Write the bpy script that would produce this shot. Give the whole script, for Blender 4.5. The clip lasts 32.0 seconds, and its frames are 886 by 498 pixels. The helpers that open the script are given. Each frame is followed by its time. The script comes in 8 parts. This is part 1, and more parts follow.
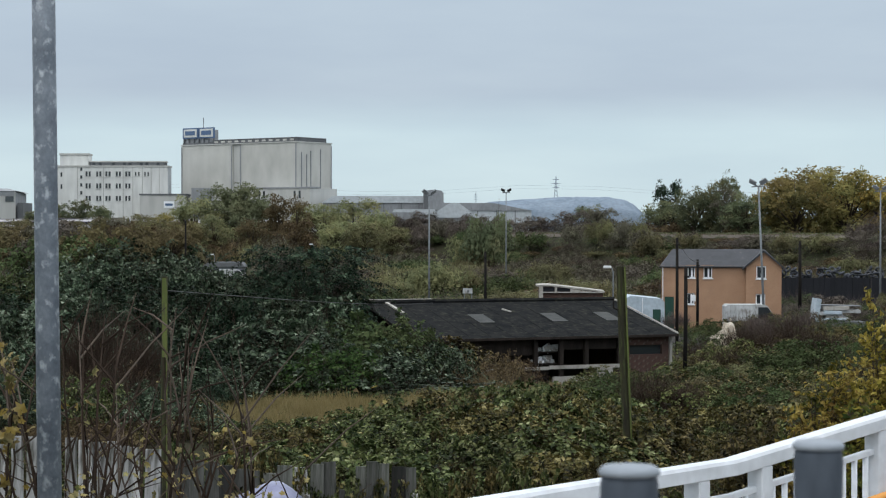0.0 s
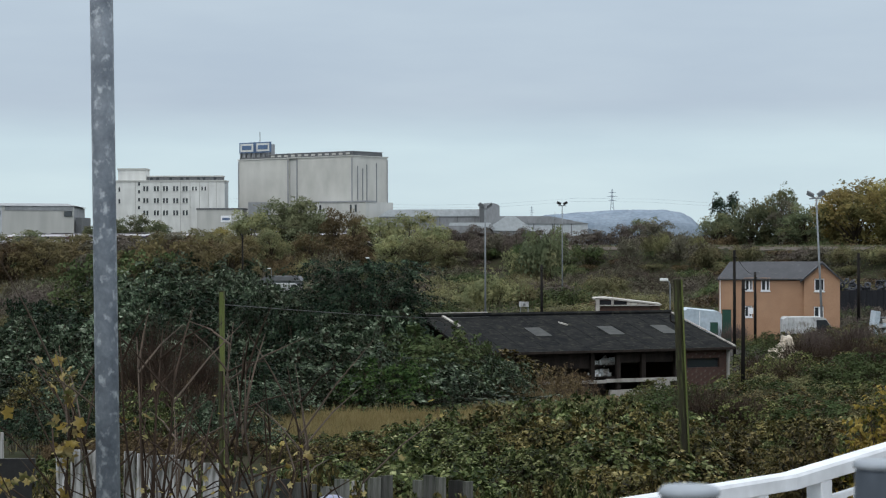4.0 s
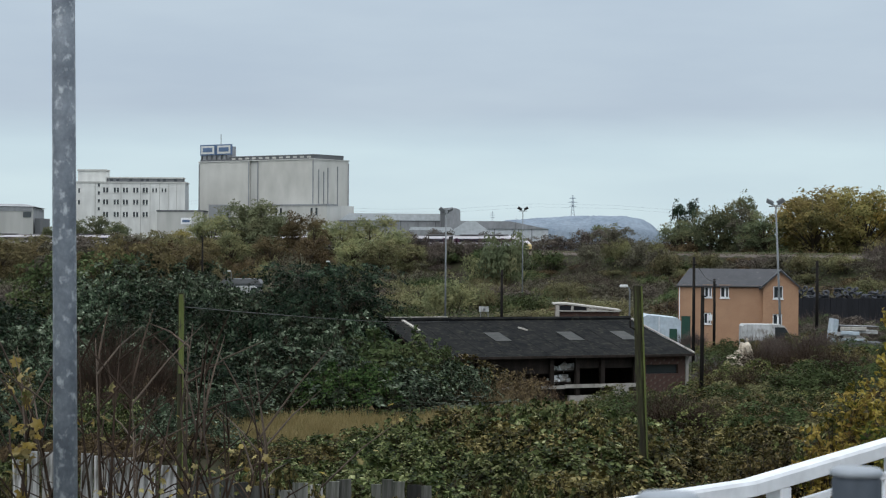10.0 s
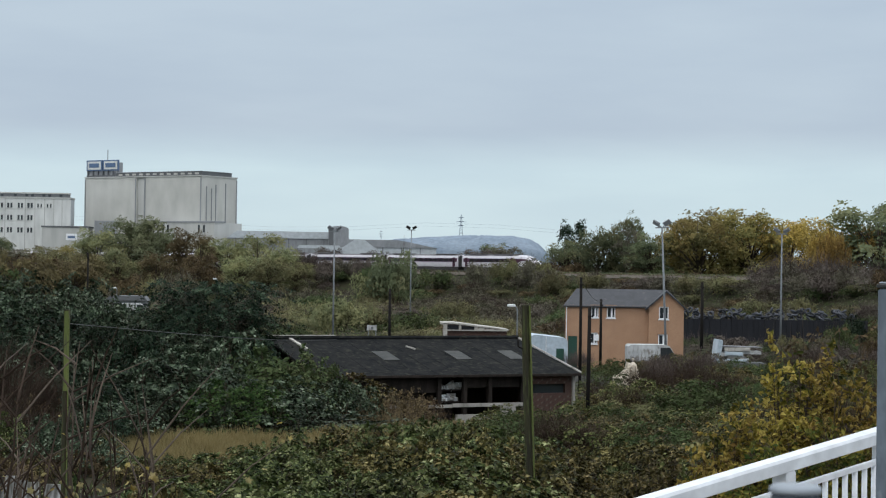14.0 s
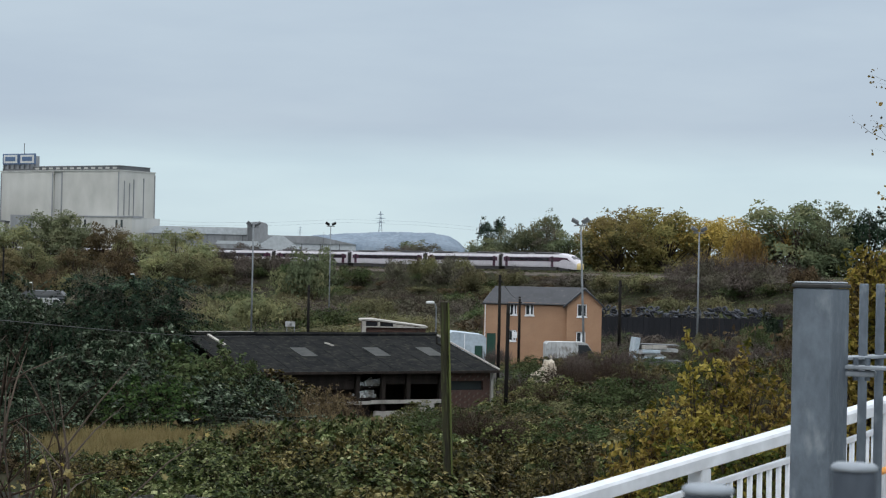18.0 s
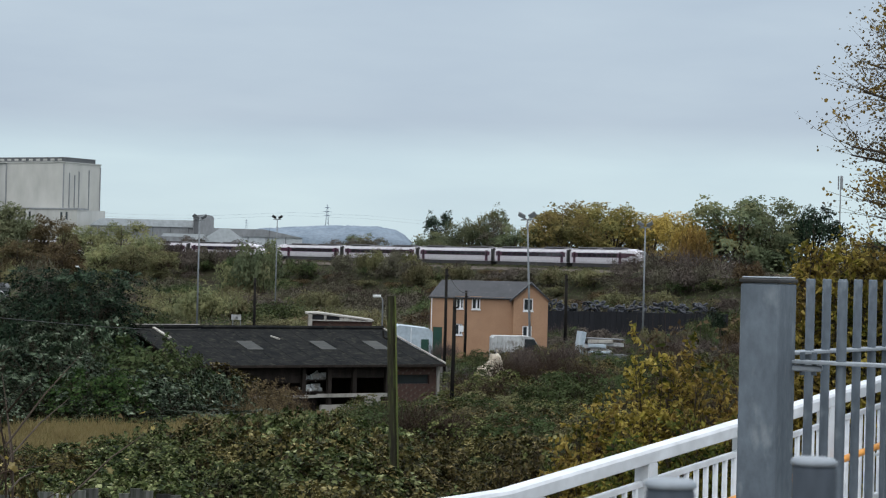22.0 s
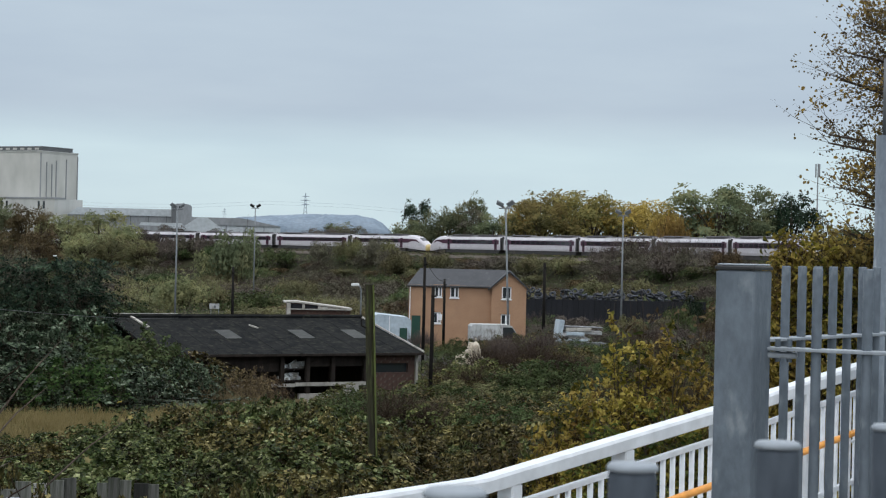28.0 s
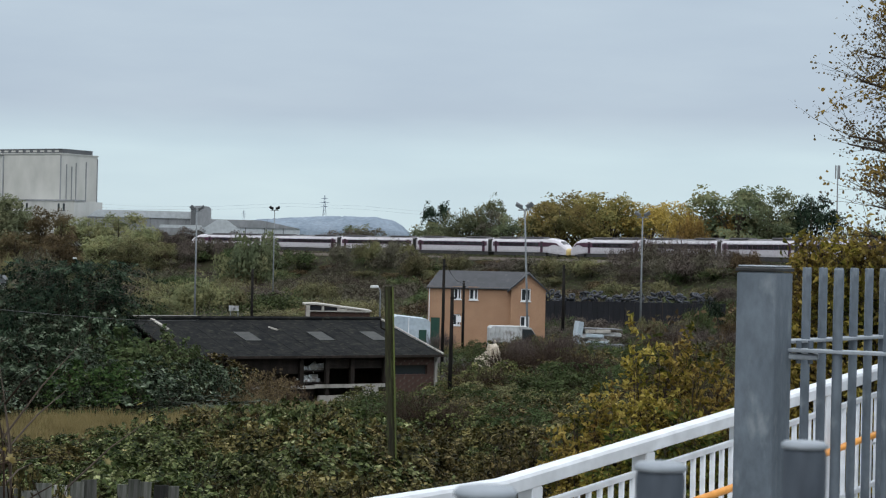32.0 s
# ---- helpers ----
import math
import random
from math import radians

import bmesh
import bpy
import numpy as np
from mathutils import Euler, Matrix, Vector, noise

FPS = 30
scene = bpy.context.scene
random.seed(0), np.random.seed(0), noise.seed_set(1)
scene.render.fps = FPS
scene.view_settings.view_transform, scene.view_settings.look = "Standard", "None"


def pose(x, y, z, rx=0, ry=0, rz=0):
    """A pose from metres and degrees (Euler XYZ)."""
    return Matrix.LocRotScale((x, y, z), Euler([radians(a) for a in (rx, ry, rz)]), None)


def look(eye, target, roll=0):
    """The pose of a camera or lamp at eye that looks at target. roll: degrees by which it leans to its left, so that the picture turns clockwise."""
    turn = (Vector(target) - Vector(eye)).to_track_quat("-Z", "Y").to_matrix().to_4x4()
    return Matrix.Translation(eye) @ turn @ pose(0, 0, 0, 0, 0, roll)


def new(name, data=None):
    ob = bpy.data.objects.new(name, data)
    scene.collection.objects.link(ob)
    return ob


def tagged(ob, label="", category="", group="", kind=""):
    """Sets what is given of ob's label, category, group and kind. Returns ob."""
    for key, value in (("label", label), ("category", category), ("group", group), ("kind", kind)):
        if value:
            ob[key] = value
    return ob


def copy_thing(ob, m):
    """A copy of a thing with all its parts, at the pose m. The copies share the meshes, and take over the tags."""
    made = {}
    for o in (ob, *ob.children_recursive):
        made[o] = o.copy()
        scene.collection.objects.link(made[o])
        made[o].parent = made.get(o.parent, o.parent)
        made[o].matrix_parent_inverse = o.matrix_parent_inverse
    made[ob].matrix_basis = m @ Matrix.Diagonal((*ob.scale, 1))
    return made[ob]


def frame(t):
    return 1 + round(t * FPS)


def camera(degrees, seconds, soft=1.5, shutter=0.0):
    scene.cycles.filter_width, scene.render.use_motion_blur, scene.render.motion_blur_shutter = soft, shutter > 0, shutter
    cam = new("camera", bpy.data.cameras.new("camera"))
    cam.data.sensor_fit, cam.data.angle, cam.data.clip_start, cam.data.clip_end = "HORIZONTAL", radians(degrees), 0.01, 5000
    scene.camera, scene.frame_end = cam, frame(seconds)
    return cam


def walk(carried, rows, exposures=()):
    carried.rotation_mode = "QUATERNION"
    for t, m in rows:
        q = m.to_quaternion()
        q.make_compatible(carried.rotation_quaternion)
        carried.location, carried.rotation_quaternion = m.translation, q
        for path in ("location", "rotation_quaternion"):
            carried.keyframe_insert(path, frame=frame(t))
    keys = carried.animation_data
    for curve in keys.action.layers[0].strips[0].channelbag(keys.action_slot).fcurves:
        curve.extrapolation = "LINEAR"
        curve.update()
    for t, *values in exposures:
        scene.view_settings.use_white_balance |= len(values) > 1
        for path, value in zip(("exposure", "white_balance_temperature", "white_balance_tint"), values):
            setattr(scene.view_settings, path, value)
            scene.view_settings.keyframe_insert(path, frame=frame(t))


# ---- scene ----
cam = camera(26.6, 32.0, 1.2)
PATH = [
    (0, (0.0605, 0.2399, 8.0795), (0.0492, 20.2388, 7.8684), 0.057),
    (0.5, (0.0601, 0.2357, 8.0799), (0.0497, 20.2349, 7.8929), -0.011),
    (1, (0.0605, 0.2327, 8.0812), (0.0026, 20.2322, 7.9473), -0.058),
    (1.5, (0.0655, 0.2320, 8.0826), (-0.0832, 20.2313, 8.0143), -0.205),
    (2, (0.0688, 0.2328, 8.0832), (-0.1940, 20.2311, 8.0736), -0.271),
    (2.5, (0.0661, 0.2351, 8.0827), (-0.2932, 20.2318, 8.0793), -0.197),
    (3, (0.0608, 0.2373, 8.0817), (-0.3767, 20.2325, 8.0554), -0.144),
    (3.5, (0.0596, 0.2379, 8.0815), (-0.4594, 20.2311, 8.0133), -0.130),
    (5.5, (0.0610, 0.2361, 8.0852), (-0.7490, 20.2196, 8.0230), -0.257),
    (6, (0.0624, 0.2354, 8.0864), (-0.7525, 20.2188, 8.0628), -0.293),
    (6.5, (0.0656, 0.2346, 8.0845), (-0.7413, 20.2183, 8.1035), -0.315),
    (7, (0.0672, 0.2348, 8.0825), (-0.7253, 20.2190, 8.1307), -0.263),
    (7.5, (0.0652, 0.2363, 8.0815), (-0.7161, 20.2210, 8.1410), -0.206),
    (8, (0.0630, 0.2387, 8.0811), (-0.6918, 20.2244, 8.1332), -0.133),
    (8.5, (0.0611, 0.2416, 8.0813), (-0.6302, 20.2296, 8.1180), -0.042),
    (9, (0.0596, 0.2445, 8.0811), (-0.4900, 20.2369, 8.0879), 0.090),
    (9.5, (0.0571, 0.2472, 8.0803), (-0.3161, 20.2437, 8.0643), 0.243),
    (10, (0.0548, 0.2498, 8.0804), (-0.1334, 20.2489, 8.0600), 0.395),
    (10.5, (0.0535, 0.2517, 8.0808), (0.0107, 20.2516, 8.0797), 0.551),
    (11, (0.0509, 0.2533, 8.0803), (0.1274, 20.2532, 8.1186), 0.602),
    (11.5, (0.0451, 0.2552, 8.0794), (0.2166, 20.2543, 8.1658), 0.708),
    (12, (0.0388, 0.2565, 8.0799), (0.3159, 20.2541, 8.2185), 0.698),
    (12.5, (0.0357, 0.2571, 8.0803), (0.4578, 20.2517, 8.2669), 0.704),
    (13, (0.0347, 0.2574, 8.0804), (0.6450, 20.2470, 8.2872), 0.737),
    (13.5, (0.0357, 0.2578, 8.0796), (0.8491, 20.2401, 8.2894), 0.737),
    (14, (0.0368, 0.2584, 8.0784), (1.0384, 20.2324, 8.2713), 0.855),
    (14.5, (0.0341, 0.2598, 8.0785), (1.1745, 20.2265, 8.2460), 0.863),
    (16.5, (0.0346, 0.2630, 8.0799), (1.6759, 20.1949, 8.2449), 1.034),
    (17, (0.0369, 0.2624, 8.0796), (1.7807, 20.1855, 8.2515), 1.104),
    (17.5, (0.0374, 0.2627, 8.0790), (1.8499, 20.1796, 8.2484), 1.139),
    (18, (0.0387, 0.2618, 8.0792), (1.8998, 20.1742, 8.2529), 1.194),
    (18.5, (0.0377, 0.2604, 8.0788), (1.9546, 20.1675, 8.2566), 1.205),
    (19, (0.0366, 0.2597, 8.0791), (2.0240, 20.1597, 8.2765), 1.325),
    (19.5, (0.0365, 0.2611, 8.0798), (2.1177, 20.1516, 8.2778), 1.298),
    (20, (0.0365, 0.2633, 8.0784), (2.2081, 20.1442, 8.2627), 1.361),
    (20.5, (0.0368, 0.2648, 8.0772), (2.2987, 20.1358, 8.2402), 1.387),
    (21, (0.0337, 0.2666, 8.0778), (2.3695, 20.1293, 8.2161), 1.454),
    (21.5, (0.0322, 0.2671, 8.0782), (2.4221, 20.1235, 8.2007), 1.411),
    (22, (0.0335, 0.2665, 8.0787), (2.4615, 20.1182, 8.1990), 1.422),
    (22.5, (0.0330, 0.2656, 8.0786), (2.4955, 20.1130, 8.2082), 1.445),
    (23, (0.0314, 0.2656, 8.0785), (2.5382, 20.1075, 8.2065), 1.480),
    (23.5, (0.0305, 0.2666, 8.0793), (2.5860, 20.1023, 8.1894), 1.443),
    (24, (0.0304, 0.2681, 8.0778), (2.6329, 20.0979, 8.1517), 1.422),
    (24.5, (0.0333, 0.2688, 8.0762), (2.6701, 20.0942, 8.1141), 1.401),
    (25, (0.0337, 0.2705, 8.0778), (2.6967, 20.0924, 8.0869), 1.287),
    (25.5, (0.0352, 0.2715, 8.0768), (2.7056, 20.0925, 8.0759), 1.249),
    (27.5, (0.0384, 0.2686, 8.0768), (2.6991, 20.0908, 8.0732), 1.301),
    (28, (0.0394, 0.2668, 8.0773), (2.6993, 20.0892, 8.0805), 1.308),
    (28.5, (0.0388, 0.2648, 8.0775), (2.6828, 20.0893, 8.0949), 1.336),
    (29, (0.0359, 0.2637, 8.0768), (2.6586, 20.0909, 8.1120), 1.392),
    (29.5, (0.0333, 0.2626, 8.0758), (2.6356, 20.0925, 8.1225), 1.429),
    (30, (0.0316, 0.2622, 8.0759), (2.6149, 20.0946, 8.1119), 1.425),
    (30.5, (0.0324, 0.2622, 8.0757), (2.5992, 20.0968, 8.0848), 1.436),
    (31, (0.0346, 0.2624, 8.0762), (2.5816, 20.0995, 8.0667), 1.368),
    (31.5, (0.0347, 0.2632, 8.0756), (2.5492, 20.1045, 8.0697), 1.356),
    (32, (0.0356, 0.2635, 8.0768), (2.4927, 20.1119, 8.0960), 1.258),
]
walk(cam, [(t, look(eye, target, roll)) for t, eye, target, roll in PATH])
cam.data.dof.use_dof = True
cam.data.dof.focus_distance = 140.0
cam.data.dof.aperture_fstop = 56.0

# ---- world and sun: bright overcast afternoon ----
world = bpy.data.worlds.new("overcast_sky")
scene.world = world
world.use_nodes = True
wn, wl = world.node_tree.nodes, world.node_tree.links
wn.clear()
w_out = wn.new("ShaderNodeOutputWorld")
w_bg = wn.new("ShaderNodeBackground")
w_geo = wn.new("ShaderNodeTexCoord")
w_sep = wn.new("ShaderNodeSeparateXYZ")
w_ramp = wn.new("ShaderNodeValToRGB")
w_map = wn.new("ShaderNodeMapping")
w_noise = wn.new("ShaderNodeTexNoise")
w_cr = wn.new("ShaderNodeValToRGB")
w_mul = wn.new("ShaderNodeMix")
w_sky = wn.new("ShaderNodeTexSky")
w_skys = wn.new("ShaderNodeVectorMath")
w_mix = wn.new("ShaderNodeMix")
w_sky.sky_type = "NISHITA"
w_sky.sun_disc = False
w_sky.sun_elevation = radians(48)
w_sky.sun_rotation = radians(215)
w_skys.operation = "SCALE"
w_skys.inputs[3].default_value = 0.08
wl.new(w_sky.outputs[0], w_skys.inputs[0])
wl.new(w_geo.outputs["Generated"], w_sep.inputs[0])
wl.new(w_sep.outputs["Z"], w_ramp.inputs[0])
els = w_ramp.color_ramp.elements
els[0].position, els[0].color = 0.0, (0.635, 0.77, 0.825, 1)
els[1].position, els[1].color = 1.0, (2.2, 2.3, 2.43, 1)
for p, c in ((0.018, (0.635, 0.78, 0.84, 1)), (0.052, (0.61, 0.755, 0.83, 1)), (0.073, (0.50, 0.595, 0.70, 1)), (0.14, (0.51, 0.61, 0.715, 1)), (0.4, (1.05, 1.15, 1.25, 1))):
    e = els.new(p)
    e.color = c
w_map.inputs["Scale"].default_value = (4.0, 4.0, 20.0)
w_noise.inputs["Scale"].default_value = 1.7
w_noise.inputs["Detail"].default_value = 6
wl.new(w_geo.outputs["Generated"], w_map.inputs[0])
wl.new(w_map.outputs[0], w_noise.inputs[0])
wl.new(w_noise.outputs[0], w_cr.inputs[0])
w_cr.color_ramp.elements[0].position, w_cr.color_ramp.elements[0].color = 0.33, (0.945, 0.95, 0.965, 1)
w_cr.color_ramp.elements[1].position, w_cr.color_ramp.elements[1].color = 0.68, (1.05, 1.045, 1.03, 1)
w_mul.data_type, w_mul.blend_type = "RGBA", "MULTIPLY"
w_mul.inputs[0].default_value = 1.0
wl.new(w_ramp.outputs[0], w_mul.inputs[6])
wl.new(w_cr.outputs[0], w_mul.inputs[7])
w_mix.data_type = "RGBA"
w_mix.inputs[0].default_value = 0.08
wl.new(w_mul.outputs[2], w_mix.inputs[6])
wl.new(w_skys.outputs[0], w_mix.inputs[7])
wl.new(w_mix.outputs[2], w_bg.inputs[0])
w_bg.inputs[1].default_value = 1.0
wl.new(w_bg.outputs[0], w_out.inputs[0])

sun = new("sun", bpy.data.lights.new("sun", "SUN"))
sun.data.energy, sun.data.angle, sun.data.color = 0.6, radians(40), (1.0, 0.97, 0.92)
sun.matrix_world = look((-60, -82, 112), (0, 0, 0))


# ---- mesh helpers ----
class Shape:
    """Gathers vertices and faces of one part."""

    def __init__(self):
        self.v, self.f = [], []

    def add(self, vs, fs):
        n = len(self.v)
        self.v.extend([tuple(p) for p in vs])
        self.f.extend([tuple(i + n for i in q) for q in fs])
        return self

    def box(self, x0, x1, y0, y1, z0, z1, m=None):
        vs = [Vector((x, y, z)) for x in (x0, x1) for y in (y0, y1) for z in (z0, z1)]
        if m is not None:
            vs = [m @ p for p in vs]
        return self.add(vs, [(0, 1, 3, 2), (4, 6, 7, 5), (0, 4, 5, 1), (2, 3, 7, 6), (0, 2, 6, 4), (1, 5, 7, 3)])

    def bevel_box(self, x0, x1, y0, y1, z0, z1, b, m=None):
        """A box whose upright and level edges are cut by b."""
        vs = []
        for z, k in ((z0, b), (z0 + b, 0), (z1 - b, 0), (z1, b)):
            for x, y in ((x0 + b, y0), (x1 - b, y0), (x1, y0 + b), (x1, y1 - b), (x1 - b, y1), (x0 + b, y1), (x0, y1 - b), (x0, y0 + b)):
                cx, cy = (x0 + x1) / 2, (y0 + y1) / 2
                vs.append(Vector((x + (k if x < cx else -k), y + (k if y < cy else -k), z)))
        if m is not None:
            vs = [m @ p for p in vs]
        fs = [tuple(reversed(range(8))), tuple(range(24, 32))]
        for r in range(3):
            for i in range(8):
                j = (i + 1) % 8
                fs.append((r * 8 + i, r * 8 + j, r * 8 + 8 + j, r * 8 + 8 + i))
        return self.add(vs, fs)

    def tube(self, pts, radii, n=8, caps=True):
        pts = [Vector(p) for p in pts]
        if not isinstance(radii, (list, tuple)):
            radii = [radii] * len(pts)
        rings, up = [], Vector((0.13, 0.31, 0.94))
        for i, p in enumerate(pts):
            d = (pts[min(i + 1, len(pts) - 1)] - pts[max(i - 1, 0)]).normalized()
            a = d.cross(up)
            if a.length < 0.1:
                a = d.cross(Vector((1, 0, 0)))
            a.normalize()
            b = d.cross(a)
            rings.append([p + radii[i] * (math.cos(6.28319 * k / n) * a + math.sin(6.28319 * k / n) * b) for k in range(n)])
        vs = [q for r in rings for q in r]
        fs = []
        for i in range(len(pts) - 1):
            for k in range(n):
                j = (k + 1) % n
                fs.append((i * n + k, i * n + j, i * n + n + j, i * n + n + k))
        if caps:
            fs.append(tuple(reversed(range(n))))
            fs.append(tuple(range(len(vs) - n, len(vs))))
        return self.add(vs, fs)

    def prism(self, outline, a, b, m=None):
        """An outline in (x, z) drawn out along y from a to b."""
        n = len(outline)
        vs = [Vector((x, y, z)) for y in (a, b) for x, z in outline]
        if m is not None:
            vs = [m @ p for p in vs]
        fs = [tuple(range(n)), tuple(reversed(range(n, 2 * n)))]
        fs += [(i, i + n, (i + 1) % n + n, (i + 1) % n) for i in range(n)]
        return self.add(vs, fs)

    def wall(self, xs, zs, y0, y1, openings, m=None):
        """A wall from xs[0] to xs[1], zs[0] to zs[1], with real openings (x0, x1, z0, z1)."""
        cx = sorted({xs[0], xs[1], *[o[0] for o in openings], *[o[1] for o in openings]})
        cz = sorted({zs[0], zs[1], *[o[2] for o in openings], *[o[3] for o in openings]})
        nx, nz = len(cx), len(cz)

        def solid(i, j):
            if not (0 <= i < nx - 1 and 0 <= j < nz - 1):
                return False
            mx, mz = (cx[i] + cx[i + 1]) / 2, (cz[j] + cz[j + 1]) / 2
            return not any(o[0] < mx < o[1] and o[2] < mz < o[3] for o in openings)

        def at(i, j, back):
            return (back * nz + j) * nx + i

        vs = [(x, y, z) for y in (y0, y1) for z in cz for x in cx]
        if m is not None:
            vs = [tuple(m @ Vector(v)) for v in vs]
        fs = []
        for i in range(nx - 1):
            for j in range(nz - 1):
                if solid(i, j):
                    fs.append((at(i, j, 0), at(i + 1, j, 0), at(i + 1, j + 1, 0), at(i, j + 1, 0)))
                    fs.append((at(i, j, 1), at(i, j + 1, 1), at(i + 1, j + 1, 1), at(i + 1, j, 1)))
                    for di, dj, p, q in ((-1, 0, (i, j + 1), (i, j)), (1, 0, (i + 1, j), (i + 1, j + 1)), (0, -1, (i, j), (i + 1, j)), (0, 1, (i + 1, j + 1), (i, j + 1))):
                        if not solid(i + di, j + dj):
                            fs.append((at(*p, 0), at(*p, 1), at(*q, 1), at(*q, 0)))
        used = sorted({k for f in fs for k in f})
        new_k = {k: n for n, k in enumerate(used)}
        self.add([vs[k] for k in used], [tuple(new_k[k] for k in f) for f in fs])
        return self

    def mesh(self, name, smooth=False):
        me = bpy.data.meshes.new(name)
        me.from_pydata(self.v, [], self.f)
        if smooth:
            me.polygons.foreach_set("use_smooth", [True] * len(me.polygons))
        me.update()
        return me


def part(name, shape, material, parent=None, label="", smooth=False, at=None):
    """Links a shape (or a mesh) as one mesh object under its thing."""
    me = shape.mesh(name, smooth) if isinstance(shape, Shape) else shape
    if material is not None and not me.materials:
        me.materials.append(material)
    ob = new(name, me)
    if parent is not None:
        ob.parent = parent
    if at is not None:
        ob.matrix_basis = at
    if label:
        ob["label"] = label
    return ob


def thing(name, m, label, category, group="", kind=""):
    ob = new(name)
    ob.empty_display_size = 0.2
    ob.matrix_basis = m
    return tagged(ob, label, category, group, kind)


def np_mesh(name, verts, faces, normals=None):
    """A mesh from numpy arrays of vertices and triangles; normals, where given, shade it as soft lumps."""
    if normals is not None:
        a, b, c = verts[faces[:, 0]], verts[faces[:, 1]], verts[faces[:, 2]]
        away = (np.cross(b - a, c - a) * normals[faces[:, 0]]).sum(1) < 0
        faces = np.where(away[:, None], faces[:, ::-1], faces)
    me = bpy.data.meshes.new(name)
    me.vertices.add(len(verts))
    me.vertices.foreach_set("co", np.ascontiguousarray(verts, dtype=np.float32).ravel())
    me.loops.add(faces.size)
    me.loops.foreach_set("vertex_index", np.ascontiguousarray(faces, dtype=np.int32).ravel())
    me.polygons.add(len(faces))
    me.polygons.foreach_set("loop_start", np.arange(0, faces.size, 3, dtype=np.int32))
    me.update(calc_edges=True)
    if normals is not None:
        me.normals_split_custom_set_from_vertices([tuple(v) for v in normals])
    return me


# ---- materials ----
def nodes_of(name):
    ma = bpy.data.materials.new(name)
    ma.use_nodes = True
    nt = ma.node_tree
    return ma, nt.nodes, nt.links, nt.nodes["Principled BSDF"]


def surface(name, c1, c2, scale=2.0, rough=0.8, metal=0.0, bump=0.15, fine=30.0, stretch=(1, 1, 1), dirt=None, dirt_at=0.6, vary=0.0, island=0.0, spec=0.4):
    """A painted, stone, wood or metal surface: two colours in large patches, fine grain and relief, and dirt."""
    ma, n, l, bsdf = nodes_of(name)
    tc, mp = n.new("ShaderNodeTexCoord"), n.new("ShaderNodeMapping")
    mp.inputs["Scale"].default_value = stretch
    l.new(tc.outputs["Object"], mp.inputs[0])
    big, small, mix = n.new("ShaderNodeTexNoise"), n.new("ShaderNodeTexNoise"), n.new("ShaderNodeMix")
    big.inputs["Scale"].default_value, big.inputs["Detail"].default_value = scale, 5
    small.inputs["Scale"].default_value, small.inputs["Detail"].default_value = fine, 3
    l.new(mp.outputs[0], big.inputs[0])
    l.new(mp.outputs[0], small.inputs[0])
    mix.data_type = "RGBA"
    mix.inputs[6].default_value, mix.inputs[7].default_value = (*c1, 1), (*c2, 1)
    cr = n.new("ShaderNodeMapRange")
    cr.inputs[1].default_value, cr.inputs[2].default_value = 0.35, 0.65
    l.new(big.outputs[0], cr.inputs[0])
    l.new(cr.outputs[0], mix.inputs[0])
    out = mix.outputs[2]
    grain = n.new("ShaderNodeMix")
    grain.data_type, grain.blend_type = "RGBA", "MULTIPLY"
    grain.inputs[0].default_value = 0.5
    l.new(out, grain.inputs[6])
    gr = n.new("ShaderNodeMapRange")
    gr.inputs[1].default_value, gr.inputs[2].default_value, gr.inputs[3].default_value, gr.inputs[4].default_value = 0.3, 0.7, 0.72, 1.22
    l.new(small.outputs[0], gr.inputs[0])
    l.new(gr.outputs[0], grain.inputs[7])
    out = grain.outputs[2]
    if dirt:
        dn, dm, dx = n.new("ShaderNodeTexNoise"), n.new("ShaderNodeMapRange"), n.new("ShaderNodeMix")
        dn.inputs["Scale"].default_value, dn.inputs["Detail"].default_value = scale * 2.7, 8
        l.new(mp.outputs[0], dn.inputs[0])
        dm.inputs[1].default_value, dm.inputs[2].default_value = dirt_at - 0.06, dirt_at + 0.1
        l.new(dn.outputs[0], dm.inputs[0])
        dx.data_type = "RGBA"
        dx.inputs[7].default_value = (*dirt, 1)
        l.new(out, dx.inputs[6])
        l.new(dm.outputs[0], dx.inputs[0])
        out = dx.outputs[2]
    if vary or island:
        hv, src = n.new("ShaderNodeHueSaturation"), n.new("ShaderNodeObjectInfo" if vary else "ShaderNodeNewGeometry")
        mr = n.new("ShaderNodeMapRange")
        k = vary or island
        mr.inputs[3].default_value, mr.inputs[4].default_value = 1 - k, 1 + k
        l.new(src.outputs["Random" if vary else "Random Per Island"], mr.inputs[0])
        l.new(mr.outputs[0], hv.inputs["Value"])
        l.new(out, hv.inputs["Color"])
        out = hv.outputs[0]
    l.new(out, bsdf.inputs["Base Color"])
    bsdf.inputs["Roughness"].default_value, bsdf.inputs["Metallic"].default_value = rough, metal
    bsdf.inputs["Specular IOR Level"].default_value = spec
    if bump:
        bp = n.new("ShaderNodeBump")
        bp.inputs["Strength"].default_value, bp.inputs["Distance"].default_value = bump, 0.02
        l.new(small.outputs[0], bp.inputs["Height"])
        l.new(bp.outputs[0], bsdf.inputs["Normal"])
    return ma


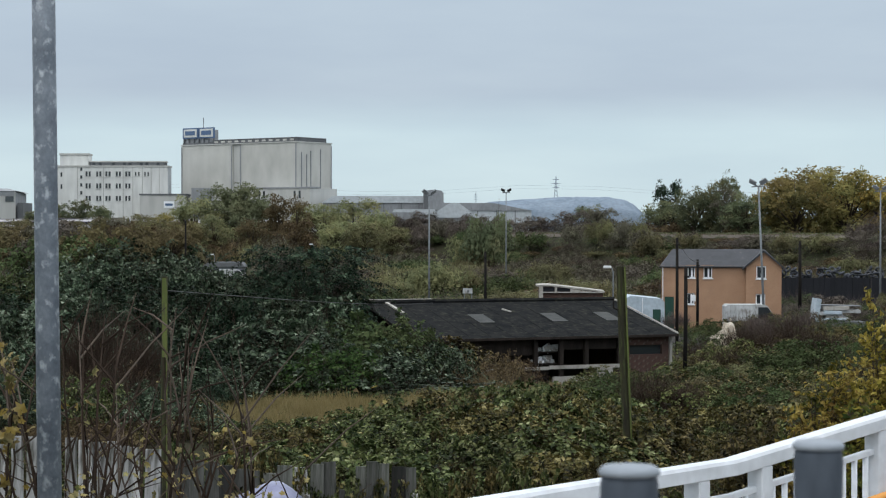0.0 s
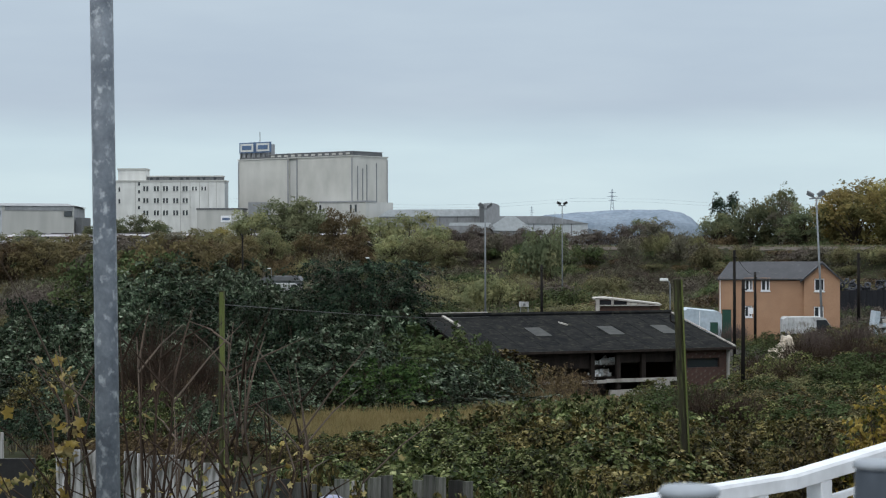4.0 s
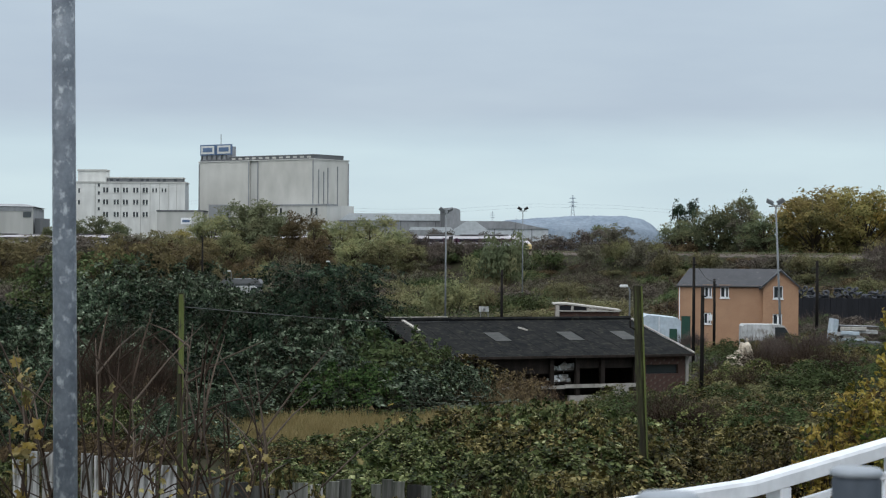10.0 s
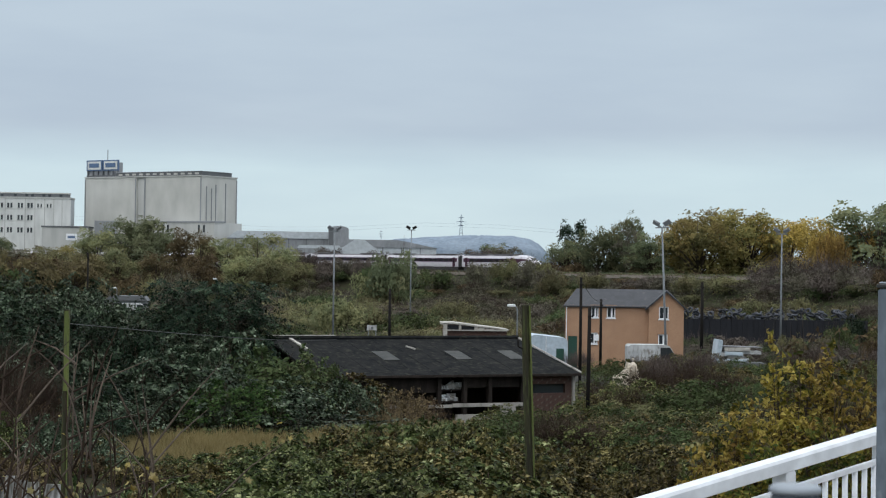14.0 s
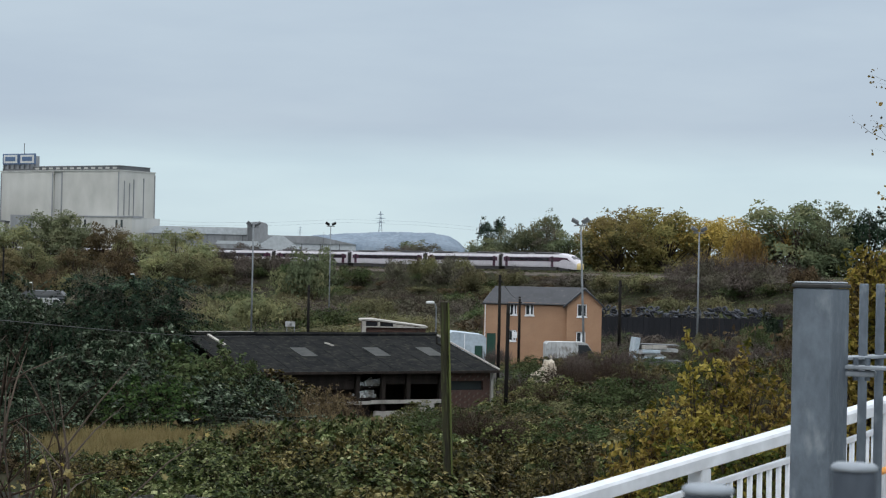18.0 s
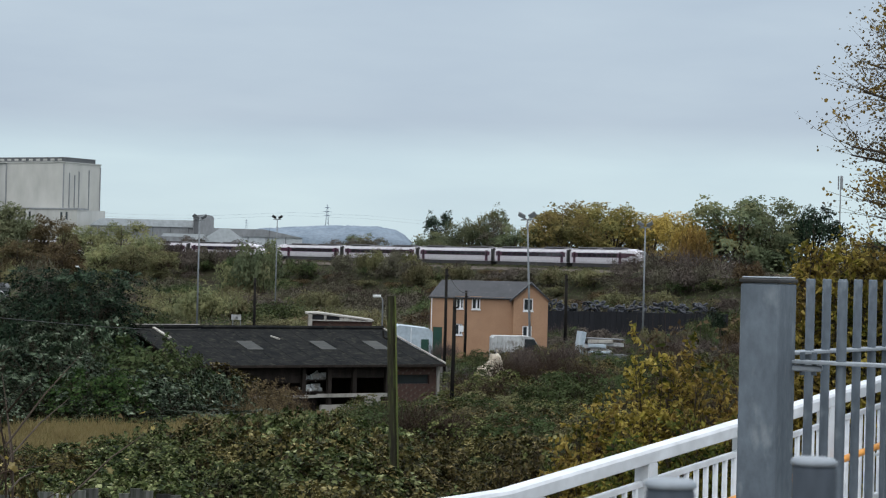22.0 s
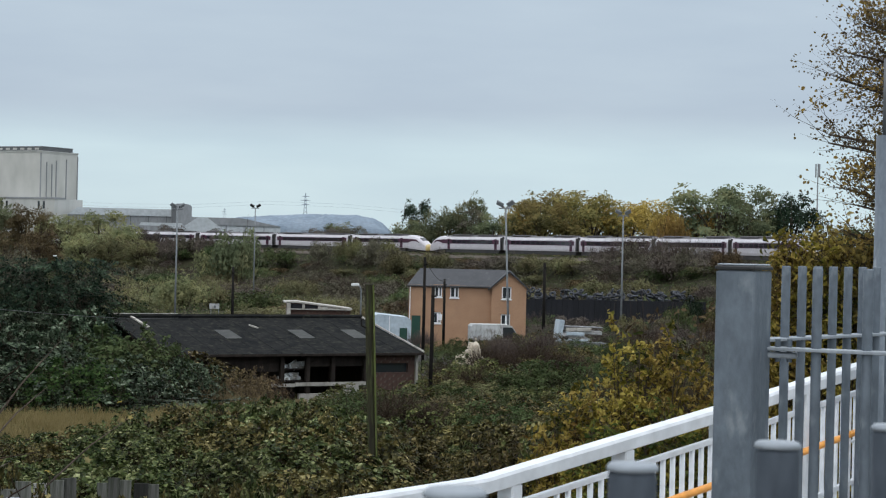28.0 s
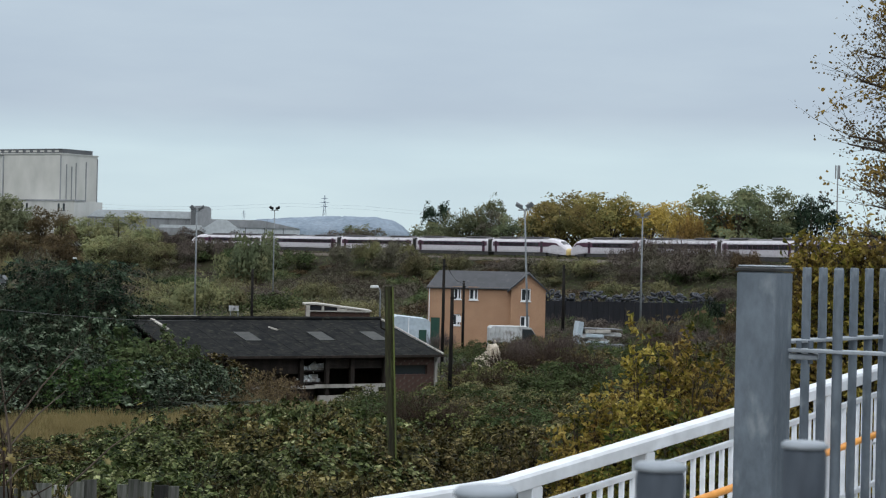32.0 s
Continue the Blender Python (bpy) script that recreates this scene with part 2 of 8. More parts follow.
def foliage_mat(name, colours, thin=0.3, shift=0.03, patch=0.9, gloss=0.012, mixed=0.5):
    """Leaves: each takes one of the colours, each plant is a little lighter or darker."""
    ma, n, l, bsdf = nodes_of(name)
    geo, ramp, info = n.new("ShaderNodeNewGeometry"), n.new("ShaderNodeValToRGB"), n.new("ShaderNodeObjectInfo")
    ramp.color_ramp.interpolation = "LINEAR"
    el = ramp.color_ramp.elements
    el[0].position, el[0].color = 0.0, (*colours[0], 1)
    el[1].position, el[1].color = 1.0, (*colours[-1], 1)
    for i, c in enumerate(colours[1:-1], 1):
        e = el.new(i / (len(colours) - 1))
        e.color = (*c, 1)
    # Noise gathers tones in patches; with wide ramps these paint hollows and highlights.
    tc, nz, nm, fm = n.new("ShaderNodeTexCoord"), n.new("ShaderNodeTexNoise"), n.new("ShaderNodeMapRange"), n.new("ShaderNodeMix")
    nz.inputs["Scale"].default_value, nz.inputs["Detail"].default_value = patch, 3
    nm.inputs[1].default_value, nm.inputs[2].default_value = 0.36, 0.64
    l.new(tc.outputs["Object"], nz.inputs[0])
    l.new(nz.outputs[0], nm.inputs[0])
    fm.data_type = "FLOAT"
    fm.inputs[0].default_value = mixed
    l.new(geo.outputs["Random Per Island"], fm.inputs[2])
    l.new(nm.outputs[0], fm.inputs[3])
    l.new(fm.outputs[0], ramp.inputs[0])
    hv, mr, mh = n.new("ShaderNodeHueSaturation"), n.new("ShaderNodeMapRange"), n.new("ShaderNodeMapRange")
    mr.inputs[3].default_value, mr.inputs[4].default_value = 0.75, 1.25
    mh.inputs[3].default_value, mh.inputs[4].default_value = 0.5 - shift * 0.4, 0.5 + shift * 0.4
    l.new(info.outputs["Random"], mr.inputs[0])
    l.new(info.outputs["Random"], mh.inputs[0])
    l.new(mr.outputs[0], hv.inputs["Value"])
    l.new(mh.outputs[0], hv.inputs["Hue"])
    l.new(ramp.outputs[0], hv.inputs["Color"])
    l.new(hv.outputs[0], bsdf.inputs["Base Color"])
    bsdf.inputs["Roughness"].default_value = 0.5
    bsdf.inputs["Specular IOR Level"].default_value = gloss
    tr, mx, out = n.new("ShaderNodeBsdfTranslucent"), n.new("ShaderNodeMixShader"), n["Material Output"]
    l.new(hv.outputs[0], tr.inputs[0])
    mx.inputs[0].default_value = thin
    l.new(bsdf.outputs[0], mx.inputs[1])
    l.new(tr.outputs[0], mx.inputs[2])
    l.new(mx.outputs[0], out.inputs[0])
    return ma


def glass_mat(name, tint, rough=0.05):
    ma, n, l, bsdf = nodes_of(name)
    bsdf.inputs["Base Color"].default_value = (*tint, 1)
    bsdf.inputs["Roughness"].default_value = rough
    bsdf.inputs["Specular IOR Level"].default_value = 0.8
    return ma


M_GALV = surface("galvanised_steel", (0.130, 0.154, 0.180), (0.100, 0.120, 0.143), 9, 0.55, 0.2, 0.12, 60, (1, 1, 0.5), (0.20, 0.225, 0.245), 0.64, spec=0.25)
M_GALV_OLD = surface("weathered_galvanised_column", (0.185, 0.208, 0.235), (0.105, 0.122, 0.145), 10, 0.55, 0.3, 0.15, 70, (1, 1, 0.8), (0.37, 0.40, 0.42), 0.60, spec=0.3)
M_CAPW = surface("pale_galvanised", (0.27, 0.30, 0.33), (0.22, 0.245, 0.27), 20, 0.55, 0.2, 0.1, 80)
M_BLACK = surface("black_plastic", (0.012, 0.012, 0.013), (0.02, 0.02, 0.02), 12, 0.5)
M_WHITE_PAINT = surface("white_gloss_paint", (0.66, 0.68, 0.71), (0.62, 0.645, 0.675), 2.2, 0.35, 0, 0, 14, (1, 1, 1), (0.70, 0.72, 0.73), 0.72)
M_ORANGE = surface("orange_nylon", (0.75, 0.33, 0.07), (0.68, 0.28, 0.05), 8, 0.4)
M_WOODPOST = surface("mossy_weathered_wood", (0.028, 0.026, 0.019), (0.045, 0.045, 0.024), 2.5, 0.9, 0, 0.5, 26, (3, 3, 0.35), (0.065, 0.075, 0.03), 0.58, spec=0.1)
M_MOSSPOST = surface("green_algae_wood", (0.082, 0.104, 0.027), (0.122, 0.145, 0.040), 2.5, 0.9, 0, 0.4, 26, (3, 3, 0.35), (0.06, 0.055, 0.04), 0.6)
M_DARKPOLE = surface("creosoted_pole", (0.010, 0.009, 0.009), (0.018, 0.016, 0.014), 3, 0.9, 0, 0.3, 22, (2, 2, 0.3), spec=0.1)
M_MAST = surface("grey_mast_steel", (0.22, 0.235, 0.245), (0.165, 0.18, 0.19), 3, 0.6, 0.1, 0.05, spec=0.25)
M_BRICK = surface("orange_brick", (0.385, 0.232, 0.142), (0.34, 0.20, 0.122), 0.8, 0.9, 0, 0.1, 14, (1, 1, 1), (0.32, 0.20, 0.13), 0.66)
M_SLATE = surface("dark_slate_roof", (0.042, 0.044, 0.050), (0.031, 0.033, 0.038), 1.2, 0.75, 0, 0.2, 9, (1, 1, 1), (0.09, 0.09, 0.09), 0.66)
M_UPVC = surface("white_upvc", (0.82, 0.83, 0.84), (0.76, 0.77, 0.78), 4, 0.4, 0, 0)
M_PANE = glass_mat("dark_window_glass", (0.03, 0.035, 0.04))
M_GREEN = surface("dark_green_paint", (0.01, 0.05, 0.035), (0.015, 0.06, 0.04), 2, 0.5)
M_SHEDROOF = surface("mossy_dark_sheet_roof", (0.008, 0.009, 0.010), (0.018, 0.0185, 0.018), 1.6, 0.95, 0, 0.6, 14, (1, 1, 1), (0.036, 0.036, 0.029), 0.60, spec=0.04)
M_SHEDWOOD = surface("dark_stained_boards", (0.022, 0.018, 0.016), (0.036, 0.029, 0.025), 1.5, 0.85, 0, 0.3, 12, (2, 2, 0.4), island=0.2, spec=0.1)
M_SKYLIGHT = surface("dirty_translucent_sheet", (0.050, 0.052, 0.048), (0.026, 0.028, 0.027), 2, 0.6, 0, 0.1, 12, spec=0.12)
M_OLDBRICK = surface("red_brown_old_brick", (0.085, 0.045, 0.034), (0.060, 0.036, 0.029), 2, 0.9, 0, 0.3, 14, (1, 1, 1), (0.12, 0.10, 0.085), 0.64)
M_CONC = surface("grey_concrete", (0.36, 0.34, 0.31), (0.27, 0.255, 0.235), 1, 0.9, 0, 0.2, 12, (1, 1, 0.4), (0.18, 0.17, 0.15), 0.62)
M_CREAM = surface("cream_render", (0.475, 0.47, 0.435), (0.455, 0.45, 0.42), 0.05, 0.9, 0, 0, 0.12, (1, 1, 0.5), (0.435, 0.43, 0.40), 0.70)
M_CREAM2 = surface("streaked_pale_concrete", (0.45, 0.45, 0.425), (0.42, 0.42, 0.40), 0.09, 0.9, 0, 0, 0.2, (1, 1, 0.2), (0.38, 0.38, 0.36), 0.66)
M_WHITEWALL = surface("off_white_render", (0.61, 0.615, 0.59), (0.585, 0.59, 0.57), 0.08, 0.9, 0, 0, 0.3, (1, 1, 0.25), (0.51, 0.515, 0.50), 0.70)
M_GREYROOF = surface("grey_sheet_cladding", (0.27, 0.28, 0.29), (0.22, 0.23, 0.24), 0.06, 0.8, 0, 0, 0.8, (1, 1, 0.4), (0.17, 0.175, 0.18), 0.64)
M_PALECLAD = surface("pale_metal_cladding", (0.46, 0.49, 0.51), (0.41, 0.44, 0.46), 0.05, 0.6, 0, 0, 0.7)
M_DARKCLAD = surface("dark_grey_trim", (0.13, 0.135, 0.14), (0.10, 0.105, 0.11), 0.1, 0.8, 0, 0)
M_SIGNBLUE = surface("blue_sign_panel", (0.085, 0.14, 0.24), (0.075, 0.125, 0.22), 0.3, 0.6, 0, 0)
M_TRAINW = surface("white_train_paint", (0.52, 0.50, 0.53), (0.47, 0.45, 0.48), 0.5, 0.35, 0, 0, 3, (1, 1, 1), (0.38, 0.36, 0.36), 0.72)
M_TRAINR = surface("deep_red_train_paint", (0.058, 0.014, 0.034), (0.048, 0.012, 0.029), 0.5, 0.35, 0, 0)
M_TRAING = glass_mat("train_window_glass", (0.02, 0.02, 0.03))
M_TRAINY = surface("yellow_train_paint", (0.52, 0.40, 0.17), (0.46, 0.35, 0.15), 1, 0.4, 0, 0)
M_TRAIND = surface("dark_underframe", (0.03, 0.03, 0.032), (0.05, 0.047, 0.045), 1, 0.8, 0, 0)
M_ROOFGREY = surface("train_roof_grey", (0.10, 0.095, 0.10), (0.075, 0.07, 0.075), 1, 0.6, 0, 0)
M_BALLAST = surface("brown_ballast", (0.10, 0.08, 0.065), (0.075, 0.06, 0.05), 1.5, 0.95, 0, 0.4, 12)
M_RAIL = surface("rusty_rail", (0.12, 0.07, 0.045), (0.09, 0.055, 0.04), 2, 0.6, 0.4, 0)
M_SOIL = surface("rough_soil_and_litter", (0.020, 0.020, 0.012), (0.034, 0.031, 0.019), 0.35, 0.95, 0, 0.6, 5, (1, 1, 1), (0.03, 0.04, 0.015), 0.55, spec=0.05)
M_TARMAC = surface("worn_tarmac", (0.034, 0.033, 0.031), (0.048, 0.044, 0.040), 0.8, 0.95, 0, 0.2, 30, spec=0.1)
# Blue-grey distance haze is put into the hill's colour.
M_HILL = surface("hazed_wooded_hill", (0.215, 0.26, 0.31), (0.16, 0.20, 0.245), 0.03, 1.0, 0, 0, 0.2, (1, 1, 1), (0.225, 0.265, 0.31), 0.62, spec=0.0)
M_LINE = surface("distant_power_line", (0.36, 0.41, 0.46), (0.34, 0.39, 0.44), 0.1, 0.9, 0, 0)
M_GALV_DARK = surface("dull_dark_galvanised_bars", (0.060, 0.072, 0.088), (0.047, 0.057, 0.072), 14, 0.6, 0.1, 0.1, 90, (1, 1, 0.4), (0.085, 0.10, 0.12), 0.64, spec=0.2)
M_PYLON = surface("lattice_steel_far", (0.30, 0.34, 0.38), (0.28, 0.32, 0.36), 0.1, 0.9, 0, 0)
M_BARK = surface("grey_brown_bark", (0.075, 0.06, 0.045), (0.05, 0.04, 0.032), 3, 0.9, 0, 0.4, 25, (2, 2, 0.5), spec=0.1)
M_TWIG = surface("brown_twigs", (0.05, 0.035, 0.026), (0.032, 0.023, 0.018), 2, 0.9, 0, 0, island=0.35, spec=0.05)
M_TWIGRED = surface("purple_brown_twigs", (0.082, 0.061, 0.053), (0.056, 0.042, 0.037), 0.6, 0.9, 0, 0, 3, island=0.35)
M_BOARD = surface("weathered_grey_boards", (0.46, 0.46, 0.455), (0.29, 0.288, 0.28), 1.2, 0.9, 0, 0.4, 14, (4, 4, 0.4), (0.07, 0.068, 0.055), 0.55, vary=0.4)
M_RUBBLE = surface("pale_rubble", (0.58, 0.52, 0.43), (0.38, 0.33, 0.26), 2, 0.95, 0, 0.3, 14, island=0.35)
M_TYRE = surface("black_tyre_rubber", (0.024, 0.026, 0.032), (0.045, 0.050, 0.062), 4, 0.7, 0, 0.1, vary=0.4)
M_DARKWALL = surface("dark_timber_wall", (0.014, 0.015, 0.019), (0.010, 0.011, 0.014), 0.8, 0.95, 0, 0.2, 8, (2, 2, 0.3), island=0.2)
M_TARP = surface("blue_white_tarpaulin", (0.27, 0.28, 0.36), (0.12, 0.125, 0.22), 1.2, 0.5, 0, 0.2, 10)
M_VAN = surface("dirty_white_vehicle_paint", (0.48, 0.49, 0.49), (0.34, 0.35, 0.35), 1.4, 0.55, 0, 0.1, 5, (1, 1, 0.5), (0.20, 0.185, 0.165), 0.56)
M_TENT = surface("white_plastic_sheet", (0.42, 0.49, 0.54), (0.32, 0.38, 0.43), 0.8, 0.5, 0, 0.1, 4)
M_WIRE = surface("black_cable", (0.02, 0.02, 0.02), (0.03, 0.03, 0.03), 5, 0.7, 0, 0)
M_LAMPGLASS = surface("pale_lamp_lens", (0.7, 0.72, 0.72), (0.6, 0.62, 0.62), 5, 0.3, 0, 0)

# In the next four, near-black ends paint shaded hollows, pale ends lit leaves.
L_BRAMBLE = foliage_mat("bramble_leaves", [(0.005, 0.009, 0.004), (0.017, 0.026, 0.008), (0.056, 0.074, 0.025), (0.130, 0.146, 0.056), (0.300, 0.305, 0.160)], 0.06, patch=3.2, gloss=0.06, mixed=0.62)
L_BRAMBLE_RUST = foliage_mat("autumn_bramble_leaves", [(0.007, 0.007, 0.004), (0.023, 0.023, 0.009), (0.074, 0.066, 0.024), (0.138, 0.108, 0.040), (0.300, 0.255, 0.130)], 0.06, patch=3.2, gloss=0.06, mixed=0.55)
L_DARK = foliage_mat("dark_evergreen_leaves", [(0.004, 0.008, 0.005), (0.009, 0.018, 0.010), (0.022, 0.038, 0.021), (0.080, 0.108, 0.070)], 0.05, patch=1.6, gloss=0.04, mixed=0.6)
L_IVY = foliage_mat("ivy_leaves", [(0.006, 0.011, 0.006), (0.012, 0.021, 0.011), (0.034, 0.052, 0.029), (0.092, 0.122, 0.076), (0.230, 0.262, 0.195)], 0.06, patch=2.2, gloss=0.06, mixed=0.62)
L_GREEN = foliage_mat("fresh_green_leaves", [(0.010, 0.020, 0.008), (0.024, 0.045, 0.014), (0.045, 0.074, 0.024), (0.09, 0.115, 0.045)], 0.2, patch=1.8, mixed=0.35)
L_WEED = foliage_mat("tall_weed_leaves", [(0.012, 0.017, 0.007), (0.050, 0.062, 0.022), (0.125, 0.130, 0.050), (0.28, 0.24, 0.12)], 0.2, patch=1.5, mixed=0.4)
L_OLIVE = foliage_mat("olive_leaves", [(0.098, 0.098, 0.054), (0.130, 0.127, 0.066), (0.160, 0.150, 0.076), (0.138, 0.118, 0.066)], 0.35, patch=0.3, mixed=0.93)
# Skyline and willow leaves are paled, with distance haze in the colour.
L_SKYLINE = foliage_mat("dull_green_tree_leaves", [(0.080, 0.098, 0.058), (0.112, 0.132, 0.074), (0.145, 0.160, 0.088), (0.190, 0.180, 0.095)], 0.4, patch=0.3, mixed=0.93)
L_WILLOW = foliage_mat("willow_leaves", [(0.150, 0.168, 0.090), (0.195, 0.206, 0.106), (0.235, 0.232, 0.115), (0.222, 0.202, 0.106)], 0.4, patch=0.25, mixed=0.93)
L_BROWN = foliage_mat("brown_leaves", [(0.032, 0.023, 0.015), (0.070, 0.051, 0.030), (0.120, 0.088, 0.048), (0.075, 0.062, 0.040)], 0.2, patch=0.4, mixed=0.6)
# Near-black first tone stands in for shaded gaps inside the yellow bushes.
L_YELLOW = foliage_mat("yellow_leaves", [(0.012, 0.018, 0.006), (0.050, 0.058, 0.014), (0.155, 0.14, 0.028), (0.29, 0.22, 0.045), (0.43, 0.34, 0.10), (0.19, 0.125, 0.036), (0.040, 0.028, 0.013)], 0.3, patch=1.7, mixed=0.6)
L_YGREEN = foliage_mat("yellow_green_leaves", [(0.028, 0.044, 0.014), (0.055, 0.078, 0.022), (0.115, 0.12, 0.032), (0.25, 0.20, 0.04), (0.085, 0.06, 0.024)], 0.3, patch=1.5, mixed=0.5)
L_GOLD = foliage_mat("golden_tree_leaves", [(0.14, 0.115, 0.048), (0.25, 0.178, 0.058), (0.35, 0.245, 0.068), (0.28, 0.185, 0.056)], 0.35, patch=0.3, mixed=0.6)
L_MAPLE = foliage_mat("yellow_maple_leaves", [(0.17, 0.135, 0.03), (0.27, 0.21, 0.055), (0.40, 0.34, 0.16), (0.075, 0.085, 0.028), (0.10, 0.065, 0.03)], 0.3, patch=6.0, mixed=0.5)
L_GREY = foliage_mat("grey_brown_brush", [(0.086, 0.078, 0.060), (0.114, 0.106, 0.077), (0.099, 0.092, 0.068), (0.130, 0.125, 0.082)], 0.2, patch=0.3, mixed=0.93)
L_PURPLE = foliage_mat("purple_brown_brush", [(0.080, 0.065, 0.057), (0.104, 0.087, 0.074), (0.092, 0.078, 0.066), (0.118, 0.105, 0.080)], 0.2, patch=0.3, mixed=0.93)
L_MIDGREEN = foliage_mat("mid_green_leaves", [(0.028, 0.041, 0.018), (0.052, 0.073, 0.030), (0.080, 0.100, 0.044), (0.130, 0.128, 0.062)], 0.2, patch=0.5, mixed=0.6)
L_GRASS = foliage_mat("dry_grass", [(0.15, 0.13, 0.055), (0.235, 0.19, 0.085), (0.29, 0.24, 0.115), (0.13, 0.125, 0.05)], 0.3)
L_REDSTEM = foliage_mat("rusty_weed_stems", [(0.045, 0.034, 0.022), (0.095, 0.068, 0.040), (0.155, 0.112, 0.064), (0.065, 0.058, 0.036)], 0.2, patch=1.6, mixed=0.5)
M_STEM = surface("pale_brown_stems", (0.095, 0.070, 0.050), (0.05, 0.037, 0.028), 3, 0.9, 0, 0.2, 25, (2, 2, 0.5))
M_OLDWHITE = surface("peeling_white_timber", (0.42, 0.40, 0.36), (0.33, 0.31, 0.28), 2, 0.85, 0, 0.1, 20, (1, 1, 1), (0.16, 0.13, 0.10), 0.62)
L_OLIVEGOLD = foliage_mat("olive_gold_tree_leaves", [(0.115, 0.120, 0.052), (0.175, 0.165, 0.066), (0.270, 0.228, 0.084), (0.200, 0.162, 0.068)], 0.45, patch=0.3, mixed=0.75)
L_TAN = foliage_mat("thin_tan_leaves", [(0.05, 0.036, 0.024), (0.10, 0.07, 0.036), (0.17, 0.12, 0.045), (0.075, 0.05, 0.03)], 0.45, patch=1.2)
L_RUST = foliage_mat("rust_tree_leaves", [(0.072, 0.060, 0.034), (0.112, 0.090, 0.048), (0.145, 0.118, 0.060), (0.090, 0.080, 0.046)], 0.3, patch=0.4, mixed=0.8)
# Paled like the other far leaves to stand in for haze.
L_WILLOWG = foliage_mat("grey_green_willow_leaves", [(0.155, 0.182, 0.108), (0.195, 0.220, 0.125), (0.235, 0.245, 0.140)], 0.35, patch=0.25, mixed=0.93)
# Dark mossy copy of M_BOARD with the overhanging plants' shade in its colour.
M_BOARD_SHADED = surface("mossy_shaded_boards", (0.12, 0.12, 0.11), (0.065, 0.065, 0.058), 1.2, 0.9, 0, 0.4, 14, (4, 4, 0.4), (0.035, 0.04, 0.028), 0.54, vary=0.8)


# ---- ground ----
TC, TR = (-235.0, 221.0), 322.3      # centre and radius of the railway's curve
RAIL_Z = 7.23
S0 = radians(38.15)                   # where the measure along the track begins


def track(s, side=0.0):
    """Place and heading on the railway, s metres along; it runs on straight past the end of the curve."""
    a = S0 - s / TR
    if a < 0:
        return Vector((TC[0] + TR + side, TC[1] + a * TR, RAIL_Z)), -90.0
    r = TR + side
    return Vector((TC[0] + r * math.cos(a), TC[1] + r * math.sin(a), RAIL_Z)), math.degrees(a) - 90.0


PROFILE = ((-80, 6.3), (5, 6.3), (9, 5.2), (18, 3.6), (27, 2.6), (33, 2.7), (42, 3.3), (50, 2.7), (60, 2.4), (75, 1.5), (88, 0.5), (104, 0.0), (240, 0.0), (320, 0.3), (600, 1.5), (1200, 2.5), (6000, 3.0))


def ground_z(x, y):
    z = float(np.interp(y, [p[0] for p in PROFILE], [p[1] for p in PROFILE]))
    if y > TC[1]:
        d = abs(math.hypot(x - TC[0], y - TC[1]) - TR) if x > TC[0] else 999
    else:
        d = abs(x - TC[0] - TR)
    k = min(max((20.0 - d) / 15.0, 0), 1)
    z += (RAIL_Z - 0.35 - z) * k
    if 24 < y < 140:
        z += 0.22 * noise.noise(Vector((x * 0.22, y * 0.22, 0.3)))
    return z


g_rows = [-60, -20, 0, 3, 5, 7, 9, 12, 15, 18, 21, 24, 27] + [27 + 2.2 * i for i in range(1, 40)] + [115 + 6 * i for i in range(1, 75)] + [575, 620, 700, 820, 1000, 1300, 1700, 2300, 3200, 4600]
shape = Shape()
g_n = 110
for y in g_rows:
    half = 40 + 0.62 * max(y, 0)
    for i in range(g_n + 1):
        x = -half + 2 * half * i / g_n + 0.12 * max(y, 0)
        shape.v.append((x, y, ground_z(x, y)))
for r in range(len(g_rows) - 1):
    for i in range(g_n):
        a = r * (g_n + 1) + i
        shape.f.append((a, a + 1, a + g_n + 2, a + g_n + 1))
tagged(part("ground", shape, M_SOIL, smooth=True), "rough weedy ground falling to a low yard and rising to the railway", "ground", kind="structure")

# yard surface and the walkway under the camera
shape = Shape()
shape.box(-40, 60, 104, 200, -0.05, 0.06)
tagged(part("yard", shape, M_TARMAC), "worn dark tarmac of the builders' yard", "yard", kind="structure")
shape = Shape()
shape.box(-6, 8, -8, 3.4, 6.25, 6.36)
tagged(part("pavement", shape, M_CONC), "pale concrete walkway at the head of the ramp", "pavement", kind="structure")

# railway: ballast bed and rails
for name, mat, w, z0, z1, label in (("ballast", M_BALLAST, 4.6, -0.75, -0.18, "brown ballast bed on the railway bank"),):
    shape = Shape()
    pts = [track(-260 + 6 * i) for i in range(120)]
    for p, h in pts:
        n2 = Vector((math.sin(radians(h)), -math.cos(radians(h)), 0))
        for sgn, z in ((-1, z0), (-0.72, z1), (0.72, z1), (1, z0)):
            shape.v.append(tuple(p + n2 * w * sgn + Vector((0, 0, z))))
    for i in range(len(pts) - 1):
        for k in range(3):
            a = i * 4 + k
            shape.f.append((a, a + 1, a + 5, a + 4))
    tagged(part(name, shape, mat), label, "railway", kind="structure")
for side in (-0.72, 0.72):
    shape = Shape()
    shape.tube([track(-260 + 6 * i, side)[0] + Vector((0, 0, -0.09)) for i in range(120)], 0.08, 4)
    tagged(part("rail", shape, M_RAIL), "rusty steel running rail", "rail", "running rails", "structure")

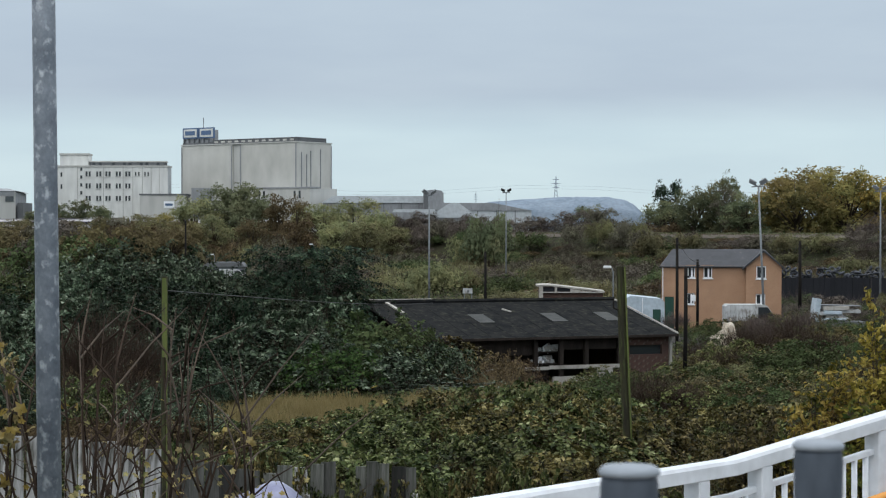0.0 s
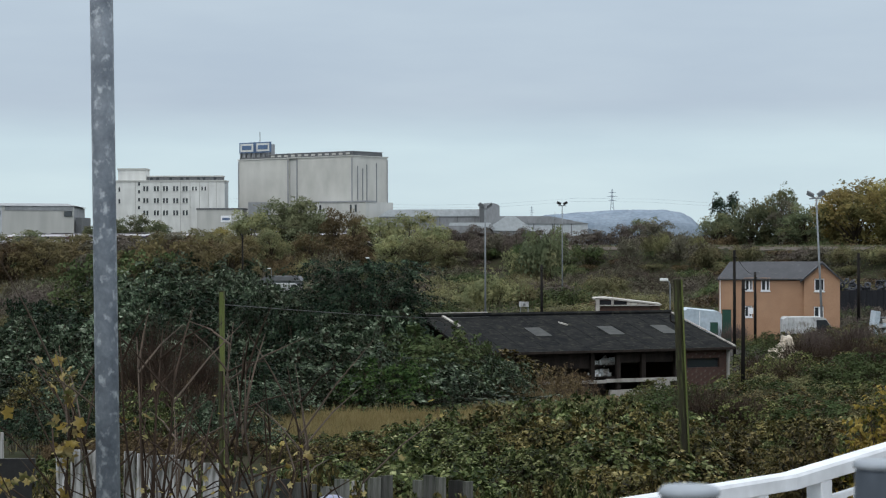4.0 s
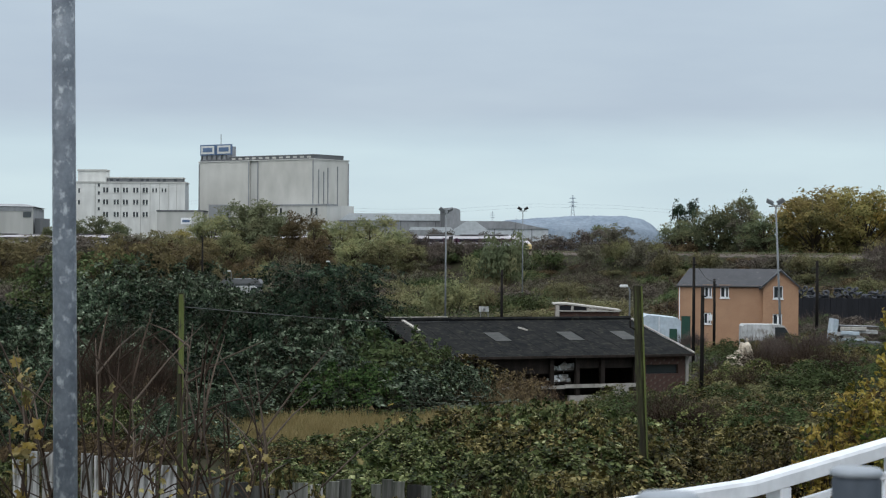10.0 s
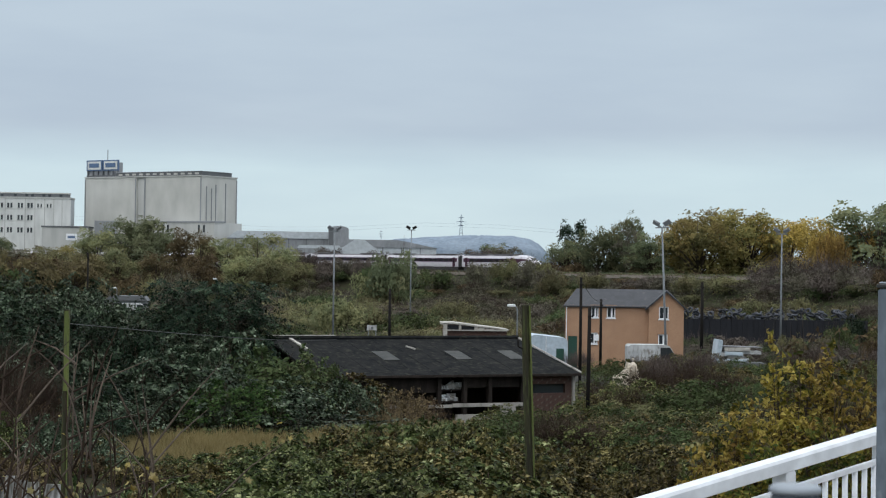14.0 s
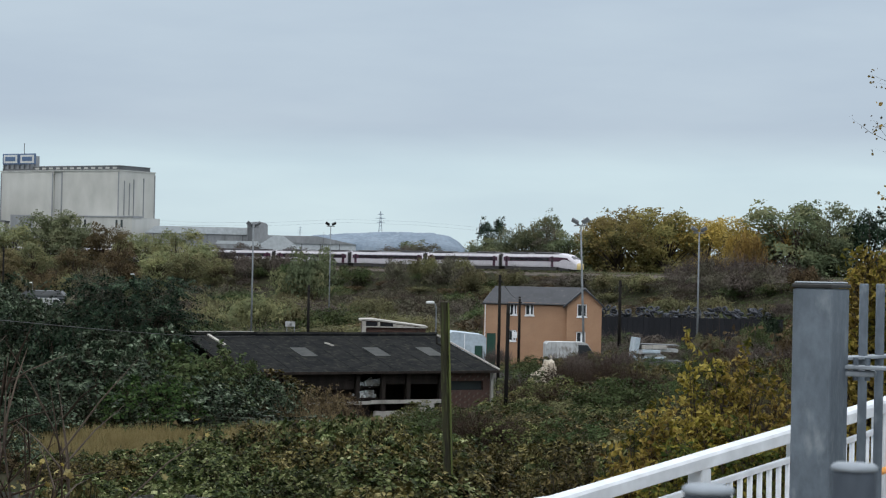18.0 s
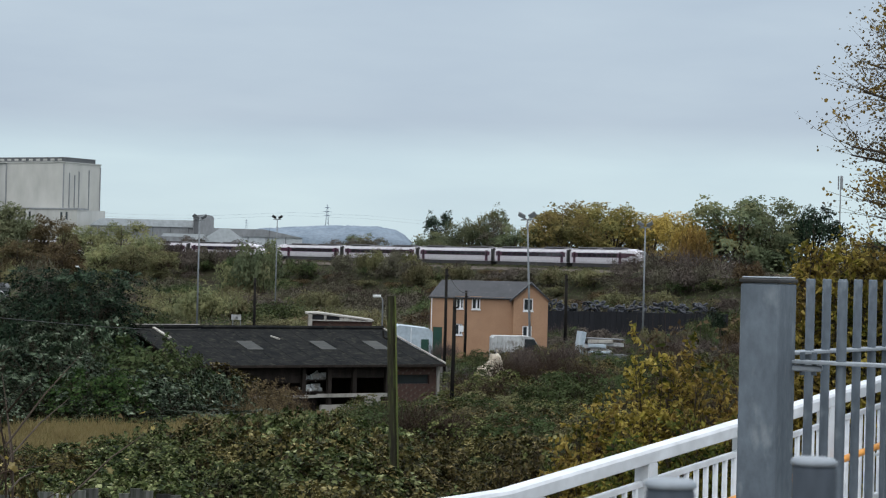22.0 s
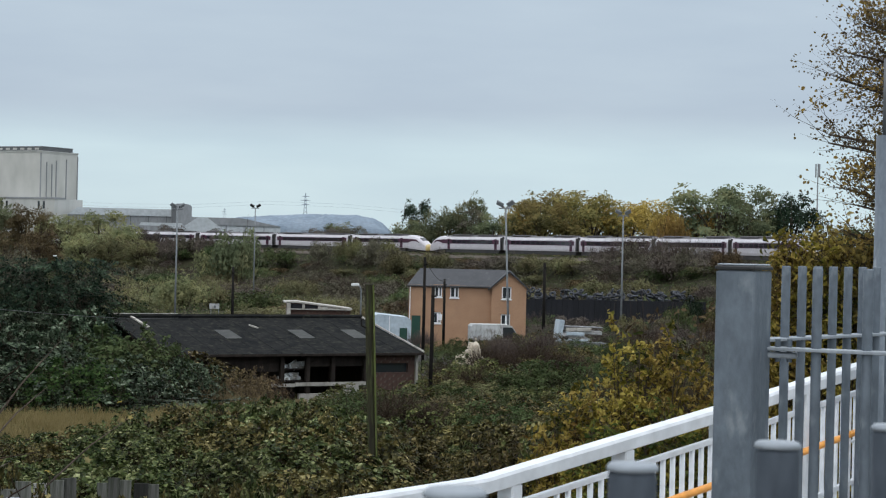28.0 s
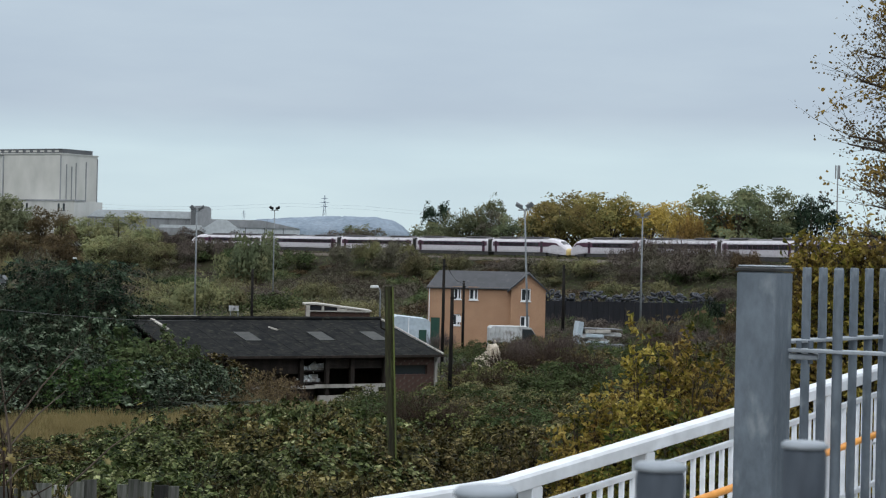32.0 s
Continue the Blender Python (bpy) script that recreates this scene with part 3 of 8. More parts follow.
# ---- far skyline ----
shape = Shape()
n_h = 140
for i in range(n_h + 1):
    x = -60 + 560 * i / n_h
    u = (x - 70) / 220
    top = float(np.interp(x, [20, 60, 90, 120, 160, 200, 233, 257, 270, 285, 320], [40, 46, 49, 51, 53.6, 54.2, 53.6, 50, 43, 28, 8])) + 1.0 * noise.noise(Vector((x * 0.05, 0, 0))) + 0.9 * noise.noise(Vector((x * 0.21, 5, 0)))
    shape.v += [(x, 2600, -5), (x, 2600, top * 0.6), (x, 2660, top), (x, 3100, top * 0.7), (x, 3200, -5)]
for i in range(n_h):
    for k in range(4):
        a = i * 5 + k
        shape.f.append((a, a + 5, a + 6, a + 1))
tagged(part("backdrop", shape, M_HILL, smooth=True), "low wooded hill coloured with blue distance haze", "hill", kind="structure")


def pylon(x, y, z, h):
    t = thing("pylon", pose(x, y, z), "tall grey lattice electricity pylon on the skyline", "pylon", "pylons on the skyline")
    s = Shape()
    w = h * 0.085
    for sx in (-1, 1):
        for sy in (-1, 1):
            s.tube([(sx * w, sy * w, 0), (sx * w * 0.35, sy * w * 0.35, h * 0.62), (sx * w * 0.1, sy * w * 0.1, h)], h * 0.008, 4)
    part("leg_frame", s, M_PYLON, t)
    s = Shape()
    for k in range(7):
        z0, z1 = h * (0.02 + 0.13 * k), h * (0.15 + 0.13 * k)
        a, b = w * (1 - z0 / h * 0.95), w * (1 - z1 / h * 0.95)
        for sy in (-1, 1):
            s.tube([(-a, sy * a, z0), (b, sy * b, z1)], h * 0.004, 3)
            s.tube([(a, sy * a, z0), (-b, sy * b, z1)], h * 0.004, 3)
    part("lattice", s, M_PYLON, t)
    for k, l in ((0.60, 0.16), (0.74, 0.20), (0.88, 0.14)):
        s = Shape()
        s.prism([(-h * l, h * k), (0, h * (k + 0.035)), (h * l, h * k), (0, h * (k - 0.008))], -h * 0.01, h * 0.01)
        part("cross_arm", s, M_PYLON, t)
    return t


pylon(173, 2900, 46, 44)
pylon(49, 2900, 40, 24)
shape = Shape()
for z in (74, 79):
    shape.tube([(-600 + 120 * i, 2900 + 60 * i * 0.2, z - 0.0006 * ((-600 + 120 * i - 173) % 560 - 280) ** 2 * -0.35 - 12) for i in range(14)], 0.13, 3)
tagged(part("power_line", shape, M_LINE), "thin power lines between the pylons", "cable")


# ---- far industrial buildings ----
def silo():
    # own frame: x runs along the front, y back; the building stands at an angle
    t = thing("grain_silo", pose(-144.6, 1034, 3.6, 0, 0, -36.1), "huge cream concrete grain silo with a ribbed roof edge", "silo")
    top = 50.7
    for name, x0, x1, mat in (("left_block", 0, 37.8, M_CREAM), ("middle_block", 43.9, 83.2, M_CREAM)):
        s = Shape()
        s.box(x0, x1, 0, 28.5, 0, top)
        part(name, s, mat, t)
    s = Shape()
    s.box(37.82, 42.2, 0.8, 28.4, 0, top - 0.2)
    part("pier", s, M_CREAM2, t)
    s = Shape()
    s.box(42.22, 43.88, 2.4, 28.4, 0, top - 0.2)
    part("recess", s, M_DARKCLAD, t, "dark vertical recess")
    s = Shape()
    s.box(22, 83.0, 0.7, 24.5, top + 0.01, top + 2.0)
    gallery = part("roof_gallery", s, M_DARKCLAD, t, "dark flat roof gallery")
    s = Shape()
    s.box(21.8, 83.2, 0.4, 24.7, top + 2.0, top + 2.3)
    part("gallery_roof", s, M_GREYROOF, gallery)
    for i in range(12):
        s = Shape()
        s.box(24 + 4.9 * i, 26.6 + 4.9 * i, 0.5, 0.69, top + 0.5, top + 1.5)
        part("gallery_window", s, M_CREAM, gallery)
    s = Shape()
    s.box(-0.4, 83.6, -0.4, 28.8, top - 0.55, top)
    part("roof_edge", s, M_CREAM2, t)
    for x in (-0.15, 36.8, 43.4, 82.4):
        s = Shape()
        s.box(x, x + 0.6, -0.35, -0.02, 4, top - 1.2)
        part("downpipe", s, M_GREYROOF, t)
    for y, z0, z1 in ((3.5, 6, 45), (7.6, 24, 44), (11.0, 6, 46), (19.0, 20, 47), (28.0, 4, 49)):
        s = Shape()
        s.box(83.22, 83.6, y, y + 0.5, z0, z1)
        part("downpipe", s, M_GREYROOF, t)
    s = Shape()
    s.box(57, 99, -8, -0.42, 0, 25.6)
    s.box(83.7, 99, -0.41, 14, 0, 25.6)
    part("annexe", s, M_CREAM2, t)
    s = Shape()
    s.box(56.6, 99.4, -8.3, -0.43, 25.61, 26.4)
    part("annexe_parapet", s, M_GREYROOF, t)
    for x in (60, 63.4, 66.8, 88, 91.4):
        s = Shape()
        s.box(x, x + 1.3, -8.12, -8.01, 20.6, 24.4)
        part("window", s, M_PANE, t)
    # head house with the two sign panels
    s = Shape()
    s.box(0.3, 19.0, 1.5, 9, top + 0.01, top + 8.2)
    part("head_house", s, M_GREYROOF, t)
    for k in range(2):
        s = Shape()
        s.box(0.0 + 12.1 * k, 11.6 + 12.1 * k, 0.7, 1.2, top + 3.4, top + 9.2)
        p = part("sign_panel", s, M_SIGNBLUE, t, "blue framed sign panel")
        s = Shape()
        s.box(1.0 + 12.1 * k, 10.6 + 12.1 * k, 0.5, 0.69, top + 4.1, top + 8.5)
        part("sign_face", s, M_WHITEWALL, p)
        s = Shape()
        s.box(2.2 + 12.1 * k, 9.4 + 12.1 * k, 0.3, 0.49, top + 5.2, top + 7.5)
        part("sign_bar", s, M_SIGNBLUE, p)
    s = Shape()
    s.box(0.2, 23.6, 0.6, 1.3, top + 0.02, top + 0.9)
    for i in range(7):
        s.box(0.6 + 3.7 * i, 1.3 + 3.7 * i, 0.6, 1.2, top + 0.9, top + 3.4)
    part("sign_frame", s, M_DARKCLAD, t)
    s = Shape()
    s.tube([(11.6, 5, top + 8.2), (11.6, 5, top + 15)], 0.2, 6)
    part("aerial", s, M_DARKCLAD, t)
    return t


silo()


def mill():
    t = thing("mill_building", pose(-209, 1000, 2.5), "six storey off-white rendered mill with rows of dark windows", "building")
    ops = []
    for z0, z1 in ((33.6, 36.2), (27.2, 29.8), (20.6, 23.2)):
        for c in (19.1, 24.8, 29.7, 35.2, 40.3):
            ops += [(c - 1.35, c - 0.2, z0, z1), (c + 0.3, c + 1.45, z0, z1)]
    for z0 in (36.6, 32.4, 28.2, 24.0):
        ops.append((14.9, 16.1, z0, z0 + 1.7))
    for c in (45.4, 50.4):
        ops += [(c - 1.3, c - 0.5, 33.9, 35.9), (c + 0.4, c + 1.2, 33.9, 35.9)]
    for z0 in (33.4, 27):
        ops.append((4.4, 5.4, z0, z0 + 2.4))
    s = Shape().wall((0, 61.6), (0, 38.6), 0, 0.6, ops)
    part("front_wall", s, M_WHITEWALL, t)
    s = Shape()
    s.box(0, 61.6, 0.62, 14, 0, 38.5)
    part("body", s, M_PALECLAD, t)
    for o in ops:
        s = Shape()
        s.box(o[0], o[1], 0.4, 0.58, o[2], o[3])
        w = part("window", s, M_PANE, t)
        s = Shape()
        s.box(o[0] - 0.1, o[1] + 0.1, -0.25, 0.15, o[2] - 0.3, o[2])
        part("sill", s, M_CREAM2, w)
    s = Shape()
    s.box(-0.3, 61.9, -0.3, 14.2, 38.6, 39.4)
    part("parapet", s, M_CREAM2, t)
    s = Shape()
    s.box(3.4, 18.6, 4, 14, 39.4, 45)
    part("stair_tower", s, M_WHITEWALL, t)
    s = Shape()
    s.box(3.1, 18.9, 3.7, 14.3, 45, 46)
    part("tower_cornice", s, M_CREAM2, t)
    s = Shape()
    s.box(19, 59.5, 5, 13, 39.4, 41.3)
    part("plant_room", s, M_DARKCLAD, t, "dark set-back rooftop storey")
    s = Shape()
    s.box(19, 59.8, 4.6, 13.4, 41.3, 42)
    part("plant_roof", s, M_CREAM2, t)
    for x in (20.6, 24, 31, 37, 40, 46, 49, 55):
        s = Shape()
        s.box(x, x + 1.5, 4.8, 4.99, 39.8, 41)
        part("window", s, M_PANE, t)
    for x in (13.4, 27.2, 37.7, 42.8, 47.9, 52.6, 57):
        s = Shape()
        s.box(x, x + 0.35, -0.2, -0.01, 10, 38.5)
        part("pilaster", s, M_CREAM2, t)
    s = Shape()
    s.box(50, 74, -20, -2, 0, 23.2)
    part("low_block", s, M_CREAM2, t)
    s = Shape()
    s.box(49.7, 74.3, -20.3, -1.7, 23.2, 24)
    part("low_roof", s, M_DARKCLAD, t)
    s = Shape()
    s.box(77, 87, -20, -4, 0, 27)
    part("lift_block", s, M_GREYROOF, t)
    s = Shape()
    s.box(62.5, 68, -20.2, -20.01, 16.6, 20)
    w = part("sign_panel", s, M_UPVC, t)
    s = Shape()
    s.box(63.3, 67.2, -20.4, -20.21, 17.7, 18.9)
    part("sign_bar", s, M_SIGNBLUE, w)
    return t


mill()


def long_shed(x, y, w, d, eave, rise, wall_mat, roof_mat, label, turn=0, ridge=(0.08, 0.92)):
    t = thing("warehouse", pose(x, y, 2, 0, 0, turn), label, "warehouse", "far warehouses")
    s = Shape()
    s.box(0, w, 0, d, 0, eave)
    part("wall", s, wall_mat, t)
    s = Shape()
    if rise > 0:
        s.prism([(-0.5, eave), (w * ridge[0], eave + rise), (w * ridge[1], eave + rise), (w + 0.5, eave)], -0.5, d + 0.5)
    part("roof", s, roof_mat, t)
    for i in range(int(w / 9)):
        s = Shape()
        s.box(4 + 9 * i, 4.35 + 9 * i, -0.2, -0.01, 0.5, eave)
        part("downpipe", s, M_DARKCLAD, t)
    return t


long_shed(-62, 960, 62, 30, 19.5, 3.6, M_GREYROOF, M_PALECLAD, "long grey clad warehouse with a shallow pale roof")
long_shed(-7, 860, 22.6, 24, 11.4, 6.6, M_GREYROOF, M_PALECLAD, "pale gabled warehouse beside the railway", ridge=(0.42, 0.62))
long_shed(-24, 858, 20, 18, 12.6, 2.6, M_DARKCLAD, M_PALECLAD, "low pale roofed shed below the tower", ridge=(0.06, 0.98))
long_shed(-6, 900, 48, 26, 15.0, 3.7, M_PALECLAD, M_GREYROOF, "low grey warehouse with a long shallow roof", ridge=(0.1, 0.62))
long_shed(-36, 790, 30, 18, 10.2, 3.0, M_DARKCLAD, M_GREYROOF, "dark low shed behind the trees")
t = thing("barrel_roof_tower", pose(-10.4, 940, 2), "dark grey clad tower with a rounded roof", "tower")
shape = Shape()
shape.prism([(0, 0), (10.2, 0), (10.2, 24.3)] + [(5.1 + 5.1 * math.cos(a), 24.3 + 1.6 * math.sin(a)) for a in (0.5, 1.05, 1.57, 2.1, 2.6)] + [(0, 24.3)], 0, 18)
part("tower_body", shape, M_GREYROOF, t)
shape = Shape()
shape.box(0.3, 2.4, -0.4, -0.01, 14, 24.2)
part("tower_stripe", shape, M_DARKCLAD, t)


def footprint(pts, z0, z1):
    """An upright solid over a ground plan."""
    s, n = Shape(), len(pts)
    return s.add([(x, y, z) for z in (z0, z1) for x, y in pts], [tuple(reversed(range(n))), tuple(range(n, 2 * n))] + [(i, (i + 1) % n, n + (i + 1) % n, n + i) for i in range(n)])


def big_store():
    t = thing("distribution_warehouse", pose(-187.3, 700, 2), "large pale blue-grey distribution warehouse with a dark glazed band", "warehouse")
    part("front_wall", footprint([(-70, -6), (0, 0), (0, 0.6), (-70, -5.4)], 0, 20.4), M_PALECLAD, t)
    # The end wall's shade is put into its greenish grey colour.
    part("loading_wall", footprint([(0.02, 0), (24.6, 12), (24.4, 12.6), (0.02, 0.6)], 0, 20.4), M_CREAM2, t, "clad end wall, its shade put in as greenish grey")
    part("body", footprint([(-69, -5), (0, 0.8), (24.2, 12.8), (18, 60), (-75, 60)], 0, 20.2), M_GREYROOF, t)
    s = Shape()
    a = [(-70.5, -6.6, 20.4), (0, -0.6, 20.4), (25.2, 11.8, 20.4), (19, 60, 20.4), (-76, 60, 20.4), (-60, 10, 21.4), (-4, 9, 21.5), (20, 19, 21.5), (15, 55, 21.5), (-66, 55, 21.4)]
    s.add(a, [(0, 1, 6, 5), (1, 2, 7, 6), (2, 3, 8, 7), (3, 4, 9, 8), (4, 0, 5, 9), (5, 6, 7, 8, 9), (4, 3, 2, 1, 0)])
    part("roof", s, M_GREYROOF, t)
    part("glazed_band", footprint([(-4.4, -0.7), (-0.5, -0.36), (-0.5, -0.2), (-4.4, -0.55)], 16.6, 18.4), M_PANE, t)
    part("glazed_band", footprint([(-60, -5.4), (-6, -0.85), (-6, -0.7), (-60, -5.3)], 16.6, 18.4), M_PANE, t)
    part("shade_band", footprint([(1, 0.3), (24.2, 11.6), (24.2, 11.8), (1, 0.48)], 18.6, 20.3), M_GREYROOF, t)
    part("glazed_band", footprint([(21.2, 10.0), (24.0, 11.4), (24.0, 11.6), (21.2, 10.2)], 16.4, 18.4), M_PANE, t)
    part("dock_strip", footprint([(0.5, -0.3), (24.0, 11.1), (24.0, 11.6), (0.5, 0.2)], 0, 6.5), M_WHITEWALL, t)
    part("stair_block", footprint([(24.8, 14), (27, 14), (27, 30), (24.8, 30)], 0, 16), M_DARKCLAD, t)
    part("stair_block", footprint([(27.02, 14), (28.8, 14), (28.8, 26), (27.02, 26)], 0, 11), M_DARKCLAD, t)
    for i in range(8):
        x = -62 + 8 * i
        y = x * 6 / 70
        part("panel_joint", footprint([(x, y - 0.2), (x + 0.25, y - 0.18), (x + 0.25, y - 0.05), (x, y - 0.07)], 0, 16), M_GREYROOF, t)
    return t


big_store()
long_shed(-230, 560, 110, 14, 5.6, 0.9, M_WHITEWALL, M_PALECLAD, "long low white roofed store behind the brown trees")


# ---- yard: masts, poles, house, shed ----
def mast(x, y, top, base=0.0, lean=0.0, turn=0.0, light=M_PALECLAD, r=0.085):
    t = thing("floodlight_mast", pose(x, y, base, 0, lean, turn), "tall grey steel mast with two floodlights on top", "light mast", "yard light masts")
    h = top - base
    s = Shape()
    s.tube([(0, 0, 0), (0, 0, h * 0.5), (0, 0, h - 0.25)], [r * 1.25, r, r * 0.75], 10)
    part("mast", s, M_MAST, t, smooth=True)
    s = Shape()
    s.tube([(-0.55, 0, h - 0.25), (0.55, 0, h - 0.25)], 0.05, 6)
    part("cross_bar", s, M_MAST, t)
    for sx in (-1, 1):
        m = pose(sx * 0.44, -0.06, h + 0.10, 0, sx * -30, 0) @ pose(0, 0, 0, 42, 0, 0)
        s = Shape()
        s.bevel_box(-0.31, 0.31, -0.06, 0.06, -0.22, 0.22, 0.03, m)
        p = part("floodlight", s, M_DARKCLAD if light is M_BLACK else M_MAST, t)
        s = Shape()
        s.box(-0.27, 0.27, -0.075, -0.061, -0.18, 0.18, m)
        part("lens", s, light, p)
        s = Shape()
        s.tube([(0, 0, h - 0.3), (sx * 0.24, -0.02, h - 0.06), (sx * 0.46, -0.04, h + 0.05)], 0.04, 5)
        part("bracket_arm", s, M_MAST, t)
    return t


mast(-1.45, 190, 11.75, turn=20, light=M_GREYROOF)
mast(8.65, 260, 13.4, light=M_BLACK)
mast(25.35, 148, 11.75, lean=-2.6, turn=-25, light=M_GREYROOF)
mast(40.75, 175, 11.9, turn=-20, light=M_GREYROOF)


def pole(x, y, top, base, r, lean=0.0, label="thin dark creosoted timber pole in the yard"):
    t = thing("utility_pole", pose(x, y, base, 0, lean), label, "pole", "dark yard poles")
    s = Shape()
    s.tube([(0, 0, 0), (0.01, 0, (top - base) * 0.5), (0, 0, top - base)], [r, r * 0.95, r * 0.8], 8)
    part("shaft", s, M_DARKPOLE, t, smooth=True)
    s = Shape()
    s.box(-0.1, 0.16, -r - 0.05, -r, top - base - 0.5, top - base - 0.42)
    part("bracket", s, M_DARKPOLE, t)
    return t


pole(14.95, 120, 7.55, 0, 0.11)
pole(10.96, 85, 6.4, 0.5, 0.10, 0.4)
pole(19.78, 146, 5.75, 0, 0.12)
pole(32.3, 170, 7.05, 0, 0.16)
pole(3.36, 150, 6.3, 0, 0.13)
pole(-27.5, 200, 9.0, 0, 0.12)


def house():
    t = thing("brick_house", pose(17.80, 153, 0, 0, 0, -6.75) @ Matrix.Translation((-18.1, -153, 0)), "two storey orange brick building with a dark slate roof", "house")
    X0, X1, XG, Y0, Y1, ZE = 18.1, 27.71, 24.88, 153.0, 159.0, 5.15
    wins = [(20.2, 20.8, 4.15, 5.02), (21.48, 22.18, 4.13, 5.02), (20.15, 20.75, 2.0, 2.9)]
    gwins = [(25.7, 26.48, 4.11, 5.12), (25.66, 26.42, 1.85, 2.87)]
    door = (18.36, 19.1, 0.0, 2.6)
    s = Shape().wall((X0, XG), (0, ZE), Y0, Y0 + 0.3, wins + [door])
    part("front_wall", s, M_BRICK, t)
    s = Shape().wall((XG, X1), (0, ZE), Y0 - 0.45, Y0 - 0.15, gwins)
    s.prism([(XG, ZE), (X1, ZE), (26.29, 6.3)], Y0 - 0.45, Y0 - 0.15)
    part("gable_wall", s, M_BRICK, t)
    s = Shape()
    s.box(XG, XG + 0.3, Y0 - 0.15, Y0 + 0.3, 0, ZE)
    s.box(X1 - 0.3, X1, Y0 - 0.15, Y1, 0, ZE)
    s.box(X0, X0 + 0.3, Y0 + 0.3, Y1, 0, ZE)
    s.box(X0 + 0.3, X1 - 0.3, Y1 - 0.3, Y1, 0, ZE)
    part("side_wall", s, M_BRICK, t)
    s = Shape()
    zr, e = 6.46, 0.1
    a = [(X0 - e, Y0 - e, ZE - 0.05), (X1 + e, Y0 - e, ZE - 0.05), (X1 + e, Y1 + e, ZE - 0.05), (X0 - e, Y1 + e, ZE - 0.05), (19.0, 156, zr), (X1 - 1.2, 156, zr)]
    s.add(a + [(p[0], p[1], p[2] - 0.12) for p in a[:4]], [(0, 1, 5, 4), (1, 2, 5), (2, 3, 4, 5), (3, 0, 4), (6, 7, 1, 0), (7, 8, 2, 1), (8, 9, 3, 2), (9, 6, 0, 3), (9, 8, 7, 6)])
    part("main_roof", s, M_SLATE, t)
    s = Shape()
    for sx, x0 in ((-1, XG - 0.3), (1, X1 + 0.3)):
        zz = ZE - 0.22
        q = [(x0, Y0 - 0.7, zz), (26.29, Y0 - 0.7, 6.42), (26.29, 156, 6.42), (x0, 156, zz)]
        s.add(q + [(p[0], p[1], p[2] - 0.14) for p in q], [(0, 1, 2, 3), (7, 6, 5, 4), (0, 4, 5, 1), (1, 5, 6, 2), (2, 6, 7, 3), (3, 7, 4, 0)])
    part("gable_roof", s, M_SLATE, t)
    s = Shape()
    s.tube([(X0 - 0.2, Y0 - 0.36, ZE - 0.12), (XG - 0.32, Y0 - 0.36, ZE - 0.12)], 0.06, 6)
    part("gutter", s, M_BLACK, t)
    for x in (X0 + 0.1,):
        s = Shape()
        s.tube([(x, Y0 - (0.1 if x < 20 else 0.55), 0), (x, Y0 - (0.1 if x < 20 else 0.55), ZE - 0.15)], 0.035, 6)
        part("drainpipe", s, M_UPVC, t)
    for o, yy in [(o, Y0) for o in wins] + [(o, Y0 - 0.45) for o in gwins]:
        x0, x1, z0, z1 = o
        f = Shape()
        for bx in ((x0, x0 + 0.08, z0, z1), (x1 - 0.08, x1, z0, z1), (x0, x1, z0, z0 + 0.08), (x0, x1, z1 - 0.08, z1), ((x0 + x1) / 2 - 0.02, (x0 + x1) / 2 + 0.12, z0, z1)):
            f.box(bx[0], bx[1], yy + 0.06, yy + 0.13, bx[2], bx[3])
        w = part("window", f, M_UPVC, t, "white framed window")
        for k in range(2):
            s = Shape()
            xm = (x0 + x1) / 2
            s.box(x0 + 0.08 if k == 0 else xm + 0.12, xm - 0.02 if k == 0 else x1 - 0.08, yy + 0.09, yy + 0.1, z0 + 0.08, z1 - 0.08)
            part("pane", s, M_PANE, w)
        s = Shape()
        s.box(x0 - 0.06, x1 + 0.06, yy - 0.08, yy + 0.06, z0 - 0.09, z0)
        part("sill", s, M_UPVC, w)
        s = Shape()
        s.box(x0 - 0.1, x1 + 0.1, yy - 0.015, yy, z1, z1 + 0.16)
        part("lintel", s, M_BRICK, w)
    s = Shape()
    s.box(door[0], door[1], Y0 + 0.05, Y0 + 0.12, 0, 2.6)
    part("door", s, M_GREEN, t, "dark green door")
    s = Shape()
    s.box(20.45, 20.85, Y0 - 0.06, Y0 - 0.01, 2.25, 2.75)
    part("notice", s, M_UPVC, t)
    return t


house()


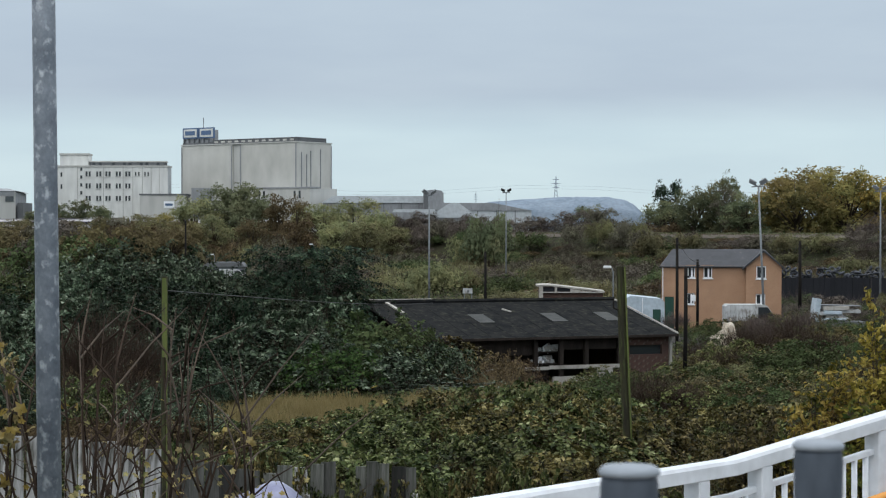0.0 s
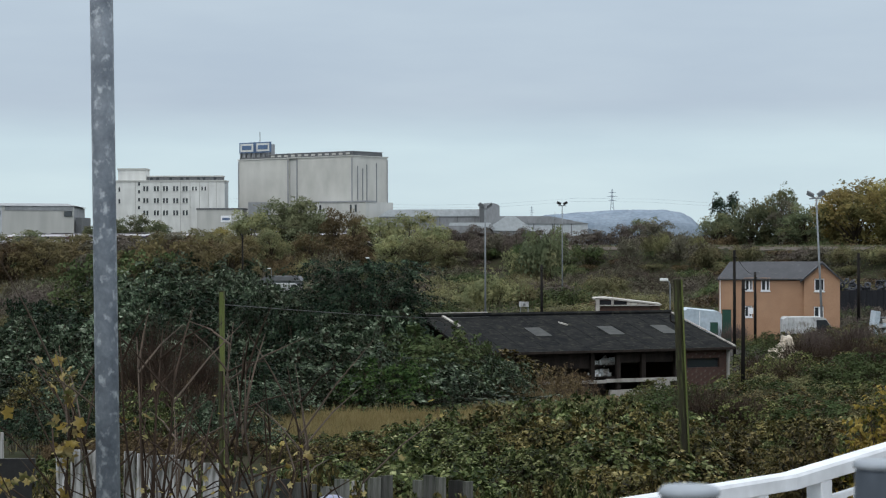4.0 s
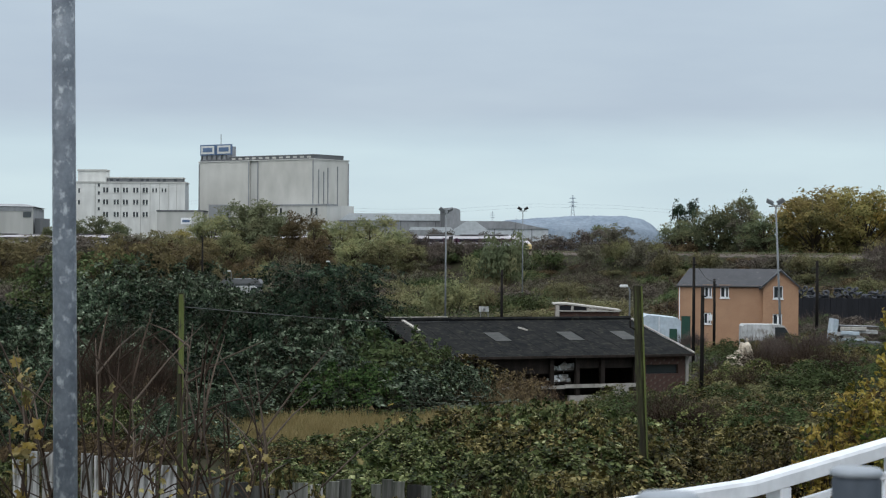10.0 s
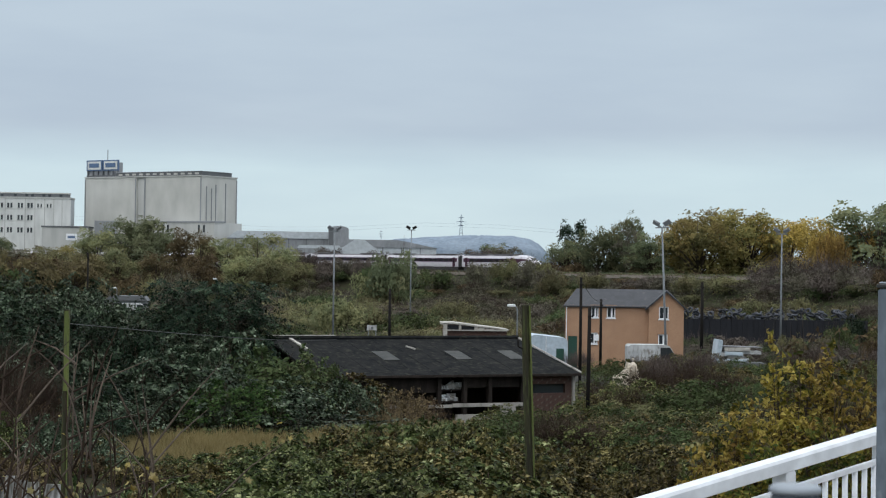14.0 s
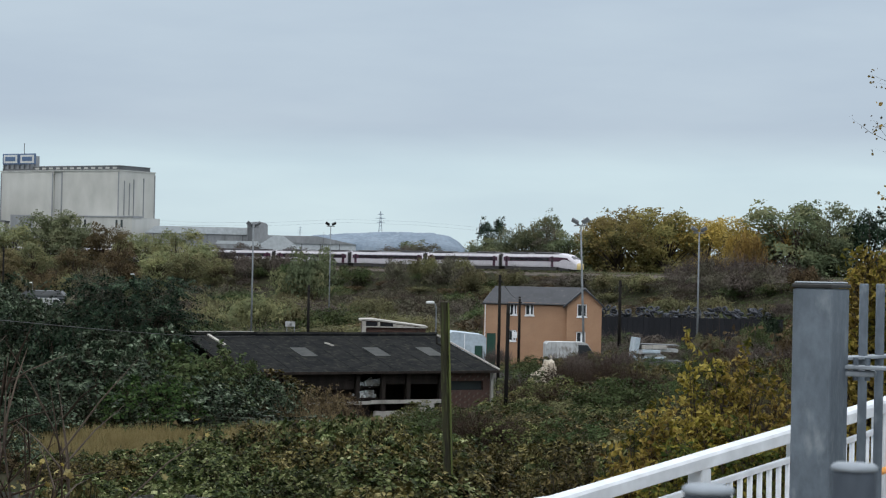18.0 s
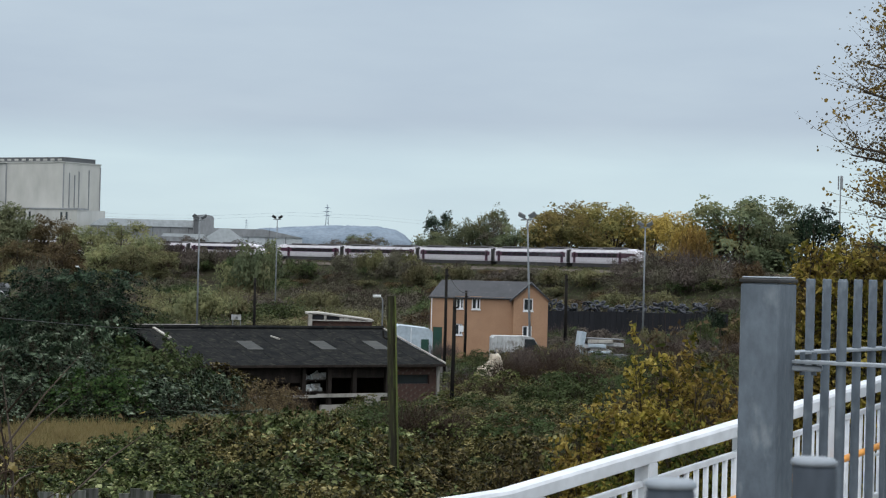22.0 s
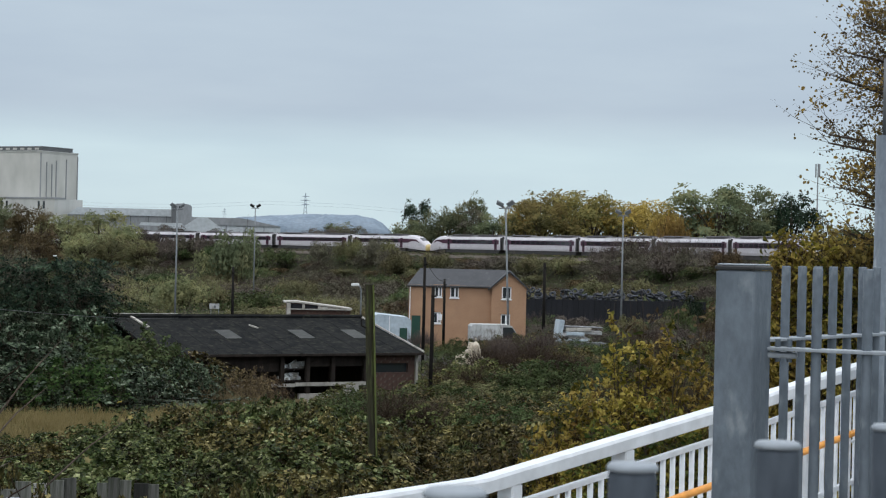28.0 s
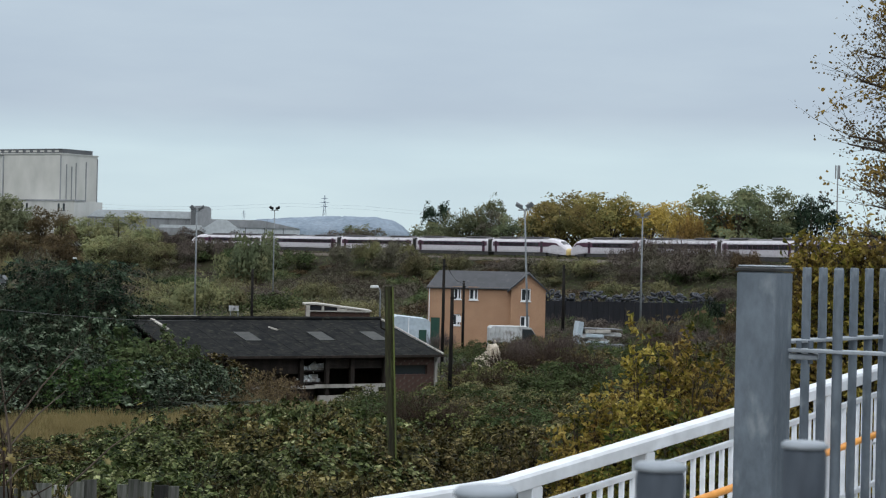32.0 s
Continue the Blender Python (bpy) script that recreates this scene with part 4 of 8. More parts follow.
def shed():
    ang = 22.0
    t = thing("workshop_shed", pose(10.7, 86, 0.4, 0, 0, ang), "long low open-fronted shed with a mossy dark sheet roof", "shed")
    # own frame: x runs left along the eaves as -x, y runs back
    L, D, ZE, ZR, R = 13.0, 6.0, 3.02, 4.25, -0.15
    s = Shape()
    for y0, z0, y1, z1 in ((-0.35, ZE - 0.1, D, ZR), (2 * D + 0.35, ZE - 0.1, D, ZR)):
        q = [(R, y0, z0), (R, y1, z1), (-L, y1, z1), (-L, y0, z0)]
        s.add(q + [(p[0], p[1], p[2] - 0.08) for p in q], [(0, 1, 2, 3), (7, 6, 5, 4), (0, 4, 5, 1), (1, 5, 6, 2), (2, 6, 7, 3), (3, 7, 4, 0)])
    roof = part("roof", s, M_SHEDROOF, t)
    # sheet laps as low ridges up the front slope
    k = (ZR - ZE + 0.1) / (D + 0.35)
    for i in range(13):
        x = R - 0.1 - i * 1.0
        s = Shape()
        q = [(x, -0.35, ZE - 0.095), (x, D, ZR + 0.005), (x - 0.07, D, ZR + 0.005), (x - 0.07, -0.35, ZE - 0.095)]
        s.add([(p[0], p[1], p[2] + 0.006) for p in q] + q, [(0, 1, 2, 3), (0, 4, 5, 1), (2, 6, 7, 3), (3, 7, 4, 0)])
        part("sheet_lap", s, M_SHEDROOF, roof)
    s = Shape()
    s.tube([(R + 0.05, D, ZR + 0.03), (-L, D, ZR + 0.03)], 0.12, 6)
    part("ridge_cap", s, M_SHEDROOF, roof)
    # Pale strip over the left end of the ridge.
    s = Shape()
    s.box(-L, -L + 3.3, D - 0.06, D + 0.06, ZR + 0.151, ZR + 0.185)
    part("ridge_strip", s, M_OLDWHITE, roof, "pale strip along the ridge")
    for x, y0, y1, w, turn in ((-11.9, D - 1.95, D - 0.05, 0.14, 0.12), (-6.75, D - 2.1, D - 1.6, 0.05, 0.22)):
        s = Shape()
        q = [(x + turn, y0, ZE - 0.02 + k * (y0 + 0.35)), (x, y1, ZE - 0.02 + k * (y1 + 0.35)), (x - w, y1, ZE - 0.02 + k * (y1 + 0.35)), (x - w + turn, y0, ZE - 0.02 + k * (y0 + 0.35))]
        s.add(q + [(p[0], p[1], p[2] - 0.06) for p in q], [(0, 1, 2, 3), (7, 6, 5, 4), (0, 4, 5, 1), (1, 5, 6, 2), (2, 6, 7, 3), (3, 7, 4, 0)])
        part("loose_board", s, M_OLDWHITE, t, "pale board lying on the roof")
    for x in (-1.7, -4.45, -8.1):
        s = Shape()
        y0, y1 = 2.1, 3.6
        q = [(x, y0, ZE - 0.1 + k * (y0 + 0.35) + 0.04), (x, y1, ZE - 0.1 + k * (y1 + 0.35) + 0.04), (x - 0.78, y1, ZE - 0.1 + k * (y1 + 0.35) + 0.04), (x - 0.78, y0, ZE - 0.1 + k * (y0 + 0.35) + 0.04)]
        s.add(q + [(p[0], p[1], p[2] - 0.05) for p in q], [(0, 1, 2, 3), (0, 4, 5, 1), (1, 5, 6, 2), (2, 6, 7, 3), (3, 7, 4, 0)])
        part("skylight", s, M_SKYLIGHT, roof, "dirty translucent skylight sheet")
    s = Shape()
    s.box(-L, R, -0.42, -0.36, ZE - 0.21, ZE - 0.1)
    part("fascia", s, M_SHEDWOOD, t)
    # right bay of old brick, its frame and pale corner post
    s = Shape().wall((-2.9, R - 0.25), (0, ZE - 0.2), 0, 0.22, [(-2.4, R - 0.6, 2.0, 2.42)])
    part("brick_bay", s, M_OLDBRICK, t)
    s = Shape()
    s.box(-2.4, R - 0.6, 0.16, 0.2, 2.0, 2.42)
    part("bay_window", s, M_PANE, t)
    # brick courses stand proud of the bay's joints
    course = Shape().box(0, 0.42, -0.012, 0.0, 0, 0.115).mesh("brick")
    for row in range(20):
        for col in range(6):
            x = -2.88 + 0.45 * col + (0.2 if row % 2 else 0.0)
            z = 0.1 + 0.13 * row
            if x + 0.42 > R - 0.27 or (1.9 < z < 2.42 and x + 0.42 > -2.4 and x < R - 0.6) or z > ZE - 0.35:
                continue
            part("brick", course, M_OLDBRICK, t, at=pose(x, 0, z))
    s = Shape()
    s.tube([(R + 0.02, -0.38, ZE - 0.06), (R + 0.02, D, ZR + 0.04)], 0.045, 5)
    part("verge_strip", s, M_CONC, t, "pale verge strip on the roof edge")
    s = Shape()
    s.box(R - 0.25, R - 0.13, -0.12, -0.015, 0, ZE - 0.2)
    part("corner_post", s, M_CONC, t)
    s = Shape()
    s.box(-2.6, -0.7, -0.06, -0.015, 0.75, 0.95)
    part("shelf_board", s, M_CONC, t)
    s = Shape()
    s.box(R - 0.4, R - 0.25, 0.25, 2 * D, 0, ZE)
    s.prism([(0.25, ZE), (2 * D, ZE), (D, ZR - 0.15)], R - 0.4, R - 0.25, Matrix(((0, 1, 0, 0), (1, 0, 0, 0), (0, 0, 1, 0), (0, 0, 0, 1))))
    part("end_wall", s, M_OLDBRICK, t)
    for i in range(14):
        s = Shape()
        s.box(-L + 0.3 + i * 0.9, -L + 1.18 + i * 0.9, 2 * D - 0.2, 2 * D - 0.15, 0, ZE)
        part("back_board", s, M_SHEDWOOD, t)
    for x in (-2.95, -4.6, -5.85, -7.1, -10.6, -12.8):
        s = Shape()
        s.box(x - 0.09, x + 0.09, -0.1, 0.1, 0, ZE - 0.2)
        part("post", s, M_SHEDWOOD, t)
    s = Shape()
    s.box(-5.85, -2.9, 0.12, 0.2, 2.3, ZE - 0.15)
    part("header_board", s, M_SHEDWOOD, t)
    s = Shape()
    s.box(-L, -7.05, 0.12, 0.2, 2.1, ZE - 0.15)
    part("header_board", s, M_SHEDWOOD, t)
    s = Shape()
    s.box(-4.5, -3.05, 3.6, 3.7, 0, 2.2)
    s.box(-12.5, -6.0, 0.95, 1.0, 0, 2.4)
    part("inner_partition", s, M_SHEDWOOD, t)
    s = Shape()
    s.box(-6.5, -3.0, -0.2, -0.11, 1.46, 1.62)
    part("pale_rail", s, M_CONC, t)
    s = Shape()
    s.box(-10.0, -6.52, -0.2, -0.11, 1.44, 1.58)
    part("pale_rail", s, M_CONC, t)
    s = Shape()
    s.box(-6.3, -4.0, -0.15, 0.0, 0.0, 1.12)
    part("pale_panel", s, M_CONC, t)
    s = Shape()
    s.box(-4.35, -3.6, -0.7, -0.6, 0.0, 1.5)
    part("leaning_board", s, M_CONC, t)
    # clutter seen in the lit bay
    rng = random.Random(7)
    for i in range(30):
        s = Shape()
        x, z = -6.95 + 1.0 * rng.random(), (1.72, 2.24)[i % 2] + 0.14 * rng.random()
        s.bevel_box(-rng.uniform(0.1, 0.3), rng.uniform(0.1, 0.3), -0.03, 0.03, -0.05, rng.uniform(0.05, 0.22), 0.01, pose(x, 0.3 + rng.random() * 0.25, z, rng.uniform(-20, 20), rng.uniform(-35, 35), rng.uniform(-30, 30)))
        part("stored_panel", s, (M_UPVC, M_VAN, M_CONC)[i % 3], t)
    for z in (1.7, 2.22):
        s = Shape()
        s.box(-7.0, -5.9, 0.22, 0.7, z - 0.06, z)
        part("shelf", s, M_SHEDWOOD, t)
    return t


shed()


# ---- plants: leaf and twig meshes ----
def unit(a):
    return a / np.maximum(np.linalg.norm(a, axis=1, keepdims=True), 1e-6)


def leaves_of(rng, pts, nrm, size, width=0.62, spread=0.9, tri=False):
    """Folded leaves at the points; arrays of vertices and triangles."""
    n = len(pts)
    nn = unit(nrm + spread * rng.normal(size=(n, 3)))
    t = unit(np.cross(nn, rng.normal(size=(n, 3))))
    b = np.cross(nn, t)
    s = (size * rng.uniform(0.6, 1.35, n))[:, None]
    if tri:
        v = np.stack([pts - t * s * 0.5 - b * s * 0.3, pts - t * s * 0.3 + b * s * 0.42, pts + t * s * 0.55], 1)
        return v.reshape(-1, 3), np.arange(n * 3).reshape(-1, 3)
    v = np.empty((n, 4, 3))
    v[:, 0] = pts - t * s * 0.5
    v[:, 1] = pts + b * s * width * 0.5 + nn * s * 0.13
    v[:, 2] = pts + t * s * 0.5 - nn * s * 0.08
    v[:, 3] = pts - b * s * width * 0.5 + nn * s * 0.13
    k = (np.arange(n) * 4)[:, None]
    f = np.concatenate([k + np.array([[0, 1, 2]]), k + np.array([[0, 2, 3]])], 1).reshape(-1, 3)
    return v.reshape(-1, 3), f


OVAL = [(-0.5, 0.0, 0.0), (-0.18, 0.36, 0.10), (0.16, 0.34, 0.10), (0.5, 0.0, -0.06), (0.16, -0.34, 0.10), (-0.18, -0.36, 0.10)]
LANCE = [(-0.5, 0.0, -0.05), (-0.2, 0.25, 0.10), (0.14, 0.20, 0.10), (0.55, 0.0, -0.16), (0.14, -0.20, 0.10), (-0.2, -0.25, 0.10)]
MAPLE = [(0.0, 0.0, 0.03)] + [(r * math.cos(radians(a)), r * math.sin(radians(a)), q) for a, r, q in ((170, 0.28, 0.0), (125, 0.44, -0.04), (100, 0.29, 0.05), (58, 0.52, -0.06), (30, 0.31, 0.05), (0, 0.58, -0.10), (-30, 0.31, 0.05), (-58, 0.52, -0.06), (-100, 0.29, 0.05), (-125, 0.44, -0.04), (-170, 0.28, 0.0))]


def shaped_leaves(rng, pts, nrm, size, outline, spread=0.9):
    """Leaves of a given outline, cupped along the midrib; fans from the stalk."""
    n, m = len(pts), len(outline)
    nn = unit(nrm + spread * rng.normal(size=(n, 3)))
    t = unit(np.cross(nn, rng.normal(size=(n, 3))))
    b = np.cross(nn, t)
    s = (size * rng.uniform(0.55, 1.3, n))[:, None]
    v = np.empty((n, m, 3))
    for i, (u, w, q) in enumerate(outline):
        v[:, i] = pts + s * (t * u + b * w + nn * q)
    k = (np.arange(n) * m)[:, None, None]
    f = np.array([[0, i, i + 1] for i in range(1, m - 1)])
    return v.reshape(-1, 3), (k + f[None]).reshape(-1, 3)


def twigs_of(rng, base, way, length, r):
    """Three-sided tapering twigs."""
    n = len(base)
    d = unit(way)
    a = unit(np.cross(d, rng.normal(size=(n, 3))))
    b = np.cross(d, a)
    length, r = np.broadcast_to(length, n)[:, None], np.broadcast_to(r, n)[:, None]
    mid = base + d * length * 0.55 + a * length * rng.uniform(-0.08, 0.08, (n, 1))
    tip = base + d * length
    v = np.empty((n, 7, 3))
    for i in range(3):
        c = math.cos(2.0944 * i) * a + math.sin(2.0944 * i) * b
        v[:, i] = base + c * r
        v[:, 3 + i] = mid + c * r * 0.7
    v[:, 6] = tip
    f = []
    for i in range(3):
        j = (i + 1) % 3
        f += [[i, j, 3 + j], [i, 3 + j, 3 + i], [3 + i, 3 + j, 6]]
    k = (np.arange(n) * 7)[:, None, None]
    return v.reshape(-1, 3), (k + np.array(f)[None]).reshape(-1, 3)


def join(pairs):
    vs, fs, n = [], [], 0
    for v, f in pairs:
        vs.append(v)
        fs.append(f + n)
        n += len(v)
    return np.concatenate(vs), np.concatenate(fs)


def dome_points(rng, n, blobs, shell=0.5):
    """Points and outward normals on and inside a heap of rounded lumps."""
    area = np.array([b[3] * b[5] + b[4] * b[5] for b in blobs])
    pick = rng.choice(len(blobs), n, p=area / area.sum())
    c, r = np.array([b[:3] for b in blobs])[pick], np.array([b[3:] for b in blobs])[pick]
    d = unit(rng.normal(size=(n, 3)))
    d[:, 2] = np.where(rng.random(n) < 0.8, np.abs(d[:, 2]), d[:, 2])
    k = 1 - shell * rng.random(n) ** 1.7
    k *= 1 + 0.16 * np.sin(d[:, 0] * 7 + pick) * np.cos(d[:, 1] * 6 + d[:, 2] * 5 + 2 * pick)
    p = c + r * d * k[:, None]
    keep = p[:, 2] > 0.02
    return p[keep], unit(d / r)[keep]


def spray_points(rng, n, blobs, shell, leaf, per=14, core=0.78):
    """Leaves gathered into sprays on the lumps, with gaps between, and a thinner inner layer."""
    c, cn = dome_points(rng, max(n // per, 8), blobs, shell)
    cn = unit(cn + np.array([0, 0, 0.25]) + 0.45 * rng.normal(size=c.shape))
    k = rng.integers(0, len(c), int(n * 0.78))
    off = rng.normal(size=(len(k), 3)) * leaf * 1.25
    flat = (off * cn[k]).sum(1)[:, None]
    off -= cn[k] * flat * 0.65
    p = c[k] + off - np.array([0, 0, 1.0]) * (np.linalg.norm(off, axis=1)[:, None] ** 2) / (leaf * 6)
    q, qn = dome_points(rng, n - len(k), [(b[0], b[1], b[2], b[3] * core, b[4] * core, b[5] * core) for b in blobs], shell)
    p, nr = np.concatenate([p, q]), np.concatenate([cn[k], qn])
    keep = p[:, 2] > 0.02
    return p[keep], nr[keep]


def lumps(rng, rx, h, n, low=0.15):
    out = []
    for i in range(n):
        a, q = rng.uniform(0, 6.283), math.sqrt(rng.random()) * rx * 0.72
        top = h * (1 - 0.55 * (q / rx) ** 2) * rng.uniform(0.72, 1.0)
        rr = rx * rng.uniform(0.30, 0.48)
        rz = min(max(top * rng.uniform(0.3, 0.5), rr * 0.6), rr * 1.5)
        out.append((q * math.cos(a), q * math.sin(a), max(top - rz, low), rr, rr * rng.uniform(0.8, 1.2), rz))
    return out


def bush_meshes(name, seed, rx, h, n_leaf, leaf, n_twig, twig, twig_r, n_lump=9, shell=0.5, rise=0.6, width=0.62, outline=None, tri=False, ruffle=0.42):
    rng = np.random.default_rng(seed)
    blobs = lumps(rng, rx, h, n_lump)
    p, up = spray_points(rng, n_leaf, blobs, shell, leaf, 14 if ruffle < 0.3 else 20, 0.78 if ruffle < 0.3 else 0.62)
    soft = None
    if tri and ruffle < 0.3:
        soft = np.repeat(unit(up + np.array([0, 0, 0.25]) + 0.22 * rng.normal(size=up.shape)), 3, 0)
    v, f = shaped_leaves(rng, p, up, leaf, outline, 0.55) if outline else leaves_of(rng, p, up, leaf, width, ruffle, tri)
    leaf_me = np_mesh(name + "_foliage", v, f, soft)
    q, qn = dome_points(rng, n_twig, blobs, 0.9)
    way = qn * np.array([1, 1, 0.4]) + np.array([0, 0, rise]) + 0.5 * rng.normal(size=q.shape)
    pairs = [twigs_of(rng, q, way, twig * rng.uniform(0.5, 1.3, len(q)), twig_r)]
    # stems from the ground
    m = 7
    foot = np.c_[rng.normal(size=(m, 2)) * rx * 0.15, np.zeros(m)]
    sw = np.c_[rng.normal(size=(m, 2)) * 0.22, np.ones(m)]
    pairs.append(twigs_of(rng, foot, sw, h * 0.8, twig_r * 2.5))
    return leaf_me, np_mesh(name + "_stems", *join(pairs))


def cane_meshes(name, seed, rx, h, canes, nodes, leaf, cane_r, low=0.0, bare=0.08, droop=0.75, tilt=0.4, gap=0.32):
    """A mound of arching canes that rise and fall over, with threefold leaves along each one and dark hollows between."""
    rng = np.random.default_rng(seed)
    az = rng.uniform(0, 6.2832, canes)
    q = np.sqrt(rng.random(canes)) * rx * 0.75
    base = np.c_[q * np.cos(az), q * np.sin(az), h * low * rng.random(canes)]
    az = az + rng.normal(size=canes) * 0.8
    out = np.c_[np.cos(az), np.sin(az), np.zeros(canes)]
    top = np.maximum(h * (1 - 0.5 * (q / rx) ** 2) * rng.uniform(0.55, 1.06, canes) - base[:, 2], 0.2 * h)
    run = rx * rng.uniform(0.35, 0.8, canes)

    def at(c, u):
        """Places on the canes: up to the crest at u = 0.55, then over and down."""
        k = u / 0.55
        z = np.where(u < 0.55, 1 - (1 - np.minimum(k, 1)) ** 2, 1 - droop * ((u - 0.55) / 0.45) ** 2)
        return base[c] + out[c] * (run[c] * u ** 1.6)[:, None] + np.c_[np.zeros((len(c), 2)), top[c] * z]

    c = np.repeat(np.arange(canes), nodes)
    u = np.tile(np.linspace(0.22, 1.0, nodes), canes) + rng.uniform(-0.02, 0.02, canes * nodes)
    keep = rng.random(len(c)) > bare
    c, u = c[keep], np.clip(u[keep], 0.05, 1)
    # leaves gather in sprays with hollows of the given size between them
    where = at(c, u)
    keep = np.array([noise.noise(Vector(q) / gap + Vector((seed, 0, 0))) for q in where]) > -0.08
    c, u = c[keep], u[keep]
    p = where[keep]
    ahead = unit(at(c, np.minimum(u + 0.04, 1.04)) - at(c, u - 0.04))
    side = unit(np.cross(ahead, np.array([0, 0, 1.0])) + 1e-4)
    nn = unit(np.array([0, 0, 0.85]) + out[c] * 0.45 + tilt * rng.normal(size=p.shape))
    n = len(p)
    v, f = [], []
    fan = rng.permuted(np.tile([-1.0, 0.0, 1.0], (n, 1)), axis=1)
    for j in range(3):
        d = unit(ahead * (0.9 - 0.6 * np.abs(fan[:, j:j + 1])) + side * fan[:, j:j + 1] + 0.25 * rng.normal(size=p.shape))
        m = unit(nn + 0.35 * rng.normal(size=p.shape))
        d = unit(d - m * (d * m).sum(1)[:, None])
        w = np.cross(m, d)
        sz = (leaf * rng.uniform(0.6, 1.25, n))[:, None]
        o = p + d * sz * 0.25 + rng.normal(size=p.shape) * leaf * 0.15
        k = len(v) * n * 4
        v.append(np.stack([o, o + d * sz * 0.5 + w * sz * 0.34 + m * sz * 0.08, o + d * sz - m * sz * 0.16, o + d * sz * 0.5 - w * sz * 0.34 + m * sz * 0.08], 1).reshape(-1, 3))
        i4 = (np.arange(n) * 4)[:, None] + k
        f.append(np.concatenate([i4 + np.array([[0, 1, 2]]), i4 + np.array([[0, 2, 3]])], 1).reshape(-1, 3))
    v, f = np.concatenate(v), np.concatenate(f)
    v[:, 2] = np.maximum(v[:, 2], 0.01)
    # the canes themselves, in four pieces each
    seg = []
    cc = np.arange(canes)
    for a, b in ((0.0, 0.25), (0.25, 0.55), (0.55, 0.8), (0.8, 1.08)):
        p0, p1 = at(cc, np.full(canes, a)), at(cc, np.full(canes, b))
        seg.append(twigs_of(rng, p0, p1 - p0, np.linalg.norm(p1 - p0, axis=1) * 1.04, cane_r * (1.1 - 0.6 * a)))
    return np_mesh(name + "_foliage", v, f), np_mesh(name + "_stems", *join(seg))


def plant(name, meshes, x, y, scale, leaf_mat, twig_mat, label, category, group="", turn=0.0, sink=0.0, z=None, parts=("foliage", "stem_frame")):
    sz = scale if isinstance(scale, tuple) else (scale, scale, scale)
    t = thing(name, pose(x, y, (ground_z(x, y) if z is None else z) - sink, 0, 0, turn) @ Matrix.Diagonal((*sz, 1)), label, category, group)
    for nm, me, ma in zip(parts, meshes, (leaf_mat, twig_mat)):
        if not me.materials:
            me.materials.append(ma)
        ob = new(nm, me)
        ob.parent = t
        ob.material_slots[0].link = "OBJECT"
        ob.material_slots[0].material = ma
        if nm == "stem_frame":
            tagged(ob, kind="stuff")
    return t


P_BRAMBLE = [cane_meshes("bramble", 11 + i, 1.3, 1.2, 92, 22, 0.105, 0.006, gap=0.38) for i in range(3)]
P_THICKET = [cane_meshes("thicket", 21 + i, 2.2, 2.9, 120, 21, 0.165, 0.010, 0.45, gap=0.5) for i in range(3)]
P_TALL = [cane_meshes("tall_thicket", 131 + i, 2.2, 5.2, 180, 21, 0.165, 0.010, 0.75, gap=0.55) for i in range(3)]
P_SCRUB = [cane_meshes("scrub", 121 + i, 2.2, 2.9, 88, 19, 0.15, 0.010, 0.35, 0.1, 0.5, gap=0.5) for i in range(3)]
P_BARE = [bush_meshes("bare_thicket", 31 + i, 2.0, 3.0, 500, 0.10, 900, 1.3, 0.010, 12, 0.8, 1.2) for i in range(2)]
P_EVER = cane_meshes("evergreen", 41, 2.75, 6.2, 460, 28, 0.13, 0.010, 0.85, 0.05, 0.35, 0.3, 0.6)
P_FAR = [bush_meshes("far_shrub", 51 + i, 3.0, 3.3, 3000, 0.23, 80, 1.0, 0.014, 16, 0.4, 0.8, tri=True, ruffle=0.2) for i in range(3)]
P_FARBARE = [bush_meshes("far_bare_shrub", 61 + i, 3.2, 3.6, 1700, 0.20, 240, 1.4, 0.016, 14, 0.7, 1.1, tri=True, ruffle=0.2) for i in range(2)]
P_BANK = [bush_meshes("bank_scrub", 66 + i, 5.2, 2.9, 5200, 0.24, 100, 1.0, 0.014, 30, 0.4, 0.8, tri=True, ruffle=0.2) for i in range(3)]
P_BANKBARE = [bush_meshes("bank_bare_scrub", 96 + i, 5.2, 3.0, 3600, 0.22, 300, 1.3, 0.016, 28, 0.6, 1.0, tri=True, ruffle=0.2) for i in range(2)]
rnd = random.Random(5)

# near bramble bank behind the board fence
for gy in range(12):
    for gx in range(-4, 12):
        x = -3.6 + gx * 1.45 + rnd.uniform(-0.5, 0.5) + gy * 0.12
        y = 32.4 + gy * 1.25 + rnd.uniform(-0.4, 0.4)
        if x < -4.2 and y > 38 or x < -1.4 and y > 41 or x < 2.6 and y > 43 or (y < 31.8 and x < -2.6) or rnd.random() < 0.2:
            continue
        if y < 39.4 and abs(x - 0.1 * y) < 0.75:
            continue
        rust = rnd.random() < (0.14 if x < 2.6 else 0.6) or (y < 36 and rnd.random() < 0.3)
        sc = rnd.choice((0.55, 0.75, 0.9, 1.05, 1.25)) * rnd.uniform(0.92, 1.08) * (1.08 if 36 < y < 45 and -0.8 < x < 4 else 0.95 if x > -3 else 0.6)
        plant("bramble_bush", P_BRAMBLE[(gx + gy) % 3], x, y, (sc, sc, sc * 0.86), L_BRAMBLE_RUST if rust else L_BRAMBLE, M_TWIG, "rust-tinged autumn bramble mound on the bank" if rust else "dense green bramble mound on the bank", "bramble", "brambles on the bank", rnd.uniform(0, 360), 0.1)
